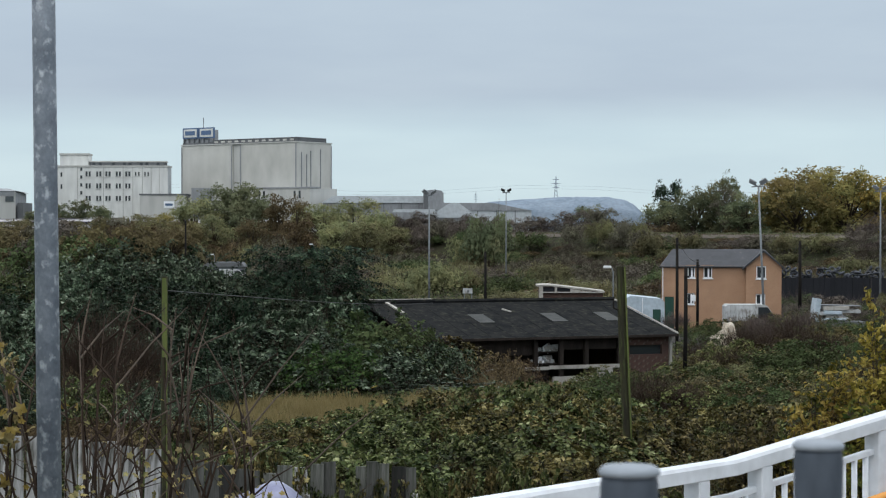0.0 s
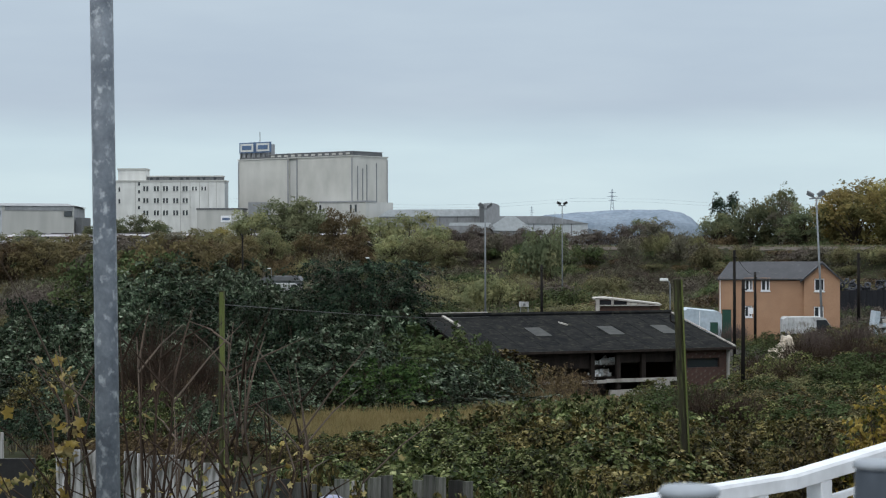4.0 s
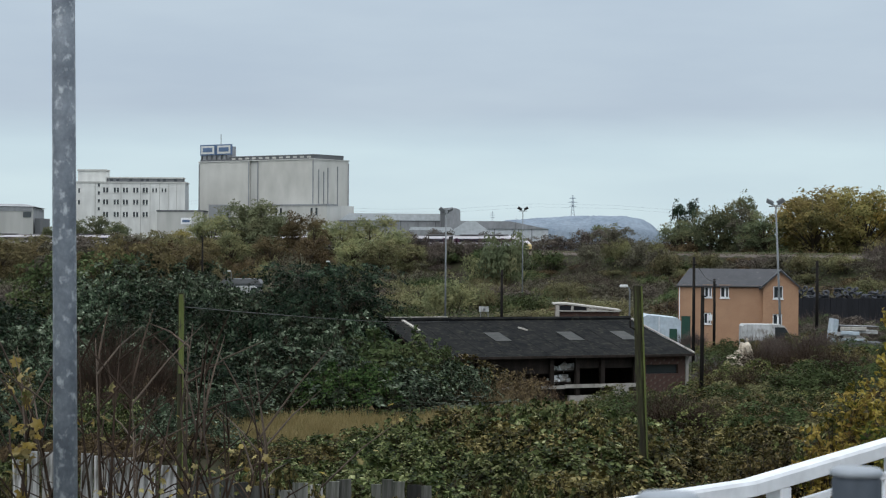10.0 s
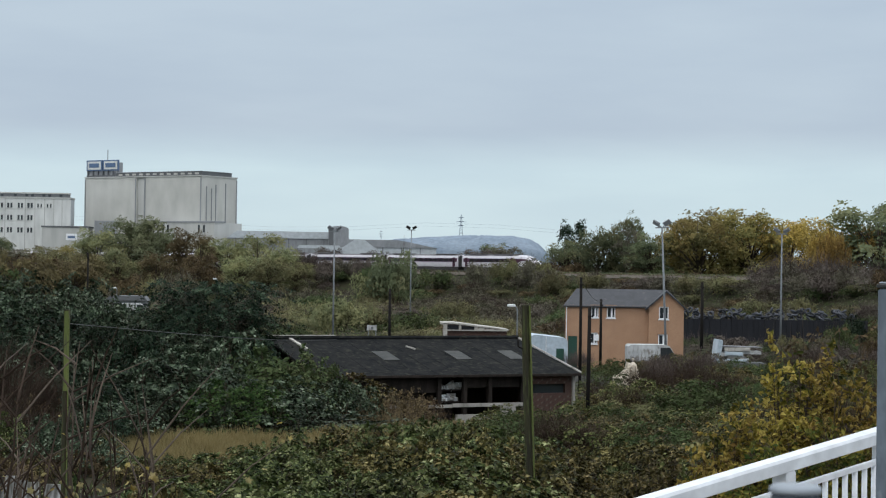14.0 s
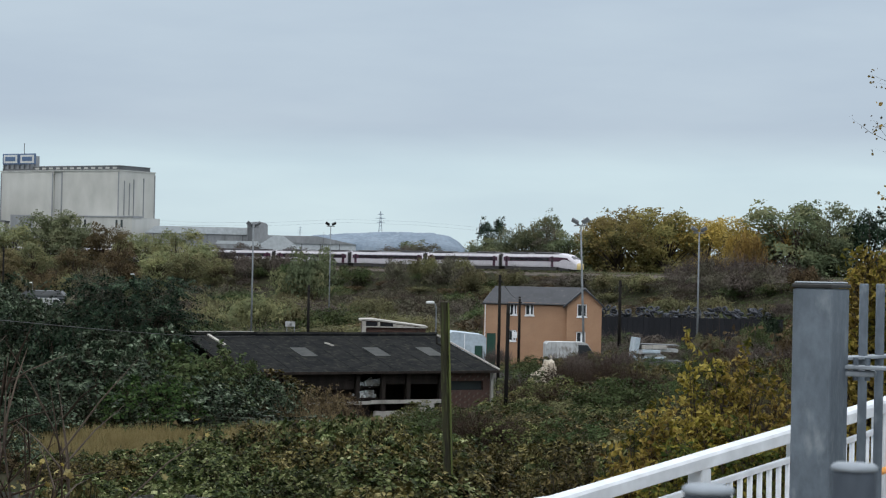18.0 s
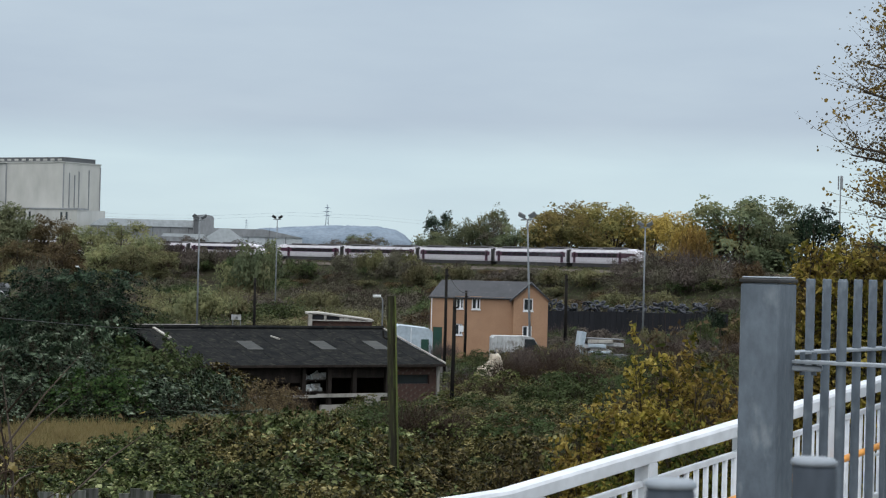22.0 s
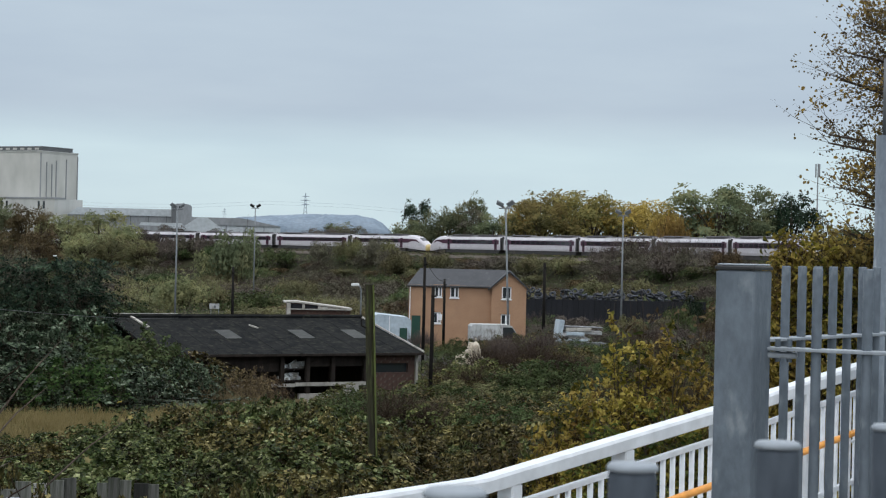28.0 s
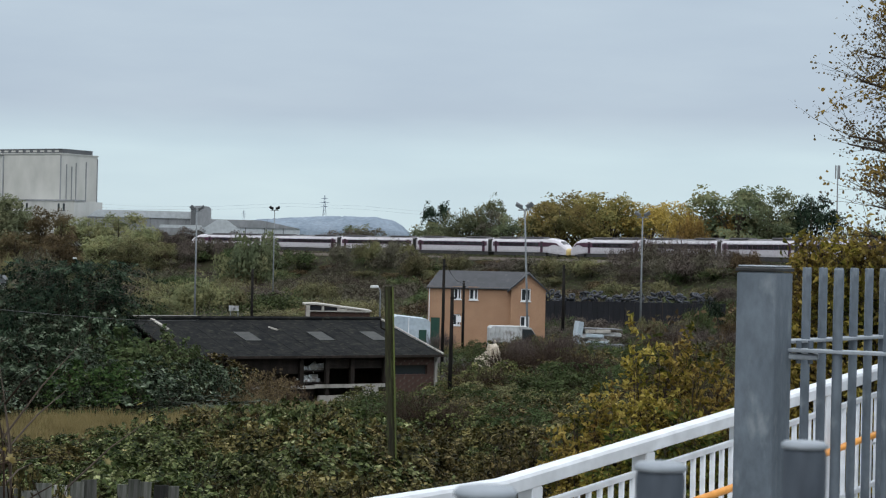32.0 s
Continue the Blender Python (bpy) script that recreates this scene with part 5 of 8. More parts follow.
# the crest of the bank, rising towards the leaning post
for i, (x, y, top, rx) in enumerate(((-3.4, 42.4, 3.7, 0.9), (-2.5, 42.8, 3.9, 0.85), (-1.6, 43.2, 4.12, 0.9), (-0.7, 43.4, 4.32, 0.9), (0.2, 43.6, 4.5, 0.95), (1.1, 43.4, 4.58, 0.9), (2.0, 43.6, 4.62, 0.95), (2.9, 43.4, 4.55, 0.9), (-0.2, 41.8, 4.2, 1.0), (1.6, 41.8, 4.35, 1.0))):
    rust = i in (1, 4, 7, 9)
    plant("bramble_bush", P_BRAMBLE[i % 3], x, y, (rx, rx, (top - ground_z(x, y)) / 1.2), L_BRAMBLE_RUST if rust else L_BRAMBLE, M_TWIG, "rust-tinged autumn bramble mound on the bank" if rust else "dense green bramble mound on the bank", "bramble", "brambles on the bank", i * 77, 0.1)

# the overgrown thicket towards the shed: it rises to the back and left
CREST = ((-150, 500), (70, 490), (104, 456), (130, 442), (250, 450), (320, 468), (355, 484), (440, 486), (480, 486), (560, 512), (640, 528), (720, 546), (800, 588), (850, 632), (875, 672))


def crest_z(x, y):
    return 8 - (float(np.interp(784 + x / y * 3316, [c[0] for c in CREST], [c[1] for c in CREST])) - 405) / 3316 * y


for gy in range(8):
    y = 60.5 + gy * 2.8
    for gx in range(12):
        x = -25.5 + gx * 2.5 + rnd.uniform(-0.8, 0.8) + (gy % 2) * 1.2
        yy = y + rnd.uniform(-0.9, 0.9)
        u = 784 + x / yy * 3316
        if u > 775 or (gy == 0 and u > 400) or (gy == 1 and u > 610) or u < -110 or (yy > 78.5 and u > 640):
            continue
        gz = ground_z(x, yy)
        f = min(max((yy - 59) / 15, 0.12), 1) ** 0.75
        top = gz + 1.5 + max(crest_z(x, yy) - gz - 1.5, 0.2) * f + rnd.uniform(-1.3, -0.1)
        k = rnd.random()
        bare = k < 0.16 and gy < 4 and 200 < u < 420
        if bare:
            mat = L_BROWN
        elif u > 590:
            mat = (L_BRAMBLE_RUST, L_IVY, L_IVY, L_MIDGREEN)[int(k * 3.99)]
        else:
            # Left of 420 more bushes take dark leaves, in place of deep shade.
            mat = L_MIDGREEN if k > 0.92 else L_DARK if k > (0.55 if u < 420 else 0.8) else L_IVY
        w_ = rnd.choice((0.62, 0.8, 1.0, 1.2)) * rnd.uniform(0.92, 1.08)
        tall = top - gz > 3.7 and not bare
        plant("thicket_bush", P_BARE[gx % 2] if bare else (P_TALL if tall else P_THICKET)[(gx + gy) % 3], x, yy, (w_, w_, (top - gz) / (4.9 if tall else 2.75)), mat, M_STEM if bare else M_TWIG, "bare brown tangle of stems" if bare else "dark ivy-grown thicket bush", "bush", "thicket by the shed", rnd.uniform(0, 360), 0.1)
for x, y, top in ((-10.9, 92, 6.0), (-10.3, 90, 5.9)):
    plant("thicket_bush", P_TALL[1], x, y, (0.75, 0.75, (top - ground_z(x, y)) / 4.9), L_IVY, M_TWIG, "dark ivy-grown thicket bush", "bush", "thicket by the shed", x * 70, 0.1)
plant("nettle_patch", P_THICKET[1], -3.75, 64.0, (0.8, 0.6, 0.72), L_GREEN, M_TWIG, "bright green nettle patch at the thicket edge", "bush")
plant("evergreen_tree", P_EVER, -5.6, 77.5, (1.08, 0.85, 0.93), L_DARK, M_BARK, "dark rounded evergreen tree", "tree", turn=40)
for x, y, w_, top, ma, lab in ((-16.4, 94, 1.05, 8.0, L_RUST, "russet brown tree above the thicket"), (-18.6, 92, 1.2, 7.5, L_MIDGREEN, "dull green tree above the thicket"), (-14.4, 92.5, 1.15, 7.3, L_IVY, "dark green tree above the thicket"),
                               (-17.2, 90, 1.2, 7.0, L_IVY, "dark green tree above the thicket"), (-13.0, 88, 1.0, 6.4, L_IVY, "dark green tree above the thicket")):
    plant("autumn_tree", P_TALL[int(-x) % 3], x, y, (w_ * 1.15, w_ * 1.15, (top - ground_z(x, y)) / 4.9), ma, M_TWIG, lab, "tree", "trees above the thicket", x * 50)
# brown leafless tangle behind the board fence
for i in range(34):
    y = rnd.uniform(43, 60)
    x = y * rnd.uniform(-0.25, -0.125) + rnd.uniform(-0.4, 0.4)
    s0 = rnd.uniform(0.32, 0.55)
    plant("scrub_bush", P_SCRUB[i % 3], x, y, (s0, s0, s0 * rnd.uniform(0.8, 1.2)), (L_DARK, L_IVY, L_BRAMBLE, L_BRAMBLE_RUST, L_IVY)[i % 5], M_TWIG, "tangled scrub behind the board fence", "bush", "scrub behind the fence", rnd.uniform(0, 360), 0.1)
for i in range(30):
    y = rnd.uniform(37, 47)
    x = y * rnd.uniform(-0.23, -0.06)
    s0 = rnd.uniform(0.45, 0.75)
    plant("bramble_bush", P_BRAMBLE[i % 3], x, y, (s0, s0, s0 * rnd.uniform(0.7, 1.0)), (L_BRAMBLE_RUST, L_BRAMBLE, L_BROWN)[i % 3], M_TWIG, "low rusty bramble at the edge of the dry grass", "bramble", "brambles by the grass", rnd.uniform(0, 360), 0.1)
for x, y, sc in ((-8.7, 48, 0.6), (-7.6, 50, 0.45), (-9.0, 50, (0.62, 0.62, 1.0)), (-8.5, 52, (0.5, 0.5, 0.9))):
    plant("bare_shrub", P_BARE[int(-x * 10) % 2], x, y, sc, L_REDSTEM, M_TWIG, "leafless brown shrub behind the board fence", "shrub", "bare shrubs behind the fence", x * 90)

# scrub between the shed, the pole and the ramp
for gy in range(9):
    for gx in range(12):
        y = 47 + gy * 4.6 + rnd.uniform(-1.4, 1.4)
        x = 0.095 * y + 0.2 + gx * (0.9 + y * 0.016) + rnd.uniform(-0.6, 0.6)
        if y > 76 and x < 11.6 + (y - 84) * 0.1:
            continue
        if y > 74 and x < 9.5:
            continue
        k = rnd.random()
        if k < 0.07:
            pr, ma, lab = P_BARE[gx % 2], L_BROWN, "low brown tangle of dead stems"
        elif k < 0.7:
            pr, ma, lab = P_SCRUB[gx % 3], L_WEED if k < 0.5 else L_MIDGREEN, "low mixed green scrub bush"
        else:
            pr, ma, lab = P_SCRUB[gx % 3], L_BRAMBLE_RUST if k < 0.8 else L_OLIVE, "low olive and rust coloured scrub bush"
        s0 = rnd.uniform(0.46, 0.68) * (0.85 if y > 70 else 1.0)
        plant("scrub_bush", pr, x, y, (s0 * 1.2, s0 * 1.2, s0 * (0.9 if y < 60 else 0.75)), ma, M_TWIG, lab, "bush", "scrub below the ramp", rnd.uniform(0, 360), 0.1)
plant("scrub_bush", P_THICKET[0], 16.2, 86, (1.1, 1.0, 0.85), L_MIDGREEN, M_TWIG, "green scrub beside the dark pole", "bush")
for x, y, sc in ((24.6, 128, 0.78), (22.0, 118, 0.55), (26.2, 122, 0.45), (17.5, 142, 0.6), (22.5, 134, 0.55), (20.2, 122, 0.7), (20.8, 135, 0.5), (24.0, 136, 0.6)):
    plant("bare_shrub", P_BARE[int(x) % 2], x, y, sc, L_PURPLE, M_TWIGRED, "leafless purple-brown shrub before the parked van", "shrub", "bare shrubs", x * 40)

# brush beyond the yard up to the railway bank
def off_track(x, y):
    return math.hypot(x - TC[0], y - TC[1]) - TR if y > TC[1] else x - TC[0] - TR


for i in range(330):
    row = i % 26
    y = 196 + 9.6 * row + rnd.uniform(-3, 3)
    x = y * rnd.uniform(-0.26, 0.385)
    d = off_track(x, y)
    if d > -6.5 or (y < 205 and 30 < x < 54):
        continue
    k = rnd.random() + 0.35 * noise.noise(Vector((x * 0.03, y * 0.03, 1.7)))
    small = d > -22
    if k < 0.26:
        pr, ma, lab = (P_FARBARE if small else P_BANKBARE)[i % 2], L_GREY, "grey-brown leafless brush by the railway"
    elif k < 0.44:
        pr, ma, lab = (P_FARBARE if small else P_BANKBARE)[i % 2], L_PURPLE, "purple-brown leafless brush by the railway"
    elif k < 0.74:
        pr, ma, lab = (P_FAR if small else P_BANK)[i % 3], L_OLIVE, "olive autumn shrub by the railway"
    elif k < 0.9:
        pr, ma, lab = (P_FAR if small else P_BANK)[i % 3], L_MIDGREEN, "dull green shrub by the railway"
    else:
        pr, ma, lab = (P_FAR if small else P_BANK)[i % 3], L_BROWN, "brown autumn shrub by the railway"
    gz = ground_z(x, y)
    if abs(x + 0.5) < 6 and y < 216:
        continue
    if -0.14 < x / y < -0.098 and y < 292:
        continue
    top = min(rnd.uniform(1.8, 4.4), 7.7 - gz + rnd.uniform(-1.0, 0.4))
    if x < -20 and y > 330:
        top = rnd.uniform(5, 8)
    if top < 0.6:
        continue
    plant("brush", pr, x, y, (rnd.uniform(0.85, 1.3), rnd.uniform(0.8, 1.1), top / 3.1), ma, M_TWIG if ma != L_PURPLE else M_TWIGRED, lab, "brush", "brush before the railway", rnd.uniform(0, 360), 0.2, z=gz)
# scrub close along the foot and face of the railway bank
for i in range(120):
    s_at = -95 + 270 * i / 120 + rnd.uniform(-2, 2)
    p, h = track(s_at, -rnd.uniform(6.5, 27))
    gz = ground_z(p.x, p.y)
    k = rnd.random() + 0.4 * noise.noise(Vector((s_at * 0.03, 2.2, 0)))
    top = min(rnd.uniform(1.3, 2.6), 7.35 - gz + rnd.uniform(-0.7, 0.25))
    if top < 0.5:
        continue
    ma, bare = ((L_GREY, 1), (L_PURPLE, 1), (L_OLIVE, 0), (L_BROWN, 0), (L_MIDGREEN, 0))[min(max(int(k * 5), 0), 4)]
    plant("bank_brush", P_FARBARE[i % 2] if bare else P_FAR[i % 3], p.x, p.y, (rnd.uniform(0.9, 1.3), rnd.uniform(0.8, 1.1), top / 3.3), ma, M_TWIG, "low autumn brush on the railway bank", "brush", "brush on the railway bank", rnd.uniform(0, 360), 0.15, z=gz)
# taller bushes that cross the lower half of the train
for s_at, side, top, ma, bare, wide in ((30, -11, 10.2, L_GREY, 0, 1.0), (36, -10, 10.4, L_OLIVE, 0, 0.8), (53, -10, 9.0, L_OLIVE, 0, 0.55), (116, -11, 8.0, L_OLIVE, 0, 1.3), (122, -11, 8.2, L_OLIVE, 0, 1.2), (129, -9.5, 9.7, L_PURPLE, 1, 1.0), (136, -9, 11.0, L_PURPLE, 1, 1.1), (142, -9, 11.1, L_GREY, 1, 1.1), (148, -9, 11.0, L_PURPLE, 1, 1.1), (155, -9, 10.4, L_PURPLE, 1, 1.1), (161, -9, 10.0, L_GREY, 1, 1.0), (167, -9, 9.8, L_PURPLE, 1, 1.0), (174, -9, 9.8, L_BROWN, 0, 0.9), (-8, -12, 8.6, L_MIDGREEN, 0, 1.0), (-22, -12, 9.0, L_PURPLE, 1, 1.3), (-34, -14, 9.2, L_GREY, 1, 1.3), (70, -9, 8.3, L_GREY, 1, 0.6)):
    p, h = track(s_at, side)
    gz = ground_z(p.x, p.y)
    plant("bank_bush", P_FARBARE[s_at % 2] if bare else P_FAR[s_at % 3], p.x, p.y, (wide, wide, (top - gz) / 3.3), ma, M_TWIGRED if ma == L_PURPLE else M_TWIG, "tall bush in front of the railway line", "bush", "bushes at the railway", s_at * 31, 0.1, z=gz)
for s_at, side, top, ma, wide in ((43, -11, 10.2, L_OLIVE, 1.1), (49, -11, 10.3, L_GREY, 1.1), (55, -11, 9.8, L_OLIVE, 1.0), (60, -14, 8.2, L_GREY, 1.4), (66, -16, 7.8, L_OLIVE, 1.3), (75, -13, 7.6, L_OLIVE, 1.2), (20, -14, 8.3, L_MIDGREEN, 1.4), (10, -15, 8.0, L_GREY, 1.5), (2, -14, 8.2, L_PURPLE, 1.5), (110, -12, 7.8, L_OLIVE, 1.3), (103, -13, 7.4, L_GREY, 1.2), (92, -12, 7.2, L_PURPLE, 1.2), (150, -11, 8.6, L_GREY, 1.2), (158, -11, 8.4, L_PURPLE, 1.2), (-50, -14, 9.2, L_PURPLE, 1.5), (-62, -15, 9.4, L_GREY, 1.5), (-75, -15, 9.5, L_OLIVE, 1.6),
        (-41, -11, 11.0, L_GREY, 1.1), (-36, -11, 11.3, L_OLIVE, 1.1), (-30, -11, 11.1, L_PURPLE, 1.1), (-47, -11, 10.2, L_PURPLE, 1.1), (-53, -11, 10.2, L_OLIVE, 1.1), (-24, -10, 10.1, L_PURPLE, 1.1), (-18, -10, 10.0, L_GREY, 1.1), (-12, -10, 10.2, L_PURPLE, 1.0)):
    p, h = track(s_at, side)
    gz = ground_z(p.x, p.y)
    plant("bank_bush", P_FAR[s_at % 3], p.x, p.y, (wide, wide, (top - gz) / 2.9), ma, M_TWIG, "broad autumn bush on the railway bank", "bush", "bushes at the railway", s_at * 31, 0.1, z=gz)
# weedy growth over the yard's near edge
for i in range(70):
    y = rnd.uniform(98, 195)
    x = y * rnd.uniform(-0.27, 0.02)
    if (abs(x - 3) < 4 and y < 135) or -0.14 < x / y < -0.098:
        continue
    k = rnd.random()
    plant("yard_scrub", P_FARBARE[i % 2] if k < 0.45 else P_FAR[i % 3], x, y, (1.1, 0.9, rnd.uniform(0.5, 0.95)), (L_GREY, L_BROWN, L_OLIVE, L_MIDGREEN)[int(k * 3.99)], M_TWIG, "rough scrub at the edge of the yard", "brush", "scrub round the yard", rnd.uniform(0, 360), 0.2)
plant("yellow_shrub", P_FAR[1], -0.9, 214, (1.35, 1.0, 1.5), L_WILLOW, M_TWIG, "rounded yellow-green shrub behind the shed", "shrub")
plant("yellow_shrub", P_FAR[2], 2.2, 222, (1.0, 0.9, 1.25), L_OLIVE, M_TWIG, "rounded olive shrub behind the shed", "shrub")
plant("green_tree", P_FAR[0], 7.9, 330, (1.7, 1.6, 3.7), L_SKYLINE, M_TWIG, "bright green bushy tree before the railway", "tree")
plant("green_tree", P_FAR[2], 4.4, 334, (1.4, 1.3, 2.8), L_WILLOW, M_TWIG, "pale green bushy tree before the railway", "tree")
plant("yellow_shrub", P_FAR[2], 63.5, 268, (1.7, 1.3, 1.6), L_OLIVE, M_TWIG, "broad ochre shrub on the bank foot", "shrub")
plant("yellow_shrub", P_FAR[1], 58.5, 270, (1.2, 1.2, 1.4), L_OLIVE, M_TWIG, "broad yellowish shrub on the bank foot", "shrub")


# ---- trees ----
def tree_meshes(name, seed, h, crown_r, n_leaf, leaf, trunk_r, low=0.3, lump=16, tall=1.0, shell=0.55):
    """Tapered trunk with limbs, and a crown of leaf lumps with gaps."""
    rng = np.random.default_rng(seed)
    s = Shape()
    bend = rng.normal(size=2) * 0.03 * h
    s.tube([(0, 0, -0.2), (bend[0] * 0.3, bend[1] * 0.3, h * 0.3), (bend[0], bend[1], h * 0.6), (bend[0], bend[1], h * 0.92)], [trunk_r, trunk_r * 0.75, trunk_r * 0.45, trunk_r * 0.1], 7)
    blobs = []
    for i in range(lump):
        a = 6.283 * i / lump * 2.4 + rng.uniform(-0.4, 0.4)
        z = h * rng.uniform(low, 0.9)
        f = math.sin(math.pi * min(max((z / h - low * 0.6) / (1.08 - low * 0.6), 0.05), 1)) ** 0.7
        q = crown_r * f * rng.uniform(0.35, 0.85)
        rr = crown_r * rng.uniform(0.20, 0.36)
        c = (bend[0] + q * math.cos(a), bend[1] + q * math.sin(a), z)
        blobs.append((*c, rr, rr, rr * rng.uniform(0.7, 1.1) * tall))
        s.tube([(bend[0] * 0.7, bend[1] * 0.7, z * 0.55), (c[0] * 0.55, c[1] * 0.55, z * 0.82), c], [trunk_r * 0.4, trunk_r * 0.22, trunk_r * 0.06], 5)
    p, nr = spray_points(rng, n_leaf, blobs, shell, leaf, 18)
    soft = np.repeat(unit(nr + np.array([0, 0, 0.25]) + 0.25 * rng.normal(size=nr.shape)), 3, 0)
    return np_mesh(name + "_crown", *leaves_of(rng, p, nr, leaf, 0.7, 0.25, True), soft), s.mesh(name + "_trunk", True)


T_ROUND = [tree_meshes("round_tree", 71 + i, 12, 5.3, 8000, 0.35, 0.26, 0.10, 60, 1.0, 0.5) for i in range(3)]
T_TALL = [tree_meshes("tall_tree", 81 + i, 13, 4.2, 7000, 0.34, 0.22, 0.12, 50, 1.3, 0.5) for i in range(2)]
T_SPARSE = tree_meshes("sparse_tree", 91, 12, 3.9, 4200, 0.28, 0.2, 0.16, 30, 1.1, 0.7)


def tree(meshes, x, y, top, ma, label, wide=1.0, base=None, group="skyline trees", full=12.0):
    z = ground_z(x, y) if base is None else base
    k = (top - z) / full
    return plant("tree", meshes, x, y, (k * wide, k * wide, k), ma, M_BARK, label, "tree", group, x * 37 % 360, z=z, parts=("crown", "trunk"))


# skyline trees beyond the railway
for u, top, ma, me, wide, lab in (
        (745, 357, L_DARK, T_TALL[1], 0.45, "dark evergreen skyline tree"), (782, 364, L_SKYLINE, T_ROUND[1], 0.6, "dull green skyline tree"),
        (722, 383, L_SKYLINE, T_ROUND[2], 0.8, "low green skyline tree"), (832, 350, L_SKYLINE, T_TALL[0], 0.5, "thinning dark skyline tree"), (850, 362, L_GREY, T_SPARSE, 0.8, "thin grey-brown skyline tree"),
        (800, 372, L_SKYLINE, T_ROUND[1], 0.8, "dark green skyline tree"), (872, 374, L_SKYLINE, T_ROUND[1], 0.8, "dull green skyline tree"), (896, 382, L_OLIVEGOLD, T_ROUND[0], 0.8, "low olive skyline tree"), (925, 356, L_GOLD, T_ROUND[1], 0.5, "pale golden half-bare skyline tree"),
        (962, 352, L_OLIVEGOLD, T_TALL[0], 0.9, "olive skyline tree past the railway"), (1010, 327, L_OLIVEGOLD, T_ROUND[2], 0.75, "large olive-gold skyline tree"), (1052, 336, L_OLIVEGOLD, T_ROUND[0], 0.75, "large olive-gold skyline tree"),
        (1120, 352, L_GOLD, T_ROUND[1], 0.78, "golden skyline tree past the railway"), (1180, 345, L_GOLD, T_ROUND[2], 0.7, "bright golden skyline tree"), (1085, 352, L_GOLD, T_ROUND[1], 0.8, "golden skyline tree past the railway"),
        (1276, 328, L_SKYLINE, T_TALL[1], 0.9, "green skyline tree past the railway"), (1316, 324, L_SKYLINE, T_ROUND[0], 0.66, "large dull green skyline tree"), (1342, 350, L_SKYLINE, T_ROUND[1], 0.6, "dull green skyline tree"),
        (1226, 356, L_GOLD, T_ROUND[2], 0.7, "golden skyline tree past the railway"), (1420, 330, L_DARK, T_ROUND[2], 0.55, "dark evergreen skyline tree"),
        (1480, 396, L_OLIVEGOLD, T_ROUND[1], 0.8, "olive skyline tree past the railway"), (1545, 398, L_MIDGREEN, T_ROUND[0], 0.8, "green skyline tree past the railway"), (1620, 396, L_GOLD, T_ROUND[2], 0.8, "golden skyline tree past the railway")):
    y = max(372.0, track((u - 483) * 0.1933)[0].y + 20) + (u * 7 % 17)
    x = (0.1208 + (u - 740) * 0.000307) * y
    z = 8 + (438 + (u - 784) * 0.021 - top) / 3316 * y
    tree(me, x, y, z, ma, lab, wide * 1.5)
for u, w_ in ((700, 2.2), (745, 2.4), (860, 2.4), (905, 2.6), (950, 2.4), (1000, 2.4), (1060, 2.6), (1110, 2.5), (1160, 2.6), (1215, 2.8), (1265, 2.6), (1330, 2.6), (1390, 2.6), (1450, 2.6)):
    y = max(358, track((u - 483) * 0.1933)[0].y + 13) + u * 3 % 9
    x = (0.1208 + (u - 740) * 0.000307) * y
    plant("hedge_bush", P_FAR[u % 3], x, y, (1.5, 1.2, 1.6), (L_OLIVE, L_BROWN, L_MIDGREEN)[u % 3 if u % 2 else 1], M_TWIG, "autumn shrub beyond the railway", "bush", "shrubs beyond the railway", u)
for u, sc in ((1168, 3.0), (1184, 3.4), (1200, 3.0)):
    y = track((u - 483) * 0.1933)[0].y + 14
    plant("hedge_bush", P_FAR[u % 3], (0.1208 + (u - 740) * 0.000307) * y, y, (1.0, 1.0, sc), L_GOLD, M_TWIG, "golden shrub beyond the railway", "bush", "shrubs beyond the railway", u)
for u, top in ((690, 378), (722, 386), (745, 374), (776, 388), (800, 384), (838, 378), (868, 382), (903, 388), (935, 380), (975, 386), (1008, 372), (1036, 362), (1062, 368)):
    y = 560 + u % 40
    tree(T_ROUND[u % 3], (u - 784) / 3316 * y, y, 8 + (405 - top) / 3316 * y, (L_PURPLE, L_SKYLINE, L_GREY, L_PURPLE, L_OLIVE)[u % 5], "dull autumn tree before the warehouses", 1.3, group="far leafless trees")
plant("far_bush", P_FARBARE[0], 49, 470, (2.2, 1.6, 2.4), L_PURPLE, M_TWIGRED, "dark purple-brown bush beyond the train", "bush")
plant("far_bush", P_FARBARE[1], 24, 500, (2.2, 1.6, 2.3), L_PURPLE, M_TWIGRED, "dark purple-brown bush beyond the train", "bush")
plant("far_bush", P_FARBARE[1], 40, 520, (2.0, 1.6, 2.0), L_GREY, M_TWIG, "grey-brown bush beyond the train", "bush")

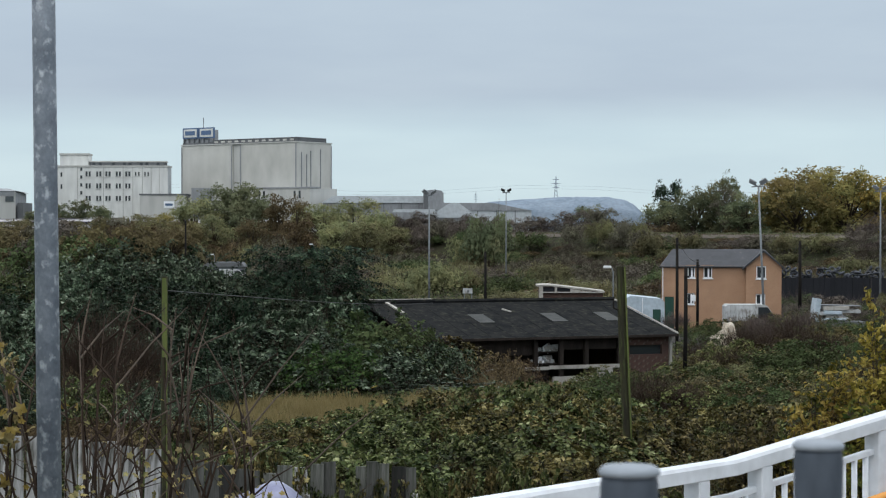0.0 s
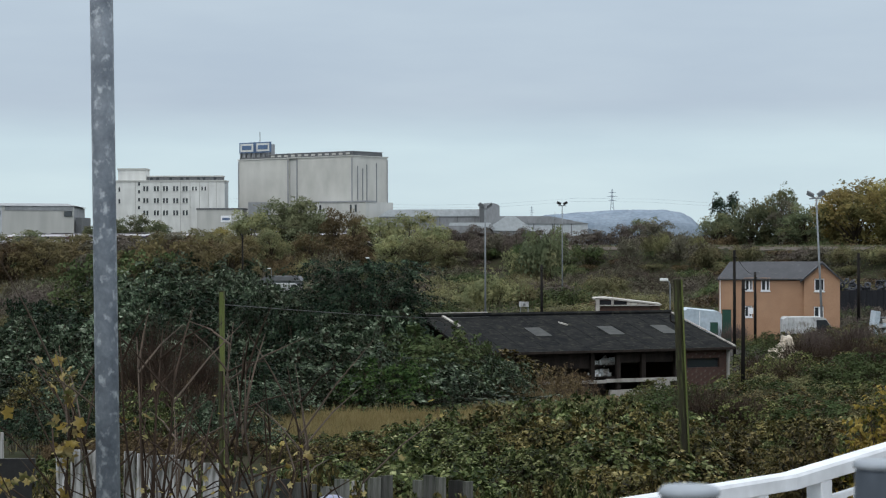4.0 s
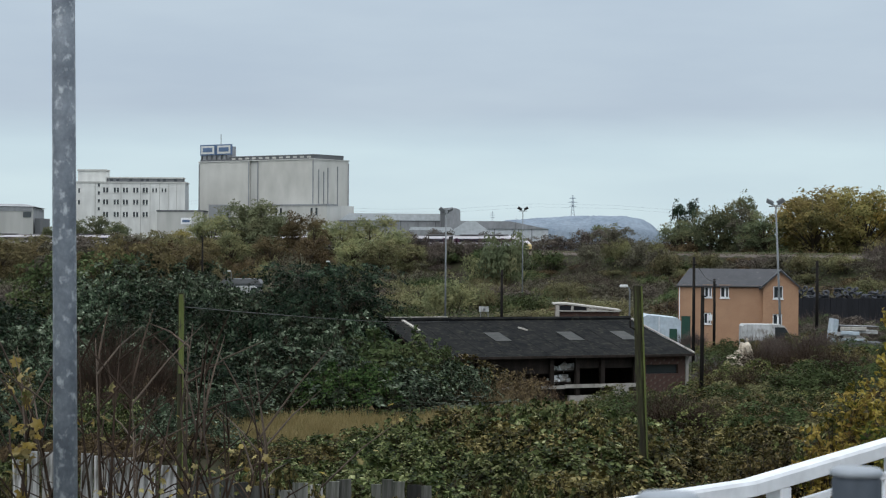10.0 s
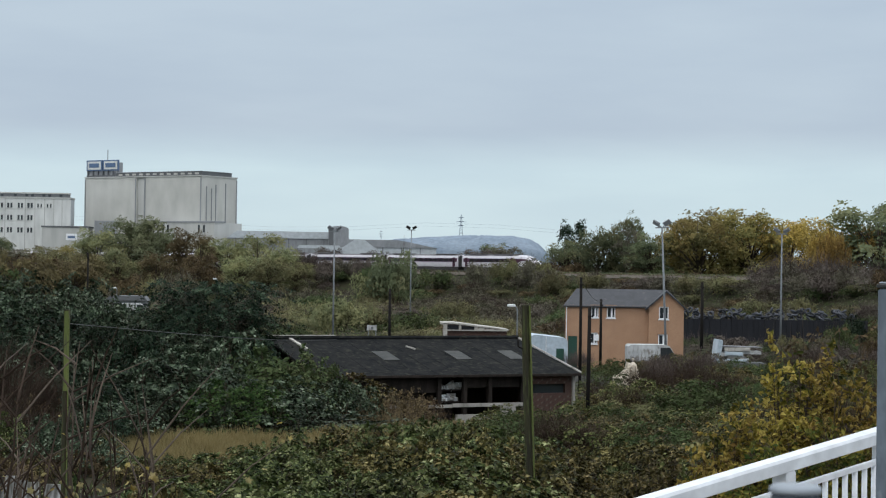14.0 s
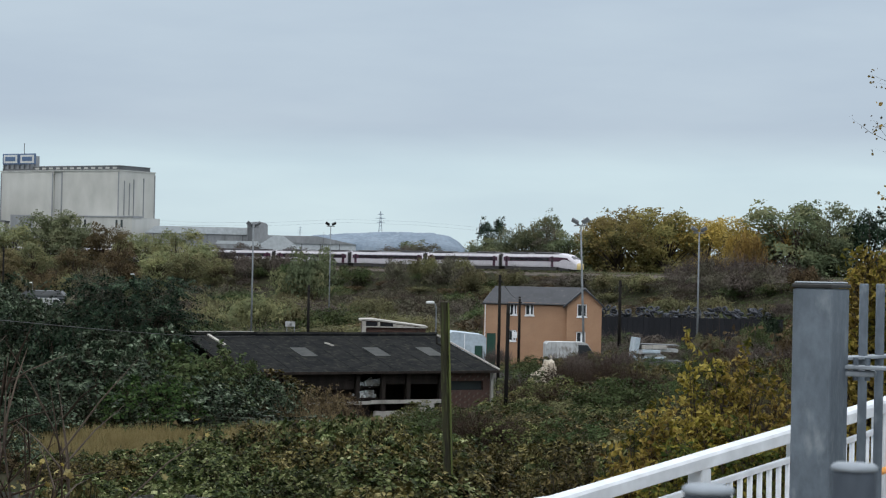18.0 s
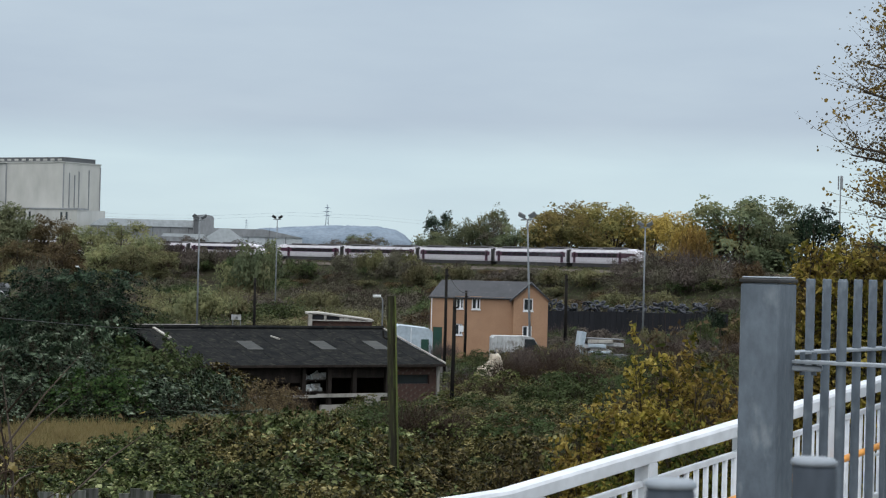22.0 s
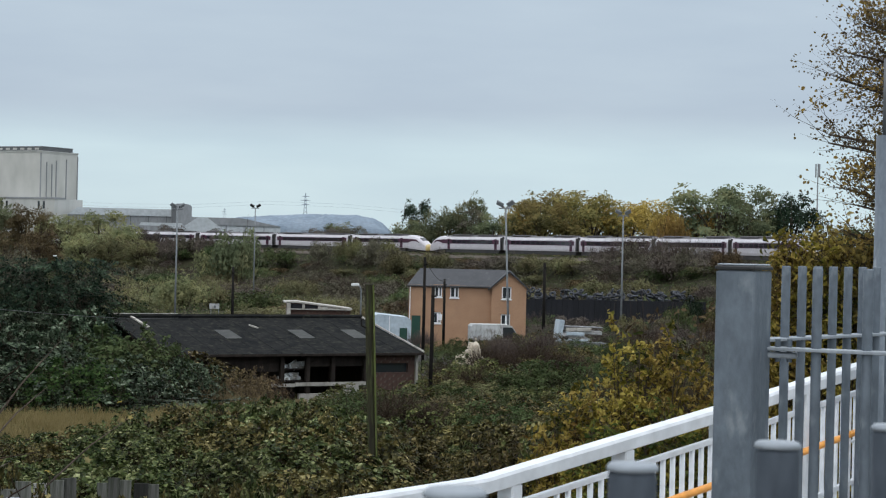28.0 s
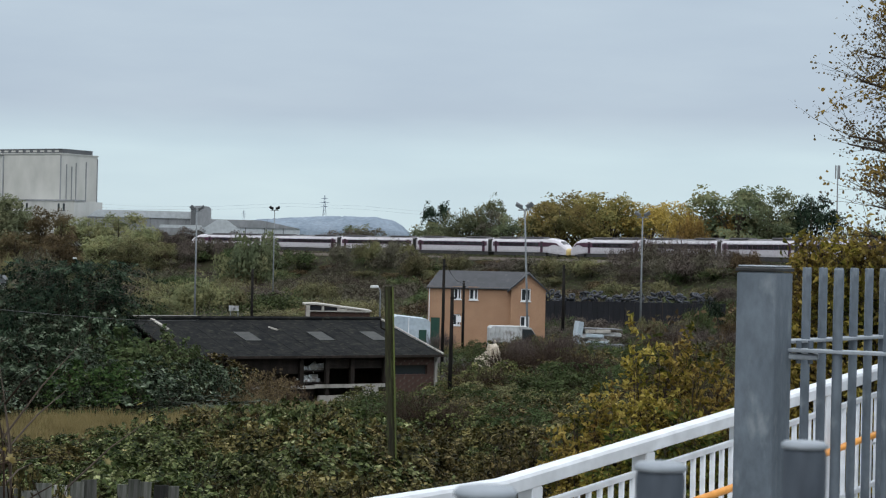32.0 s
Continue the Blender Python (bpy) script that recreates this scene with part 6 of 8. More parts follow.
# willows and autumn trees before the silo
for u, top, ma, me, wide, y in ((280, 378, L_OLIVEGOLD, T_ROUND[0], 0.85, 400), (345, 348, L_WILLOW, T_ROUND[1], 0.95, 425), (400, 325, L_WILLOWG, T_ROUND[0], 0.92, 428), (440, 330, L_WILLOWG, T_ROUND[2], 0.85, 432),
                               (500, 345, L_RUST, T_ROUND[1], 0.7, 425), (522, 352, L_RUST, T_SPARSE, 0.8, 415), (575, 358, L_WILLOW, T_ROUND[2], 1.0, 424), (622, 352, L_WILLOW, T_ROUND[0], 0.95, 420), (660, 372, L_WILLOW, T_ROUND[1], 0.75, 410),
                               (690, 398, L_OLIVE, T_ROUND[2], 1.0, 404), (320, 388, L_RUST, T_ROUND[2], 0.9, 372), (380, 380, L_WILLOW, T_ROUND[0], 0.9, 380), (450, 386, L_RUST, T_ROUND[1], 0.9, 376), (520, 388, L_BROWN, T_ROUND[0], 0.9, 370), (590, 388, L_WILLOW, T_ROUND[2], 0.9, 372), (640, 392, L_OLIVE, T_ROUND[1], 0.9, 366),
                               (140, 352, L_SKYLINE, T_ROUND[1], 0.8, 520), (105, 360, L_SKYLINE, T_ROUND[0], 0.8, 520), (60, 372, L_SKYLINE, T_ROUND[2], 0.8, 520), (-60, 378, L_SKYLINE, T_ROUND[2], 0.9, 500), (175, 362, L_SKYLINE, T_ROUND[2], 0.8, 500), (235, 376, L_OLIVE, T_ROUND[2], 0.8, 420),
                               (-170, 388, L_GREY, T_ROUND[2], 1.2, 384), (-115, 386, L_OLIVE, T_ROUND[0], 1.2, 380), (-62, 388, L_GREY, T_ROUND[2], 1.2, 382), (-10, 390, L_OLIVE, T_ROUND[1], 1.1, 380), (45, 388, L_OLIVE, T_ROUND[0], 1.1, 385), (100, 386, L_PURPLE, T_ROUND[2], 1.1, 382), (160, 384, L_OLIVE, T_ROUND[1], 1.1, 386), (215, 386, L_GREY, T_ROUND[0], 1.1, 384), (265, 384, L_OLIVE, T_ROUND[2], 1.1, 386), (-30, 396, L_RUST, T_ROUND[0], 1.0, 300), (20, 398, L_RUST, T_ROUND[1], 1.0, 310), (-100, 400, L_BROWN, T_ROUND[2], 1.0, 300), (70, 402, L_GREY, T_ROUND[0], 1.0, 290), (240, 394, L_BROWN, T_ROUND[1], 1.0, 300), (300, 402, L_RUST, T_ROUND[2], 1.0, 290), (-150, 395, L_GREY, T_ROUND[0], 1.0, 310)):
    tree(me, (u - 784) / 3316 * y, y, 8 + (405 - top) / 3316 * y, ma, "tall yellow-green willow before the silo" if ma == L_WILLOW else "autumn tree in the belt before the mill", wide * 1.3, group="tree belt")


# ---- the train ----
PROFILE_T = [(1.30, 0.95), (1.36, 1.3), (1.36, 2.6), (1.30, 3.0), (1.05, 3.35), (0.62, 3.55), (0, 3.62)]


def ring(x, kx=1.0, top=3.62, low=0.95):
    pts = [(y * kx, low + (z - 0.95) * (top - low) / 2.67) for y, z in PROFILE_T]
    pts = pts + [(-y, z) for y, z in reversed(pts[:-1])]
    return [(x, y, z) for y, z in pts]


def loft(rings):
    s = Shape()
    n = len(rings[0])
    for r in rings:
        s.v += r
    for i in range(len(rings) - 1):
        for k in range(n):
            j = (k + 1) % n
            s.f.append((i * n + k, i * n + n + k, i * n + n + j, i * n + j))
    s.f.append(tuple(range(n)))
    s.f.append(tuple(reversed(range(len(s.v) - n, len(s.v)))))
    return s


def carriage(nose):
    t = thing("train_carriage", pose(0, 0, 0), "white express carriage with red window band and yellow nose" if nose else "white express carriage with a deep red window band", "train", "carriages of the train")
    front = 19.6 if nose else 25.55
    part("body", loft([ring(0.0, 0.96), ring(0.25), ring(front)]), M_TRAINW, t, smooth=False)
    for sy in (-1, 1):
        s = Shape()
        s.box(0.9, front - (0.0 if nose else 0.9), sy * 1.36, sy * 1.375, 2.02, 2.82)
        band = part("window_band", s, M_TRAINR, t, "deep red window band")
        x = 3.1
        while x < front - 3.0:
            s = Shape()
            s.box(x, x + 1.55, sy * 1.376, sy * 1.385, 2.12, 2.74)
            part("window", s, M_TRAING, band)
            x += 1.72
        for xd in ((1.5, front - 2.35) if not nose else (1.5, 17.4)):
            s = Shape()
            s.box(xd, xd + 0.85, sy * 1.36, sy * 1.392, 1.0, 3.0)
            d = part("door", s, M_TRAINR, t, "dark red door")
            s = Shape()
            s.box(xd + 0.22, xd + 0.63, sy * 1.393, sy * 1.4, 1.9, 2.7)
            part("window", s, M_TRAING, d)
    s = Shape()
    s.box(1.0, front - 0.6, -1.2, 1.2, 0.3, 0.94)
    part("underframe", s, M_TRAIND, t)
    for xb in (4.0, 21.4):
        s = Shape()
        s.box(xb - 1.6, xb + 1.6, -1.22, 1.22, 0.36, 0.8)
        b = part("bogie", s, M_TRAIND, t)
        for xw in (-1.25, 1.25):
            for sy in (-0.75, 0.75):
                s = Shape()
                s.tube([(xb + xw, sy - 0.06, 0.46), (xb + xw, sy + 0.06, 0.46)], 0.46, 14)
                part("wheel", s, M_TRAIND, b)
    for x0 in (2.2, front - 8.6):
        s = Shape()
        s.bevel_box(x0, x0 + 6.4, -0.85, 0.85, 3.55, 3.84, 0.08)
        part("roof_fairing", s, M_ROOFGREY, t)
    s = Shape()
    s.prism([(-1.0, 3.40), (1.0, 3.40), (0.62, 3.585), (0, 3.65), (-0.62, 3.585)], 0.3, front - 0.3, Matrix(((0, 1, 0, 0), (1, 0, 0, 0), (0, 0, 1, 0), (0, 0, 0, 1))))
    part("roof_panel", s, M_ROOFGREY, t, "dark grey roof panel")
    for x0, x1 in ((-0.02, 0.4),) + (() if nose else ((front - 0.4, front + 0.02),)):
        s = Shape()
        s.box(x0, x1, -1.385, 1.385, 1.0, 3.3)
        part("end_frame", s, M_TRAIND, t)
    s = Shape()
    s.box(-0.5, 0.0, -1.15, 1.15, 1.0, 3.45)
    part("gangway", s, M_TRAIND, t)
    if nose:
        rs = [(19.6, 1.0, 3.62, 0.95), (21.2, 0.99, 3.55, 0.8), (22.4, 0.96, 3.34, 0.7), (23.4, 0.9, 2.95, 0.62), (24.2, 0.82, 2.5, 0.55), (24.7, 0.76, 2.15, 0.52), (25.0, 0.69, 1.93, 0.5), (25.2, 0.62, 1.78, 0.5)]
        part("nose_shell", loft([ring(*r) for r in rs]), M_TRAINW, t)
        part("nose_cone", loft([ring(*r) for r in ((25.2, 0.62, 1.78, 0.5), (25.45, 0.52, 1.55, 0.5), (25.6, 0.36, 1.25, 0.6))]), M_TRAINY, t, "yellow nose")
        part("windscreen", loft([[(x, y * 0.72, z + 0.03) for x, y, z in ring(*r)[3:10]] for r in ((21.9, 0.97, 3.42, 1.9), (23.4, 0.9, 2.96, 1.7), (24.15, 0.82, 2.55, 1.4))]), M_TRAING, t)
        for sy in (-1, 1):
            s = Shape()
            s.add([(19.6, sy * 1.372, 2.02), (19.6, sy * 1.372, 2.82), (22.6, sy * 1.33, 2.72), (23.6, sy * 1.21, 2.05)] + [(19.6, sy * 1.30, 2.02), (19.6, sy * 1.30, 2.82), (22.6, sy * 1.24, 2.72), (23.6, sy * 1.1, 2.05)], [(0, 1, 2, 3), (7, 6, 5, 4), (0, 4, 5, 1), (1, 5, 6, 2), (2, 6, 7, 3), (3, 7, 4, 0)])
            part("nose_flash", s, M_TRAINR, t)
    return t


CARS = []
proto_end, proto_mid = carriage(True), carriage(False)
for u in range(2):
    for i in range(5):
        first = u == 0 and i in (0, 1)
        src = proto_end if i in (0, 4) else proto_mid
        ob = src if first else copy_thing(src, pose(0, 0, 0))
        CARS.append((ob, u * 130.9 + i * 26.1, i == 4))


def motions():
    """The train runs along its curve at a steady pace."""
    for ob, back, turned in CARS:
        rows = []
        for t in range(33):
            s = 89.8 + 10.47 * (t - 19) - back
            p, h = track(s - 13.0)
            a = radians(h)
            ahead = Vector((math.cos(a), math.sin(a), 0))
            if turned:
                rows.append((t, pose(*(p + ahead * 12.8), 0, 0, h + 180)))
            else:
                rows.append((t, pose(*(p - ahead * 12.8), 0, 0, h)))
        walk(ob, rows)


# ---- walkway: lamp column, railing, gate, fence bars ----
def lamp_column():
    t = thing("lamp_column", pose(-1.703, 8.7, 5.2, 0, -0.64), "tall weathered galvanised steel lamp column", "lamp post")
    s = Shape()
    s.tube([(0, 0, -0.1), (0, 0, 2.5), (0, 0, 6.5)], [0.056, 0.0535, 0.050], 24)
    part("shaft", s, M_GALV_OLD, t, smooth=True)
    s = Shape()
    s.tube([(0, 0, -0.05), (0, 0, 1.1)], 0.075, 24)
    part("base_sleeve", s, M_GALV_OLD, t, smooth=True)
    s = Shape()
    s.box(-0.045, 0.045, -0.082, -0.072, 0.35, 0.85)
    part("service_door", s, M_GALV, t)
    return t


lamp_column()

RAMP = [Vector((0.88, 5.6, 7.391)), Vector((1.80, 6.4, 7.533)), Vector((2.6, 7.2, 7.645)), Vector((3.6, 8.2, 7.77))]
LAND = [Vector((-0.62, 3.98, 7.391)), Vector((0.14, 4.8, 7.391)), Vector((0.88, 5.6, 7.391))]


def along(line, d):
    for a, b in zip(line, line[1:]):
        n = (b - a).length
        if d <= n:
            return a + (b - a) * d / n
        d -= n
    return line[-1]


def square_rail(s, line, w, h):
    """A rectangular hollow section along a line."""
    n = len(line)
    k = len(s.v)
    for i, p in enumerate(line):
        d = line[min(i + 1, n - 1)] - line[max(i - 1, 0)]
        side = Vector((d.y, -d.x, 0)).normalized() * w / 2
        c, e = 0.2 * h, 0.06 * h
        for q, z in ((-1, -h / 2 + e), (-1, h / 2 - c), (-0.82, h / 2), (0.82, h / 2), (1, h / 2 - c), (1, -h / 2 + e), (0.96, -h / 2), (-0.96, -h / 2)):
            s.v.append(tuple(p + side * q + Vector((0, 0, z))))
    for i in range(n - 1):
        for j in range(8):
            a, b = k + i * 8 + j, k + i * 8 + (j + 1) % 8
            s.f.append((a, b, b + 8, a + 8))
    s.f.append(tuple(reversed(range(k, k + 8))))
    s.f.append(tuple(range(k + n * 8 - 8, k + n * 8)))
    return s


def railing():
    t = thing("ramp_railing", pose(0, 0, 0), "white painted steel ramp railing with an orange inner handrail", "railing")
    whole = LAND[:-1] + RAMP
    s = Shape()
    s.tube([(0, 0, -0.94), (0, 0, -0.08)], 0.0092, 8)
    bar = s.mesh("baluster", True)
    part("top_rail", square_rail(Shape(), [p + Vector((0, 0, 0.009)) for p in whole], 0.06, 0.044), M_WHITE_PAINT, t)
    for line, posts in ((RAMP, (0.135, 0.70, 1.26, 1.88, 2.5, 3.1)), (LAND, (0.35, 0.92, 1.48, 2.045))):
        total = sum((b - a).length for a, b in zip(line, line[1:]))
        low = [p - Vector((0, 0, 0.077)) for p in line]
        middle = [p - Vector((0, 0, 0.415)) for p in line]
        foot = [p - Vector((0, 0, 0.95)) for p in line]
        part("sub_rail", square_rail(Shape(), low, 0.018, 0.018), M_WHITE_PAINT, t)
        part("middle_rail", square_rail(Shape(), middle, 0.016, 0.018), M_WHITE_PAINT, t)
        part("bottom_rail", square_rail(Shape(), foot, 0.04, 0.03), M_WHITE_PAINT, t)
        for d in posts:
            p = along(line, d)
            way = (line[-1] - line[0]).normalized()
            s = Shape()
            s.bevel_box(-0.026, 0.026, -0.0285, 0.0285, -1.25, -0.012, 0.004, Matrix.Translation(p) @ pose(0, 0, 0, 0, 0, math.degrees(math.atan2(way.y, way.x))))
            part("post", s, M_WHITE_PAINT, t)
        ends = (0.0,) + posts + (total,)
        for p0, p1 in zip(ends, ends[1:]):
            n = max(round((p1 - p0) / 0.058), 1)
            for k in range(1, n):
                part("baluster", bar, M_WHITE_PAINT, t, at=Matrix.Translation(along(line, p0 + (p1 - p0) * k / n)))
    side = Vector((0.62, -0.72, 0)) * 0.07
    s = Shape()
    s.tube([p + side - Vector((0, 0, 0.203)) for p in RAMP], 0.0128, 12)
    hr = part("handrail", s, M_ORANGE, t, "round orange handrail", smooth=True)
    for d in (0.3, 1.27, 2.3):
        p = along(RAMP, d)
        s = Shape()
        s.tube([p - Vector((0, 0, 0.26)), p + side - Vector((0, 0, 0.235)), p + side - Vector((0, 0, 0.21))], 0.006, 6)
        part("bracket", s, M_WHITE_PAINT, hr)
    return t


railing()

# concrete landing and ramp under the railing
shape = Shape()
shape.v = [(x, y, z) for z in (6.1, 6.35) for x, y in ((-1.25, 3.42), (-0.58, 3.92), (0.92, 5.54), (2.0, 4.62), (6.0, 3.42))]
shape.f = [(5, 9, 8, 7, 6)[::-1], (4, 3, 2, 1, 0)[::-1]] + [(i, (i + 1) % 5, 5 + (i + 1) % 5, 5 + i) for i in range(5)]
tagged(part("landing", shape, M_CONC), "pale concrete landing at the foot of the ramp", "pavement", kind="structure")
shape = Shape()
near = Vector((0.69, -0.72, 0)) * 1.45
for p in RAMP:
    for q in (Vector((-0.06, 0.06, 0)), near):
        for z in (-1.30, -1.04):
            shape.v.append(tuple(p + q + Vector((0, 0, z))))
for i in range(3):
    a = i * 4
    shape.f += [(a + 1, a + 5, a + 7, a + 3), (a, a + 2, a + 6, a + 4), (a, a + 4, a + 5, a + 1), (a + 2, a + 3, a + 7, a + 6)]
shape.f += [(0, 1, 3, 2), (12, 14, 15, 13)]
tagged(part("ramp", shape, M_CONC), "pale concrete ramp deck beside the railing", "ramp", kind="structure")


def bar_mesh(r, length):
    s = Shape()
    s.tube([(0, 0, -length), (0, 0, -0.004), (0, 0, 0)], [r, r, r * 0.9], 18)
    return s.mesh("bar", True)


def gate():
    t = thing("steel_gate", pose(0, 0, 0), "galvanised gate post with round vertical bar panels", "gate")
    m = pose(1.287, 4.403, 6.2, 0, 0, -42.6)
    s = Shape()
    a = 0.0478
    s.bevel_box(-a, a, -a, a, 0, 1.845, 0.004, m)
    post = part("gate_post", s, M_GALV, t)
    s = Shape()
    s.bevel_box(-a - 0.002, a + 0.002, -a - 0.002, a + 0.002, 1.846, 1.855, 0.002, m)
    part("cap", s, M_BLACK, post, "black plastic cap")
    s = Shape()
    s.bevel_box(-a + 0.002, a - 0.002, -a + 0.002, a - 0.002, 1.8555, 1.860, 0.002, m)
    part("cap_top", s, M_CAPW, post)
    back = bar_mesh(0.0115, 1.75)
    for k in range(10):
        x, y = 1.548 + 0.0644 * k, 4.9 + 0.064 * k
        part("bar", back, M_GALV, t, at=pose(x, y, 8.055))
    for k in range(5):
        x, y = 1.443 + 0.097 * k, 4.35 - 0.06 * k
        part("bar", back, M_GALV, t, at=pose(x, y, 8.055))
    for p, q in (((1.44, 4.80), (2.25, 5.6)), ((1.335, 4.425), (1.92, 4.055))):
        d = Vector((q[0] - p[0], q[1] - p[1], 0))
        ang = math.degrees(math.atan2(d.y, d.x))
        s = Shape()
        s.bevel_box(0, d.length, -0.025, 0.025, -0.004, 0.004, 0.0015, pose(p[0], p[1], 7.868, 0, 0, ang))
        # Paler steel puts the sky's reflection on the rails into their colour.
        part("flat_rail", s, M_CAPW, t)
        s = Shape()
        s.bevel_box(0, d.length, -0.025, 0.025, -0.004, 0.004, 0.0015, pose(p[0], p[1], 6.55, 0, 0, ang))
        part("flat_rail", s, M_CAPW, t)
    s = Shape()
    s.bevel_box(-0.055, 0.085, -0.026, 0.026, -0.018, -0.0045, 0.003, pose(1.335, 4.425, 7.865, 0, 0, -20))
    hinge = part("hinge_plate", s, M_CAPW, t)
    for dx in (0.035, 0.06):
        s = Shape()
        s.tube([(1.335 + dx, 4.415 - dx * 0.35, 7.838), (1.335 + dx, 4.415 - dx * 0.35, 7.89)], 0.006, 6)
        part("bolt", s, M_GALV, hinge)
    return t


gate()


def bar_fence():
    t = thing("bar_fence", pose(0, 0, 0), "galvanised round bar fence with pale domed caps", "fence")
    me = bar_mesh(0.0087, 1.6)
    s = Shape()
    s.tube([(0, 0, -0.0014), (0, 0, 0.0), (0, 0, 0.0012)], [0.0092, 0.0093, 0.0080], 18)
    cap = s.mesh("cap", True)
    for k in range(-1, 7):
        x, y = (0.1942 + 0.0779 * k, 0.9081 + 0.0789 * k) if k >= 0 else (0.116, 0.80)
        b = part("bar", me, M_GALV_DARK, t, at=pose(x, y, 8.0028 if k >= 0 else 8.0075))
        part("cap", cap, M_CAPW, b)
    for z in (7.75, 6.6):
        s = Shape()
        s.bevel_box(0.004, 0.85, -0.02, 0.02, -0.004, 0.004, 0.001, pose(0.1942, 0.9081, z, 0, 0, 45.4))
        part("flat_rail", s, M_GALV, t)
        s = Shape()
        s.bevel_box(-0.2, 0.0, -0.02, 0.02, -0.004, 0.004, 0.001, pose(0.1942, 0.9081, z - 0.001, 0, 0, 54.1))
        part("flat_rail", s, M_GALV, t)
    return t


bar_fence()
t = thing("service_column", pose(2.645, 7.0, 5.3), "grey steel column with a narrow dark top section", "column")
shape = Shape()
shape.tube([(0, 0, 0), (0, 0, 3.24)], 0.072, 20)
part("lower_section", shape, M_GALV, t, smooth=True)
shape = Shape()
shape.tube([(0, 0, 3.24), (0, 0, 3.53)], 0.05, 20)
part("upper_section", shape, M_DARKCLAD, t, smooth=True)


# ---- wooden posts, wire and board fence ----
def old_post(x, y, top, base, w, lean, mat, label):
    t = thing("timber_post", pose(x, y, base, 0, lean), label, "post", "old timber posts")
    h = top - base
    s = Shape()
    s.tube([(0, 0, 0), (0.01, 0, h * 0.3), (-0.008, 0.01, h * 0.65), (0, 0, h)], [w * 0.54, w * 0.5, w * 0.5, w * 0.47], 9)
    part("shaft", s, M_WOODPOST, t)
    s = Shape()
    s.box(w * 0.27, w * 0.43, -w * 0.56, -w * 0.25, 0.1, h - 0.01)
    part("mossy_batten", s, mat, t, "pale green mossy strip")
    if w < 0.18:
        s = Shape()
        s.box(-w * 0.3, w * 0.26, -w * 0.55, -w * 0.3, h - 1.15, h - 0.02)
        part("mossy_face", s, mat, t, "green algae over the post's upper face")
    s = Shape()
    s.tube([(-w * 0.45, -0.05, h - 0.9), (-w * 0.9, -0.05, h - 0.85), (-w * 0.9, -0.05, h - 0.72)], 0.02, 6)
    part("insulator_hook", s, M_DARKPOLE, t)
    return t


old_post(3.905, 39, 7.32, 2.7, 0.205, -2.35, M_MOSSPOST, "leaning mossy timber post rising from the brambles")
old_post(-3.93, 27, 7.40, ground_z(-3.93, 27) - 0.2, 0.098, 0.0, M_MOSSPOST, "upright algae-green timber post before the board fence")
shape = Shape()
shape.tube([(-3.92 + 3.46 * k / 12, 27 + 59 * k / 12, 7.2 - 2.5 * k / 12 - 0.12 * math.sin(math.pi * k / 12)) for k in range(13)], 0.007, 4)
tagged(part("cable", shape, M_WIRE), "thin slack cable from the timber post", "cable")
shape = Shape()
shape.tube([(14.95 + 5.2 * k / 10, 120 + 26 * k / 10, 7.4 - 1.7 * k / 10 - 0.6 * math.sin(math.pi * k / 10)) for k in range(11)], 0.02, 4)
tagged(part("cable", shape, M_WIRE), "thin slack cable between the dark poles", "cable")


def board_fence():
    t = thing("board_fence", pose(0, 0, 0), "weathered grey vertical board fence with uneven tops", "fence")
    rng = random.Random(3)
    x = -6.75
    while x < -0.5:
        w = rng.uniform(0.16, 0.25)
        y = 29.6 + 0.10 * x + rng.uniform(-0.02, 0.02) + (0.5 if x > -2.5 else 0)
        base = ground_z(x, y) - 0.1
        top = np.interp(x, [-7.4, -6, -4, -2.3, -0.8, 1.4], [4.92, 4.82, 4.6, 4.30, 4.34, 4.05]) + rng.uniform(-0.06, 0.05) + 0.06 * math.sin(int((x + 8) / 1.75) * 2.3)
        if rng.random() < 0.03:
            top -= rng.uniform(0.15, 0.5)
        s = Shape()
        s.bevel_box(0, w, -0.012, 0.012, 0, top - base, 0.004)
        # Boards to the right mostly take the tone with shade painted in.
        part("board", s, M_BOARD if x < -4.4 or rng.random() < 0.1 else M_BOARD_SHADED, t, at=pose(x, y, base, rng.uniform(-1.5, 1.5), rng.uniform(-1.3, 1.3), rng.uniform(-4, 4)))
        x += w + rng.choice((0.003, 0.004, 0.005, 0.008))
    for z in (2.9, 3.5):
        s = Shape()
        s.box(0, 8.8, -0.03, 0.03, -0.04, 0.04, pose(-7.4, 29.0, z, 0, 0, 6.6))
        part("cross_rail", s, M_BOARD, t)
    for i in range(6):
        s = Shape()
        s.box(-0.05, 0.05, -0.05, 0.05, 0, 1.6, pose(-7.2 + 1.7 * i, 29.15 + 0.17 * i, 2.3))
        part("fence_post", s, M_BOARD, t)
    return t


board_fence()
t = thing("sheet_panel", pose(-9.4, 30.4, 2.4), "pale grey sheet panel above a black sheet in place of a shaded opening", "panel")
shape = Shape()
shape.bevel_box(0, 1.4, -0.02, 0.02, 2.2, 2.62, 0.006)
part("sheet", shape, M_BOARD, t)
shape = Shape()
shape.box(-0.1, 1.9, 0.03, 0.08, 0, 2.19)
# Black sheet added where the opening below the panel lies in shade.
part("dark_backing", shape, M_BLACK, t)
t = thing("covered_trailer", pose(-2.5, 27.6, 2.34), "low trailer under a blue and white tarpaulin", "trailer")
shape = Shape()
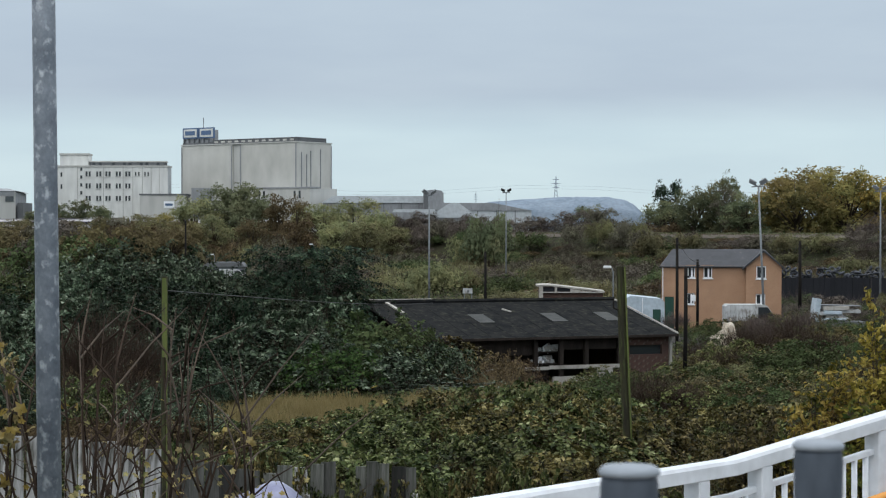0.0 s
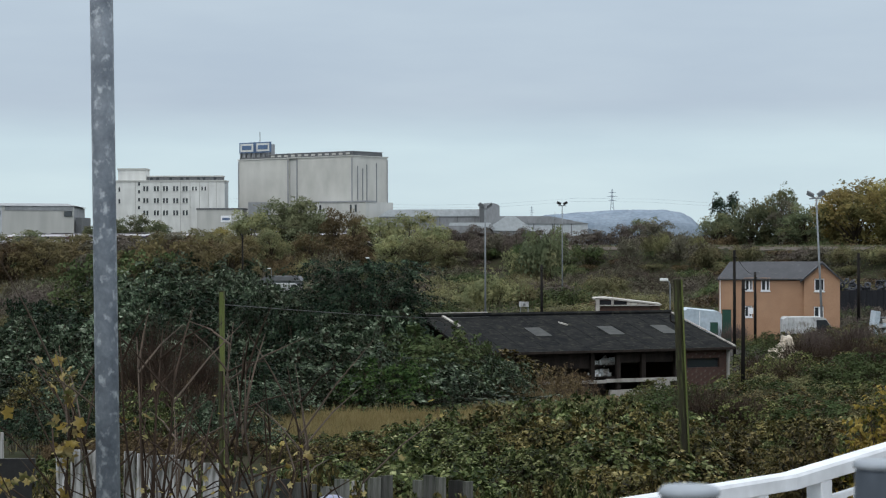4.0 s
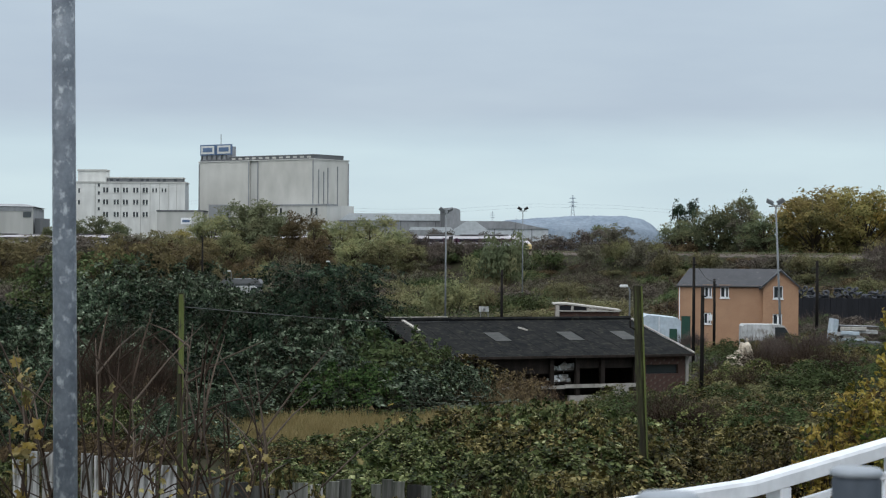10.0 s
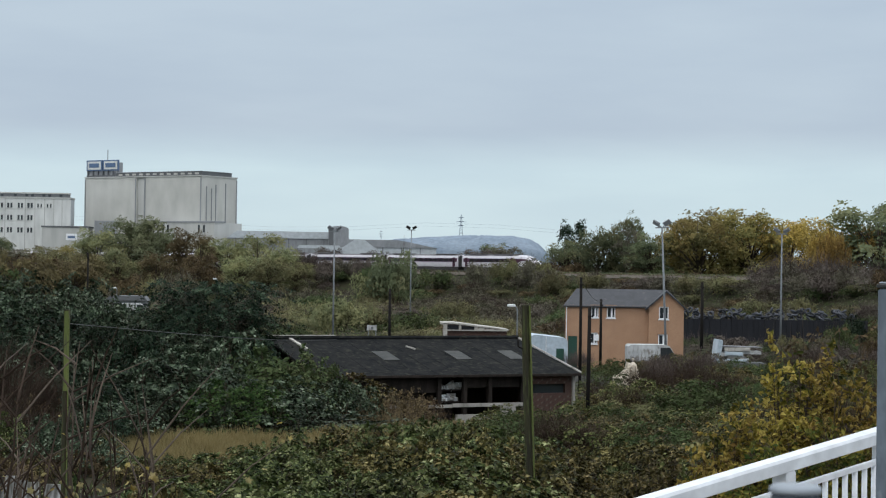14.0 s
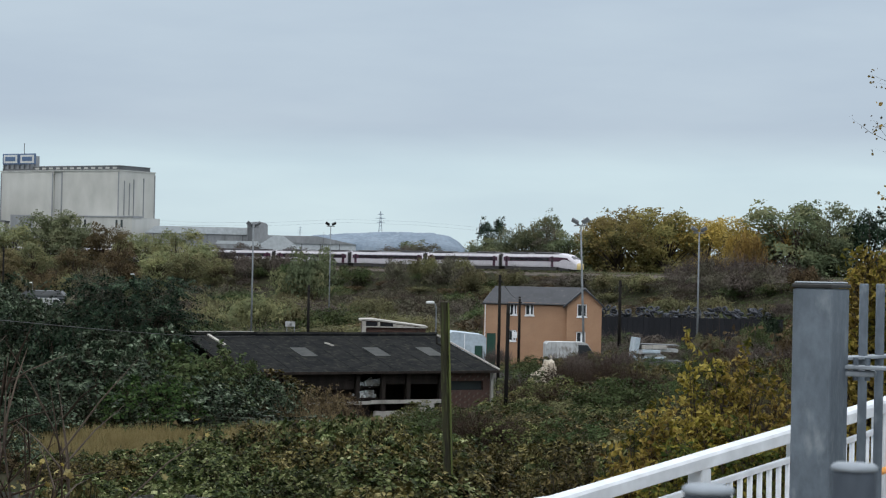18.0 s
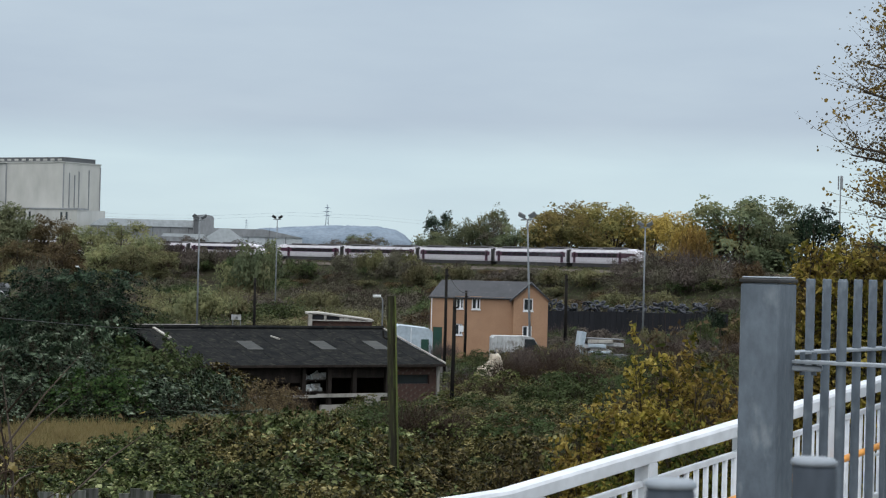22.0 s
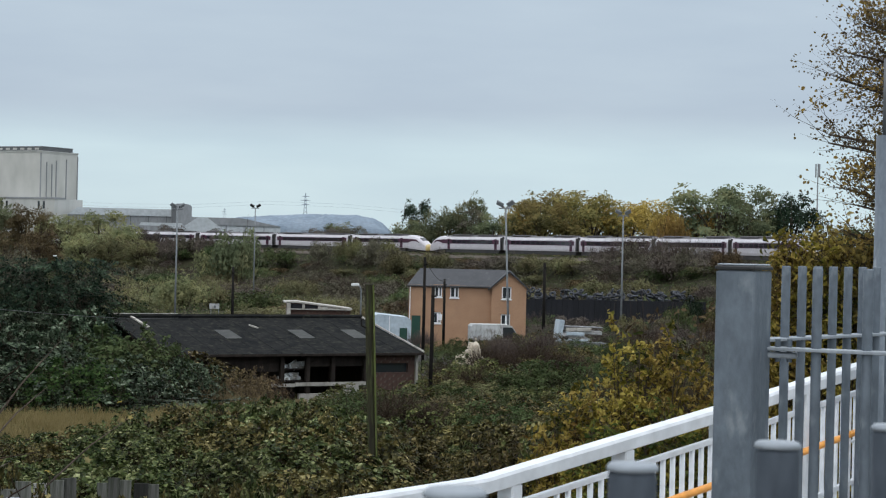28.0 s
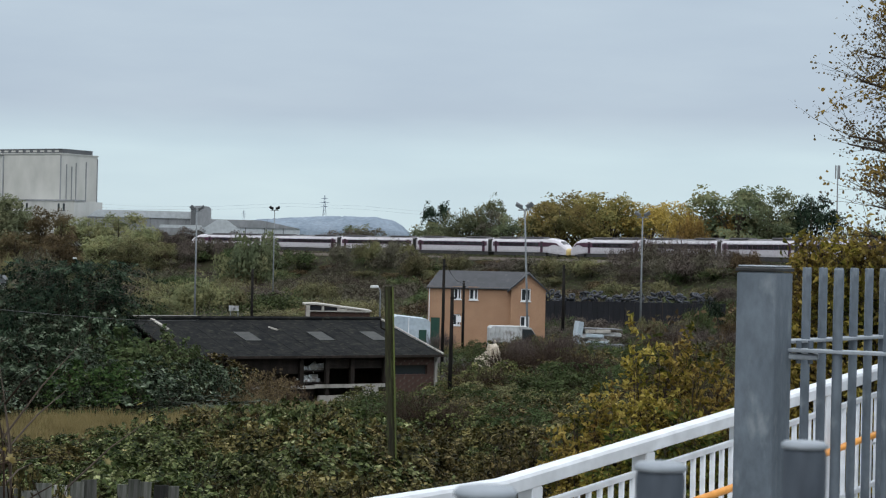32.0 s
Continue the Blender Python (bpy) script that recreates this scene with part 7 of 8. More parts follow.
for i in range(9):
    u = i / 8
    for j in range(9):
        v = j / 8
        zz = 2.12 - 0.28 * (2 * u - 1) ** 2 - 0.42 * abs(2 * v - 1) ** 3 + 0.05 * math.sin(9 * u + 4 * v)
        shape.v.append((-0.62 + 1.24 * u, -0.9 + 1.8 * v, zz - 0.12 if 0 < i < 8 and 0 < j < 8 else 0.9))
for i in range(8):
    for j in range(8):
        a = i * 9 + j
        shape.f.append((a, a + 9, a + 10, a + 1))
part("tarpaulin", shape, M_TARP, t, smooth=True)
shape = Shape()
shape.box(-0.6, 0.6, -0.88, 0.88, 0.5, 0.9)
part("trailer_bed", shape, M_DARKCLAD, t)
for sx in (-0.66, 0.66):
    shape = Shape()
    shape.tube([(sx - 0.07, 0, 0.32), (sx + 0.07, 0, 0.32)], 0.32, 16)
    part("wheel", shape, M_TYRE, t)


# the end of a wire mesh fence at the walkway
t = thing("wire_fence", pose(-2.10, 8.0, 5.9), "rusty diamond mesh wire fence ending at a thin post", "fence")
wire = Shape().tube([(-0.6, 0, 0), (0.6, 0, 1.2)], 0.0016, 4).mesh("wire")
for i in range(14):
    for flip in (1, -1):
        part("wire", wire, M_WIRE, t, at=pose(-0.6, 0.002 * flip, -0.36 + 0.0707 * i) @ Matrix.Diagonal((flip, 1, 1, 1)))
shape = Shape()
shape.tube([(0.012, 0, -0.2), (0.012, 0, 1.1)], 0.012, 8)
part("post", shape, M_WIRE, t)


# ---- near plants ----
def sapling(name, x, y, h, stems, leaves, leaf, ma, label, seed, fan=0.35, sub=5, bare=0.5, tops=None):
    rng = np.random.default_rng(seed)
    z0 = ground_z(x, y)
    t = thing(name, pose(x, y, z0), label, "sapling", "saplings by the fence")
    ends = []
    for i in range(stems):
        lean = rng.normal(size=2) * fan
        hh = h * rng.uniform(0.7, 1.0)
        r = 0.009 + 0.012 * hh / 3
        pts = [np.array([rng.normal() * 0.05, rng.normal() * 0.05, -0.1])]
        for k in range(1, 6):
            q = k / 5
            pts.append(np.array([lean[0] * q ** 1.3 * hh * 0.5 + rng.normal() * 0.03, lean[1] * q ** 1.3 * hh * 0.5 + rng.normal() * 0.03, hh * q]))
        s = Shape()
        s.tube([tuple(p) for p in pts], [r, r * 0.85, r * 0.7, r * 0.55, r * 0.35, r * 0.12], 6)
        stem = part("stem", s, M_STEM if i % 4 == 0 else M_TWIG, t, smooth=True)
        for k in range(sub):
            q = rng.uniform(0.3, 0.95)
            j = min(int(q * 5), 4)
            p = pts[j] + (pts[j + 1] - pts[j]) * (q * 5 - j)
            way = np.array([rng.normal(), rng.normal(), rng.uniform(0.5, 1.5)])
            way = way / np.linalg.norm(way) * rng.uniform(0.35, 0.9)
            s = Shape()
            s.tube([tuple(p), tuple(p + way * 0.5 + np.array([0, 0, 0.03])), tuple(p + way)], [r * 0.4, r * 0.3, r * 0.1], 5)
            part("twig", s, M_STEM if k % 4 == 1 else M_TWIG, stem)
            ends.append((p, p + way))
        ends.append((pts[3], pts[5]))
    if leaves:
        leaves = int(leaves * 2.4)
        idx = rng.integers(0, len(ends), leaves)
        f = rng.random(leaves)
        p = np.array([ends[i][0] + (ends[i][1] - ends[i][0]) * g for i, g in zip(idx, f)]) + rng.normal(size=(leaves, 3)) * 0.06
        if tops:
            p = p[(p[:, 2] > tops[0]) & (p[:, 2] < tops[1])]
        v, fc = shaped_leaves(rng, p, np.tile([0, -0.6, 0.5], (len(p), 1)), leaf * 0.72, MAPLE, 1.0)
        ob = part("foliage", np_mesh("sapling_foliage", v, fc), ma, t)
    return t


sapling("sapling", -2.34, 13, 3.1, 13, 60, 0.07, L_MAPLE, "many-stemmed bare brown sapling", 1, 0.42, 6, tops=(0.9, 1.9))
sapling("sapling", -2.05, 14.5, 3.4, 10, 30, 0.07, L_MAPLE, "bare brown sapling by the fence", 2, 0.3, 6, tops=(0.8, 2.0))
sapling("sapling", -1.78, 13.2, 3.15, 2, 50, 0.08, L_MAPLE, "thin straight sapling with yellow leaves low down", 3, 0.04, 9, tops=(1.2, 2.2))
sapling("sapling", -1.2, 13.5, 2.85, 3, 20, 0.07, L_MAPLE, "thin bare leaning sapling", 4, 0.22, 6, tops=(1.0, 2.0))
sapling("sapling", -1.9, 12.2, 2.2, 4, 70, 0.07, L_MAPLE, "yellow-leaved maple sapling by the fence", 5, 0.35, 6)
sapling("sapling", -1.45, 12.4, 2.1, 3, 50, 0.065, L_MAPLE, "yellow-leaved maple sapling by the fence", 15, 0.35, 6)
sapling("sapling", -2.93, 13, 3.0, 3, 52, 0.135, L_MAPLE, "yellow-leaved maple sapling beside the lamp column", 6, 0.03, 3, tops=(0.9, 3.0))
sapling("sapling", -3.38, 12.6, 2.1, 4, 46, 0.11, L_MAPLE, "yellow-leaved maple sapling by the fence", 7, 0.3, 6)
sapling("sapling", -2.6, 12.8, 2.15, 4, 70, 0.075, L_MAPLE, "low yellow-leaved maple sapling", 8, 0.3, 6)


def shoot_bush(x, y, rx, h, shoots, leaf, ma, label, seed, per=26, fall=0.34):
    """Upright fanning shoots with side twigs and lobed leaves set along them."""
    rng = np.random.default_rng(seed)
    z0 = ground_z(x, y)
    t = thing("autumn_bush", pose(x, y, z0 - 0.05), label, "bush", "yellowing bushes by the ramp")
    az = rng.uniform(0, 6.2832, shoots)
    lean = np.sqrt(rng.random(shoots))
    hh = h * (1 - fall * lean ** 2) * rng.uniform(1.04 - 0.7 * fall, 1.04, shoots)
    tip = np.c_[lean * rx * np.cos(az), lean * rx * np.sin(az), hh]
    foot = np.c_[rng.normal(size=(shoots, 2)) * rx * 0.2, np.zeros(shoots)]

    def at(c, u):
        return foot[c] + (tip - foot)[c] * np.c_[u ** 1.5, u ** 1.5, u]

    cc = np.arange(shoots)
    seg = []
    for a, b in ((0.0, 0.35), (0.35, 0.7), (0.7, 1.0)):
        p0, p1 = at(cc, np.full(shoots, a)), at(cc, np.full(shoots, b))
        seg.append(twigs_of(rng, p0, p1 - p0, np.linalg.norm(p1 - p0, axis=1) * 1.03, 0.016 * (1.1 - 0.8 * a)))
    m = shoots * 42
    c = rng.integers(0, shoots, m)
    u = rng.uniform(0.25, 0.97, m)
    b0 = at(c, u)
    way = unit(np.c_[rng.normal(size=(m, 2)), rng.uniform(0.2, 1.1, m)])
    ln = rng.uniform(0.15, 0.6, m) * (1.45 - u)
    seg.append(twigs_of(rng, b0, way, ln, 0.0045))
    part("stem_frame", np_mesh("autumn_bush_stems", *join(seg)), M_BARK, t)
    k = rng.integers(0, m, shoots * per)
    p = b0[k] + way[k] * (ln[k] * rng.uniform(0.25, 1.1, len(k)))[:, None] + rng.normal(size=(len(k), 3)) * 0.02
    nr = unit(np.array([0, -0.35, 0.8]) + way[k] * 0.5)
    part("foliage", np_mesh("autumn_bush_foliage", *shaped_leaves(rng, p, nr, leaf * 1.15, LANCE, 1.1)), ma, t)
    return t


for bx, by, br, bh, bn, bm, bl, bs in (
        (5.78, 24.6, 0.8, 4.55, 26, L_YELLOW, "tall yellow and green autumn bush beside the ramp", 101), (5.05, 24.9, 0.6, 3.7, 22, L_YELLOW, "yellowing autumn bush beside the ramp", 102),
        (6.3, 24.5, 0.95, 4.35, 28, L_YELLOW, "yellowing autumn bush beside the ramp", 111), (7.0, 24.7, 1.0, 4.0, 26, L_YELLOW, "yellowing autumn bush beside the ramp", 112),
        (5.55, 23.6, 0.9, 3.2, 28, L_YGREEN, "green and yellow bush below the ramp", 105), (6.2, 23.4, 1.0, 3.5, 30, L_YGREEN, "green and yellow bush below the ramp", 109),
        (4.25, 25.6, 0.9, 2.9, 26, L_BRAMBLE_RUST, "rust brown autumn bush beside the ramp", 103), (7.75, 22.6, 0.42, 5.5, 48, L_YELLOW, "tall golden bush behind the gate", 106), (7.4, 22.7, 0.28, 5.45, 44, L_YELLOW, "tall golden bush behind the gate", 113),
        (8.3, 22.9, 0.6, 5.55, 50, L_GOLD, "tall golden brown bush behind the gate", 107), (9.2, 23.4, 0.9, 5.6, 50, L_GOLD, "tall golden brown bush behind the gate", 110)):
    shoot_bush(bx, by, br, bh, int(bn * 1.6), 0.075, bm, bl, bs, 190 if bh < 5 else 170, 0.34 if bh < 5 else 0.13)
for bx, by, br, bh, bm, bl, bs in ((7.3, 27.6, 1.3, 4.7, L_BROWN, "rust brown autumn bush beside the ramp", 104), (3.7, 26.8, 1.0, 2.3, L_BRAMBLE, "low green-brown autumn bush at the foot of the ramp", 108)):
    plant("autumn_bush", cane_meshes("autumn_bush", bs, br, bh, 90, 14, 0.09, 0.007, 0.5, 0.2), bx, by, 1.0, bm, M_BARK, bl, "bush", "yellowing bushes by the ramp", 0.0, 0.05)


def street_tree():
    rng = np.random.default_rng(77)
    x0, y0 = 9.55, 21.5
    z0 = ground_z(x0, y0)
    t = thing("street_tree", pose(x0, y0, z0), "slender half-bare tree with a few yellow leaves", "tree")
    s = Shape()
    s.tube([(0, 0, -0.1), (0.05, 0, 3), (0.0, 0.05, 6), (-0.1, 0, 11)], [0.16, 0.12, 0.085, 0.02], 10)
    part("trunk", s, M_BARK, t, smooth=True)
    tips, starts = [], []

    def reach(z):
        return np.interp(z, [3.4, 5.3, 6.1, 6.5, 7.0, 7.5, 7.9, 8.8, 10], [2.0, 2.2, 2.6, 2.82, 2.55, 2.2, 1.85, 1.45, 1.1])

    for i in range(70):
        z = rng.uniform(4.5, 8.6)
        a = math.pi + rng.normal() * 0.85
        l = rng.uniform(0.62, 1.0) * (reach(z + 0.6) - 0.3)
        d = np.array([math.cos(a), math.sin(a) * 0.8, rng.uniform(0.05, 0.55)])
        p0 = np.array([0.0, 0.03, z])
        p1 = p0 + d * l * 0.5 + np.array([0, 0, -0.05])
        p2 = p0 + d * l + np.array([0, 0, -0.15])
        s = Shape()
        s.tube([tuple(p0), tuple(p1), tuple(p2)], [0.045, 0.028, 0.010], 6)
        limb = part("limb", s, M_BARK, t, smooth=True)
        m = 44
        f = rng.uniform(0.25, 1.0, m)[:, None]
        base = p0 + (p2 - p0) * f
        way = d + rng.normal(size=(m, 3)) * 0.55 + np.array([0, 0, 0.25])
        ln = rng.uniform(0.3, 0.85, m)
        tips.append(base + unit(way) * ln[:, None])
        starts.append(base)
        part("twig_spray", np_mesh("twig_spray", *twigs_of(rng, base, way, ln, 0.0045)), M_BARK, limb)
    e, b = np.concatenate(tips), np.concatenate(starts)
    n = 32000
    k = rng.integers(0, len(e), n)
    p = b[k] + (e[k] - b[k]) * rng.uniform(0.35, 1.05, n)[:, None] + rng.normal(size=(n, 3)) * 0.04
    gold = np.sin(p[:, 2] * 5 + p[:, 0] * 3) * np.cos(p[:, 0] * 4.2 - p[:, 2] * 1.3) > 0.62
    part("foliage", np_mesh("street_tree_foliage", *shaped_leaves(rng, p[~gold], np.tile([0, -0.4, 0.4], ((~gold).sum(), 1)), 0.037, OVAL, 1.2)), L_TAN, t)
    part("foliage", np_mesh("street_tree_gold", *shaped_leaves(rng, p[gold], np.tile([0, -0.4, 0.4], (gold.sum(), 1)), 0.05, OVAL, 1.2)), L_GOLD, t)


street_tree()


def ground_cover(name, label, category, seed, n, where, size, width, ma, up, lift):
    """One sheet of countless blades or low leaves."""
    rng = np.random.default_rng(seed)
    x0, x1, y0, y1 = where
    p = np.c_[rng.uniform(x0, x1, n), rng.uniform(y0, y1, n)]
    p[:, 0] += 0.1 * (p[:, 1] - y0)
    z = np.array([ground_z(a, b) for a, b in p])
    p = np.c_[p, z + lift * rng.uniform(0.2, 1.0, n)]
    v, f = leaves_of(rng, p, np.tile([0, -1.0, up], (n, 1)), size, width, 0.7, True)
    return tagged(part(name, np_mesh(name, v, f), ma), label, category, kind="stuff")


def grass(name, label, seed, n, where, h, ma):
    rng = np.random.default_rng(seed)
    x0, x1, y0, y1 = where
    p = np.c_[rng.normal((x0 + x1) / 2, (x1 - x0) * 0.3, n), rng.uniform(y0, y1, n)]
    z = np.array([ground_z(a, b) for a, b in p])
    clump = 0.6 + 0.5 * np.sin(p[:, 0] * 2.1 + 1.3 * np.sin(p[:, 1] * 1.7)) * np.sin(p[:, 1] * 1.1)
    p = np.c_[p, z - 0.02]
    way = np.c_[rng.normal(size=(n, 2)) * 0.35, np.ones(n)]
    ln = (h * np.maximum(clump, 0.25) * rng.uniform(0.6, 1.3, n))[:, None]
    side = unit(np.cross(way, rng.normal(size=(n, 3)))) * 0.014
    v = np.stack([p - side, p + side, p + unit(way) * ln], 1).reshape(-1, 3)
    f = np.arange(n * 3).reshape(-1, 3)
    return tagged(part(name, np_mesh(name, v, f), ma), label, "grass", kind="stuff")


grass("dry_grass", "long dry straw-coloured grass on the rough field", 201, 42000, (-7.5, 4.5, 46, 63.5), 0.5, L_GRASS)
grass("rusty_weeds", "upright rusty brown dock and weed stems", 202, 1500, (0.2, 3.4, 66, 77), 1.15, L_REDSTEM)
for x, y, sc in ((1.4, 73, 0.42), (2.5, 75, 0.62), (3.2, 76, 0.5), (0.4, 72, 0.4)):
    plant("dock_clump", P_SCRUB[int(y) % 3], x, y, (sc * 0.7, sc * 0.7, sc), L_REDSTEM, M_TWIGRED, "rusty red-brown dock clump before the shed", "weeds", "dock by the shed", x * 70)
grass("pale_weeds", "pale dead weed stems among the scrub", 203, 6000, (3.0, 22, 46, 90), 0.8, L_GRASS)
ground_cover("leaf_litter", "low weeds and leaf litter on the bank", "undergrowth", 204, 26000, (-16, 12, 10, 32), 0.12, 0.6, L_BRAMBLE, 1.0, 0.35)
ground_cover("undergrowth", "low green and brown undergrowth", "undergrowth", 205, 36000, (-20, 26, 62, 112), 0.17, 0.6, L_MIDGREEN, 1.0, 0.45)
ground_cover("undergrowth", "low brown undergrowth", "undergrowth", 206, 9000, (-20, 26, 62, 112), 0.17, 0.6, L_BROWN, 1.0, 0.5)


ground_cover("far_undergrowth", "low weeds over the yard edge and railway bank", "undergrowth", 207, 110000, (-130, 120, 196, 420), 0.22, 0.7, L_GREY, 1.0, 0.6)
ground_cover("far_undergrowth", "low green weeds over the railway bank", "undergrowth", 208, 110000, (-130, 120, 196, 420), 0.22, 0.7, L_MIDGREEN, 1.0, 0.6)
for i in range(74):
    y = rnd.uniform(92, 137)
    x = y * rnd.uniform(0.135, 0.30)
    if (abs(x - 14.95) < 0.6 and abs(y - 120) < 2) or (abs(x - 18.4) < 1.8 and y < 126 and y > 118):
        continue
    k = rnd.random()
    pr, ma = (P_BARE[i % 2], L_PURPLE) if k < 0.12 and x > 19 else (P_BARE[i % 2], L_BROWN) if k < 0.18 else (P_SCRUB[i % 3], (L_MIDGREEN, L_WEED, L_WEED, L_BRAMBLE_RUST, L_WEED)[i % 5])
    plant("yard_bush", pr, x, y, (0.9, 0.9, rnd.uniform(0.5, 0.86)), ma, M_TWIG, "rough scrub growing across the yard", "bush", "scrub in the yard", rnd.uniform(0, 360), 0.1)


# brambles that hang over the board fence
for i in range(16):
    x = -6.6 + 0.62 * i + rnd.uniform(-0.3, 0.3)
    y = 30.1 + 0.10 * x + rnd.uniform(-0.1, 0.35)
    if -6.0 < x < -4.4 :
        continue
    s0 = rnd.uniform(0.45, 0.72)
    zt = float(np.interp(x, [-7.4, -4, -2.3, 1.4], [4.85, 4.65, 4.42, 4.25]))
    plant("bramble_bush", P_BRAMBLE[i % 3], x, y, (s0, s0 * 0.7, (zt - ground_z(x, y) + rnd.uniform(-0.25, 0.3)) / 1.2), L_BRAMBLE if i % 3 else L_BRAMBLE_RUST, M_TWIG, "bramble spilling over the board fence", "bramble", "brambles on the fence", rnd.uniform(0, 360), 0.1)
for i in range(26):
    y = rnd.uniform(150, 182)
    x = y * rnd.uniform(0.185, 0.30)
    plant("wall_scrub", P_FARBARE[i % 2] if i % 3 else P_FAR[i % 3], x, y, (0.75, 0.7, rnd.uniform(0.35, 0.68)), (L_PURPLE, L_GREY, L_MIDGREEN)[i % 3], M_TWIGRED, "low brown scrub before the timber wall", "bush", "scrub before the wall", rnd.uniform(0, 360), 0.1)

for x, y, hh, ma in ((44.6, 170, 4.4, L_MIDGREEN), (46.8, 172, 5.0, L_DARK), (48.8, 170, 4.6, L_BROWN), (43.0, 166, 3.0, L_OLIVE), (50.6, 173, 5.2, L_MIDGREEN), (45.6, 160, 3.2, L_BROWN), (41.2, 172, 3.0, L_OLIVE), (47.6, 165, 4.4, L_WEED), (49.4, 166, 4.8, L_OLIVE), (44.2, 165, 3.4, L_MIDGREEN)):
    plant("wall_scrub", P_FAR[int(x) % 3], x, y, (0.55, 0.5, hh / 3.3), ma, M_TWIG, "tall scrub at the end of the timber wall", "bush", "scrub before the wall", x * 41, 0.1)

# ---- yard clutter ----
t = thing("open_store", pose(6.24, 120, 0), "brick store with a white framed slanting gable strip", "shed")
shape = Shape()
shape.prism([(0, 0), (4.0, 0), (4.0, 4.04), (0.6, 4.44), (0, 4.42)], 0.16, 3.0)
part("body", shape, M_OLDBRICK, t)
shape = Shape()
shape.prism([(2.05, 4.09), (3.3, 4.09), (3.3, 4.11), (2.05, 4.26)], 0.04, 0.155)
part("gable_board", shape, M_OLDWHITE, t)
for x0, x1, z1 in ((0.17, 0.88, 4.36), (1.07, 1.88, 4.3)):
    shape = Shape()
    shape.box(x0, x1, 0.1, 0.15, 4.09, z1)
    # Opaque dark panes stand in for the unlit room behind the glass.
    part("pane", shape, M_DARKWALL, t, "dark opaque pane standing in for the dim interior")
for x0, x1, z0, z1 in ((-0.1, 0.15, 2.2, 4.5), (0.9, 1.05, 4.09, 4.37), (1.9, 2.05, 4.09, 4.25)):
    shape = Shape()
    shape.box(x0, x1, 0, 0.15, z0, z1)
    part("frame_post", shape, M_OLDWHITE, t)
shape = Shape()
shape.prism([(-0.2, 4.52), (0.6, 4.55), (4.1, 4.14), (4.1, 4.06), (0.6, 4.45), (-0.2, 4.42)], 0, 3)
part("roof_edge", shape, M_OLDWHITE, t)
shape = Shape()
shape.box(0.0, 4.0, -0.02, 0.14, 4.02, 4.085)
part("sill_board", shape, M_OLDWHITE, t)

t = thing("street_lamp", pose(10.42, 115, 0), "grey street lamp with a pale lantern", "street lamp", "yard street lamps")
shape = Shape()
shape.tube([(0, 0, 0), (0, 0, 5.5), (-0.1, 0, 5.72), (-0.3, 0, 5.76)], [0.06, 0.045, 0.04, 0.035], 8)
part("post", shape, M_MAST, t, smooth=True)
shape = Shape()
shape.bevel_box(-0.62, -0.12, -0.1, 0.1, 5.70, 5.86, 0.03)
part("lantern", shape, M_LAMPGLASS, t)
for x, y, top in ((-34.2, 280, 4.3), (-41, 280, 4.0), (-18, 260, 6.0), (-66, 290, 3.8)):
    c = copy_thing(t, pose(x, y, top - 5.8 + 0.0))

t = thing("plastic_tunnel", pose(14.2, 145, 0), "white plastic sheeted store beside the house", "shed")
shape = Shape()
shape.prism([(0, 0), (2.9, 0), (2.9, 2.5), (2.65, 2.72), (0.3, 2.95), (0, 2.8)], 0, 4)
part("sheeting", shape, M_TENT, t)
for x in (1.2,):
    shape = Shape()
    shape.tube([(x, -0.03, 0), (x, -0.03, 2.8)], 0.03, 5)
    part("hoop", shape, M_UPVC, t)
shape = Shape()
shape.box(2.0, 2.6, -0.04, -0.01, 0.1, 1.9)
part("door", shape, M_GREEN, t)


def van(x, y, l, h, turn, label):
    t = thing("van", pose(x, y, ground_z(x, y) + 0.06, 0, 0, turn), label, "van", "parked vehicles")
    s = Shape()
    s.prism([(0, 0.35), (l, 0.35), (l, h * 0.5), (l - 0.35, h * 0.55), (l - 1.0, h - 0.1), (l - 1.3, h), (0.15, h), (0, h - 0.15)], 0, 1.9)
    part("body", s, M_VAN, t)
    s = Shape()
    s.prism([(l - 0.42, h * 0.57), (l - 0.98, h - 0.2), (l - 1.7, h - 0.2), (l - 1.7, h * 0.57)], -0.012, 1.912)
    part("window", s, M_PANE, t)
    for xw in (0.8, l - 0.8):
        for yw in (-0.02, 1.7):
            s = Shape()
            s.tube([(xw, yw, 0.33), (xw, yw + 0.22, 0.33)], 0.33, 16)
            w = part("wheel", s, M_TYRE, t)
            s = Shape()
            s.tube([(xw, yw - 0.01, 0.33), (xw, yw + 0.23, 0.33)], 0.17, 10)
            part("hub", s, M_MAST, w)
    for z in (0.5,):
        s = Shape()
        s.box(-0.04, 0.0, 0.1, 1.8, z, z + 0.18)
        part("bumper", s, M_DARKCLAD, t)
    for yl in (0.12, 1.58):
        s = Shape()
        s.box(l, l + 0.02, yl, yl + 0.2, 0.75, 0.95)
        part("headlight", s, M_LAMPGLASS, t)
    return t


van(21.1, 140, 4.1, 2.42, 0, "dirty white panel van parked by the house")
van(-66.5, 288, 4.6, 2.3, 10, "white van far across the yard")
van(-52.0, 292, 4.4, 2.0, 0, "white van far across the yard")
van(-33.5, 276, 4.4, 1.9, 5, "white van beside the low hut")

t = thing("site_hut", pose(-37, 290, 0), "low site hut with a dark flat roof", "hut")
shape = Shape()
shape.box(0, 6, 0, 4, 0, 2.2)
part("wall", shape, M_GREYROOF, t)
shape = Shape()
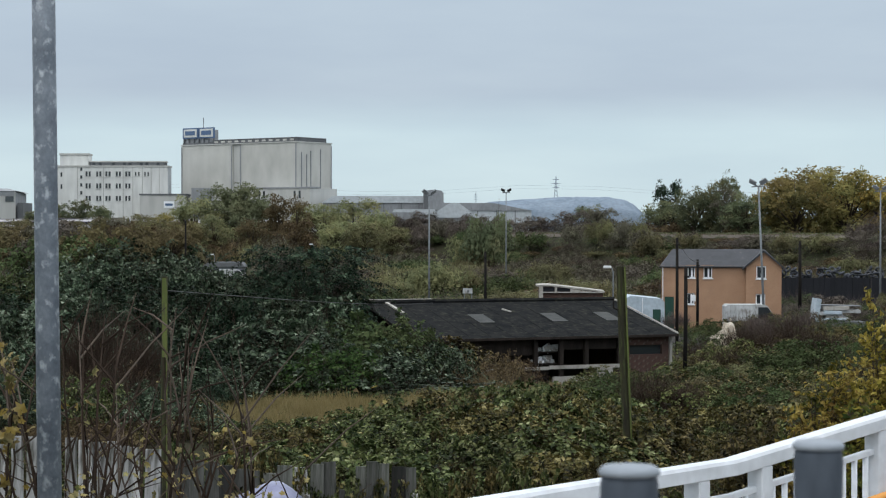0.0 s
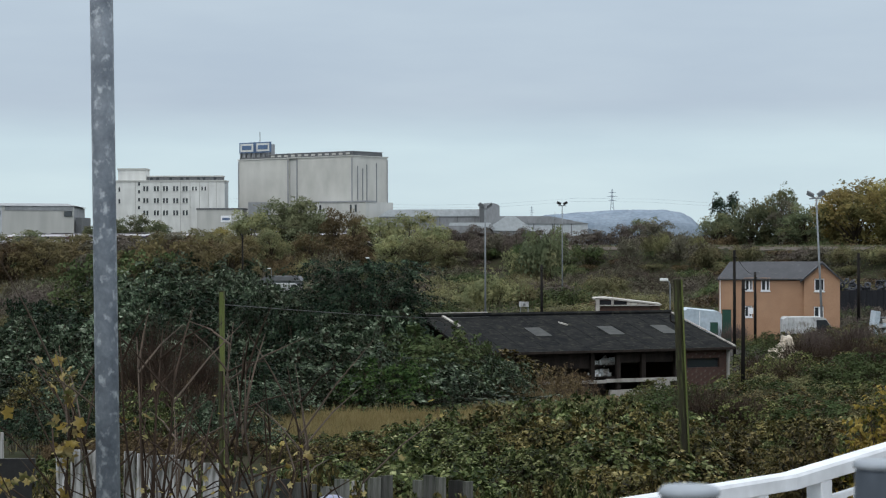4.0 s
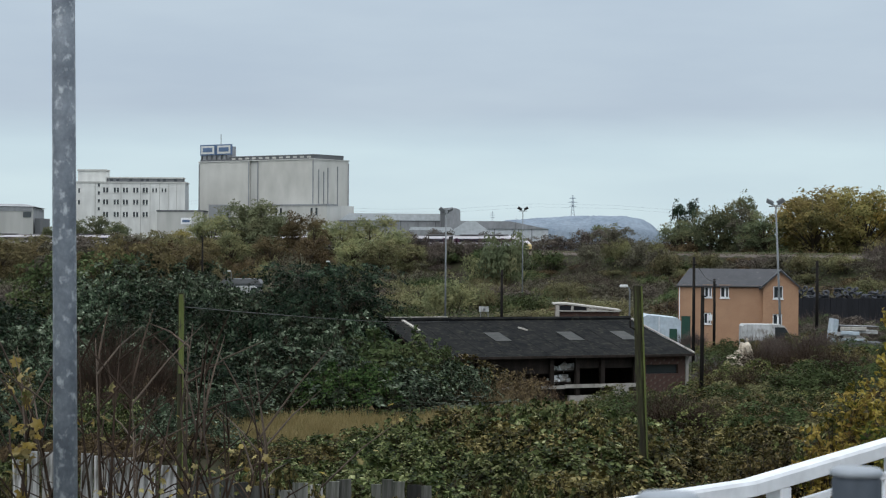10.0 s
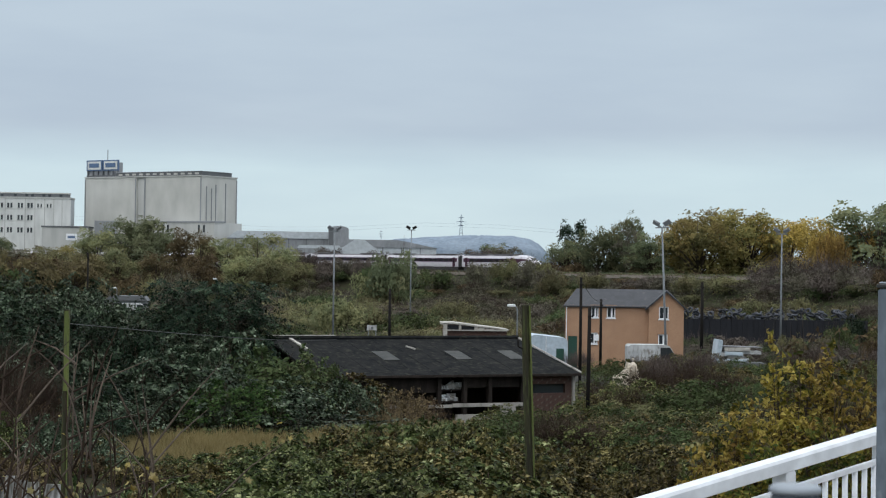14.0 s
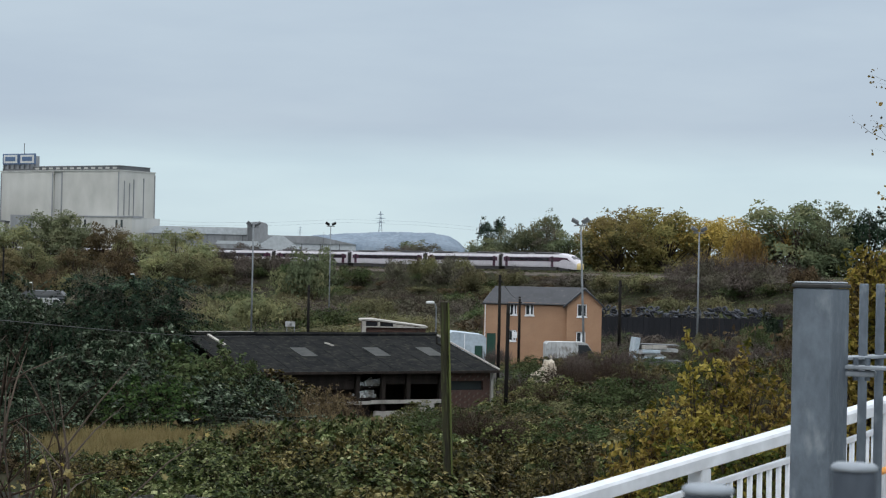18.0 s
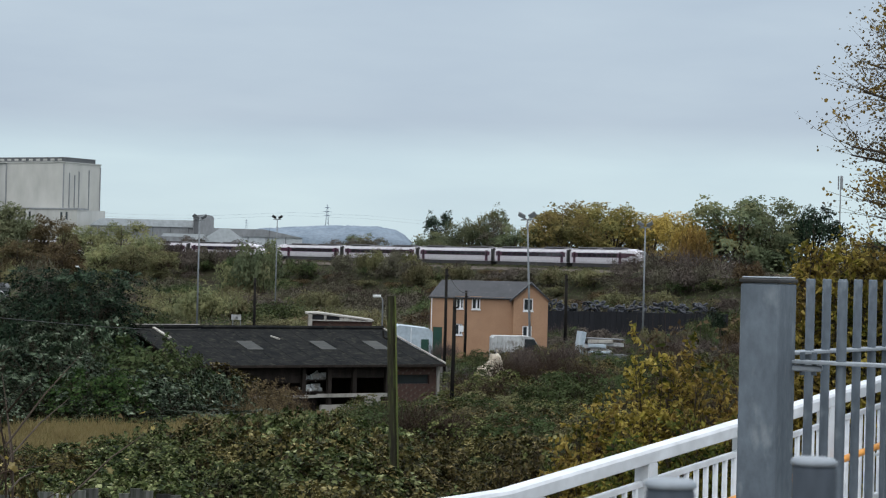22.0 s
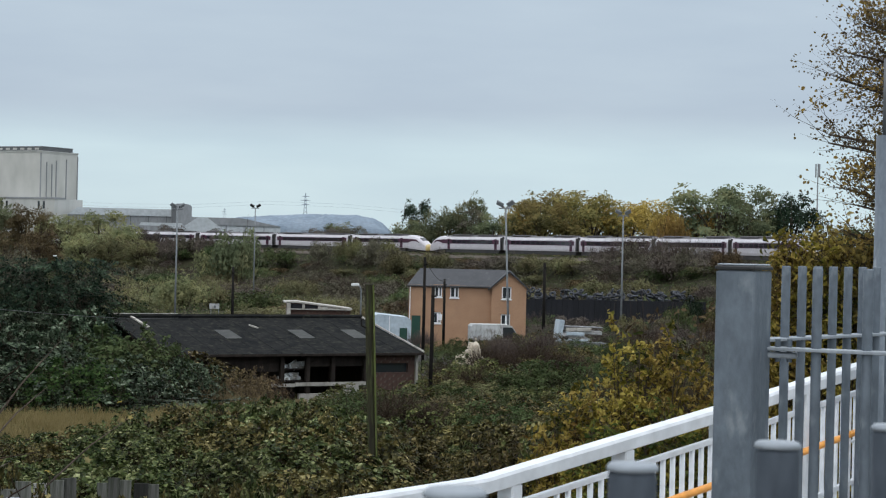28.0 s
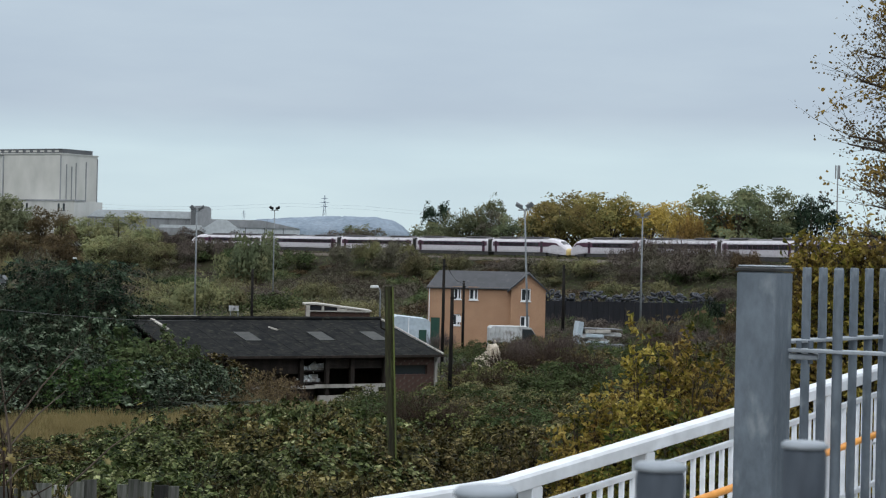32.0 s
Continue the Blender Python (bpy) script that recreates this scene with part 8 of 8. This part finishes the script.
shape.prism([(-0.3, 2.2), (6.3, 2.2), (5.7, 2.95), (0.6, 2.95)], -0.4, 4.4)
part("roof", shape, M_DARKCLAD, t)
for x in (1.0, 3.0, 5.0):
    shape = Shape()
    shape.box(x, x + 1.1, -0.03, 0.0, 1.0, 1.8)
    part("window", shape, M_PANE, t)

t = thing("flat_trailer", pose(27.6, 140, 0.05), "flat trailer stacked with pale panels", "trailer")
shape = Shape()
shape.box(0, 3.9, 0, 1.9, 0.75, 1.15)
part("trailer_bed", shape, M_DARKCLAD, t)
rng_t = random.Random(21)
for i in range(9):
    shape = Shape()
    x0 = rng_t.uniform(0.0, 1.6)
    shape.bevel_box(x0, x0 + rng_t.uniform(1.2, 2.1), -0.05 + rng_t.uniform(0, 0.5), 1.8, 0, rng_t.uniform(0.15, 0.27), 0.02, pose(0, 0, 1.17 + 0.118 * i, rng_t.uniform(-3, 3), rng_t.uniform(-3.5, 3.5), rng_t.uniform(-5, 5)))
    part("panel", shape, (M_VAN, M_TENT, M_VAN, M_OLDWHITE)[i % 4], t)
shape = Shape()
shape.bevel_box(0.4, 3.7, 0.1, 1.7, 0, 0.07, 0.02, pose(0, 0, 2.36, 0, 1.5, 2))
part("cover_sheet", shape, M_DARKCLAD, t, "dark sheet laid over the panels")
shape = Shape()
shape.box(-0.1, 0.25, 0, 1.9, 1.15, 2.9, pose(0, 0, 0, 0, 8))
part("headboard", shape, M_TENT, t)
for xw in (0.9, 3.0):
    shape = Shape()
    shape.tube([(xw, -0.05, 0.35), (xw, 0.2, 0.35)], 0.35, 14)
    part("wheel", shape, M_TYRE, t)

t = thing("rubble_heap", pose(18.25, 120, 0), "heap of pale broken rubble and sacks", "rubble", kind="")
rng_r = random.Random(9)
stone = []
for i in range(3):
    s = Shape()
    s.bevel_box(-0.2, 0.2, -0.17, 0.17, -0.13, 0.13, 0.07)
    s.v = [(x * rng_r.uniform(0.8, 1.2), y * rng_r.uniform(0.8, 1.2), z * rng_r.uniform(0.8, 1.3)) for x, y, z in s.v]
    stone.append(s.mesh("stone"))
for i in range(170):
    a, q = rng_r.uniform(0, 6.283), math.sqrt(rng_r.random()) * 1.45
    z = 2.1 * (1 - q / 1.45) * rng_r.uniform(0.3, 1.25)
    part("stone", stone[i % 3], M_RUBBLE, t, at=pose(q * math.cos(a), q * math.sin(a), z + 0.1, rng_r.uniform(0, 360), rng_r.uniform(0, 360), rng_r.uniform(0, 360)) @ Matrix.Scale(rng_r.choice((0.4, 0.6, 0.8, 1.0, 1.5)), 4))

for x, y, hh, ma in ((7.6, 30, 1.25, L_BROWN), (8.6, 32, 1.3, L_OLIVE), (9.8, 31, 1.3, L_BROWN), (6.6, 31.5, 1.0, L_WEED), (10.5, 34, 1.3, L_BROWN)):
    plant("scrub_bush", P_BARE[int(x) % 2] if ma is L_BROWN else P_SCRUB[int(x) % 3], x, y, (0.6, 0.6, hh), ma, M_TWIG, "tall tangled scrub behind the ramp", "bush", "scrub behind the ramp", x * 33)
t = thing("retaining_wall", pose(33.2, 185, 0), "dark timber retaining wall along the yard edge", "wall")
for i in range(34):
    shape = Shape()
    shape.box(i * 0.55, i * 0.55 + 0.52, 0, 0.16, 0, 3.3 + 0.05 * (i * 7 % 5) / 5)
    part("plank", shape, M_DARKWALL, t)
shape = Shape()
for i in range(20):
    for j in range(8):
        a, b = 6.28319 * i / 20, 6.28319 * j / 8
        r = 0.25 + 0.10 * math.cos(b)
        shape.v.append((r * math.cos(a), r * math.sin(a), 0.10 * math.sin(b)))
for i in range(20):
    for j in range(8):
        shape.f.append((i * 8 + j, (i + 1) % 20 * 8 + j, (i + 1) % 20 * 8 + (j + 1) % 8, i * 8 + (j + 1) % 8))
tyre_me = shape.mesh("tyre", True)
tyre_me.materials.append(M_TYRE)
bank = Shape()
bank.prism([(0, 0), (18.6, 0), (18.6, 3.2), (0, 3.2)], 0, 3.0)
tagged(part("earth_bank", bank, M_SOIL, at=pose(33.2, 185.4, 0)), "earth bank held by the dark timber wall", "bank", kind="structure")
for i in range(105):
    x = 33.4 + 17.5 * rng_r.random() ** 1.25
    lvl = rng_r.choice((0, 0, 1, 1, 2))
    ob = new("tyre", tyre_me)
    ob.matrix_basis = pose(x, 185.7 + rng_r.random() * 0.7 + 0.2 * lvl, 3.38 + 0.36 * lvl + 0.1 * rng_r.random(), rng_r.uniform(-75, 75), rng_r.uniform(-40, 40), rng_r.uniform(0, 360))
    tagged(ob, "worn black tyre on the heap above the wall", "tyre", "heap of tyres")

t = thing("notice_board", pose(1.55, 150, 0), "white notice board on two posts", "sign")
shape = Shape()
shape.box(0, 0.78, -0.03, 0.0, 2.95, 3.36)
part("panel", shape, M_VAN, t)
shape = Shape()
shape.box(0.34, 0.52, -0.04, -0.031, 3.03, 3.2)
part("mark", shape, M_DARKCLAD, t)
for x in (0.1, 0.7):
    shape = Shape()
    shape.box(x, x + 0.06, 0.0, 0.06, 0, 3.38)
    part("post", shape, M_MAST, t)

t = thing("phone_mast", pose(147.2, 430, 2), "slim grey phone mast with panel antennas", "mast")
shape = Shape()
shape.tube([(0, 0, 0), (0, 0, 28.4)], [0.24, 0.12], 8)
part("pole", shape, M_GREYROOF, t)
for k in range(3):
    shape = Shape()
    a = radians(120 * k + 20)
    shape.box(-0.14, 0.14, -0.1, 0.1, 25.2, 28.4, pose(0.5 * math.cos(a), 0.6 * math.sin(a), 0))
    part("antenna", shape, M_GREYROOF, t)

motions()
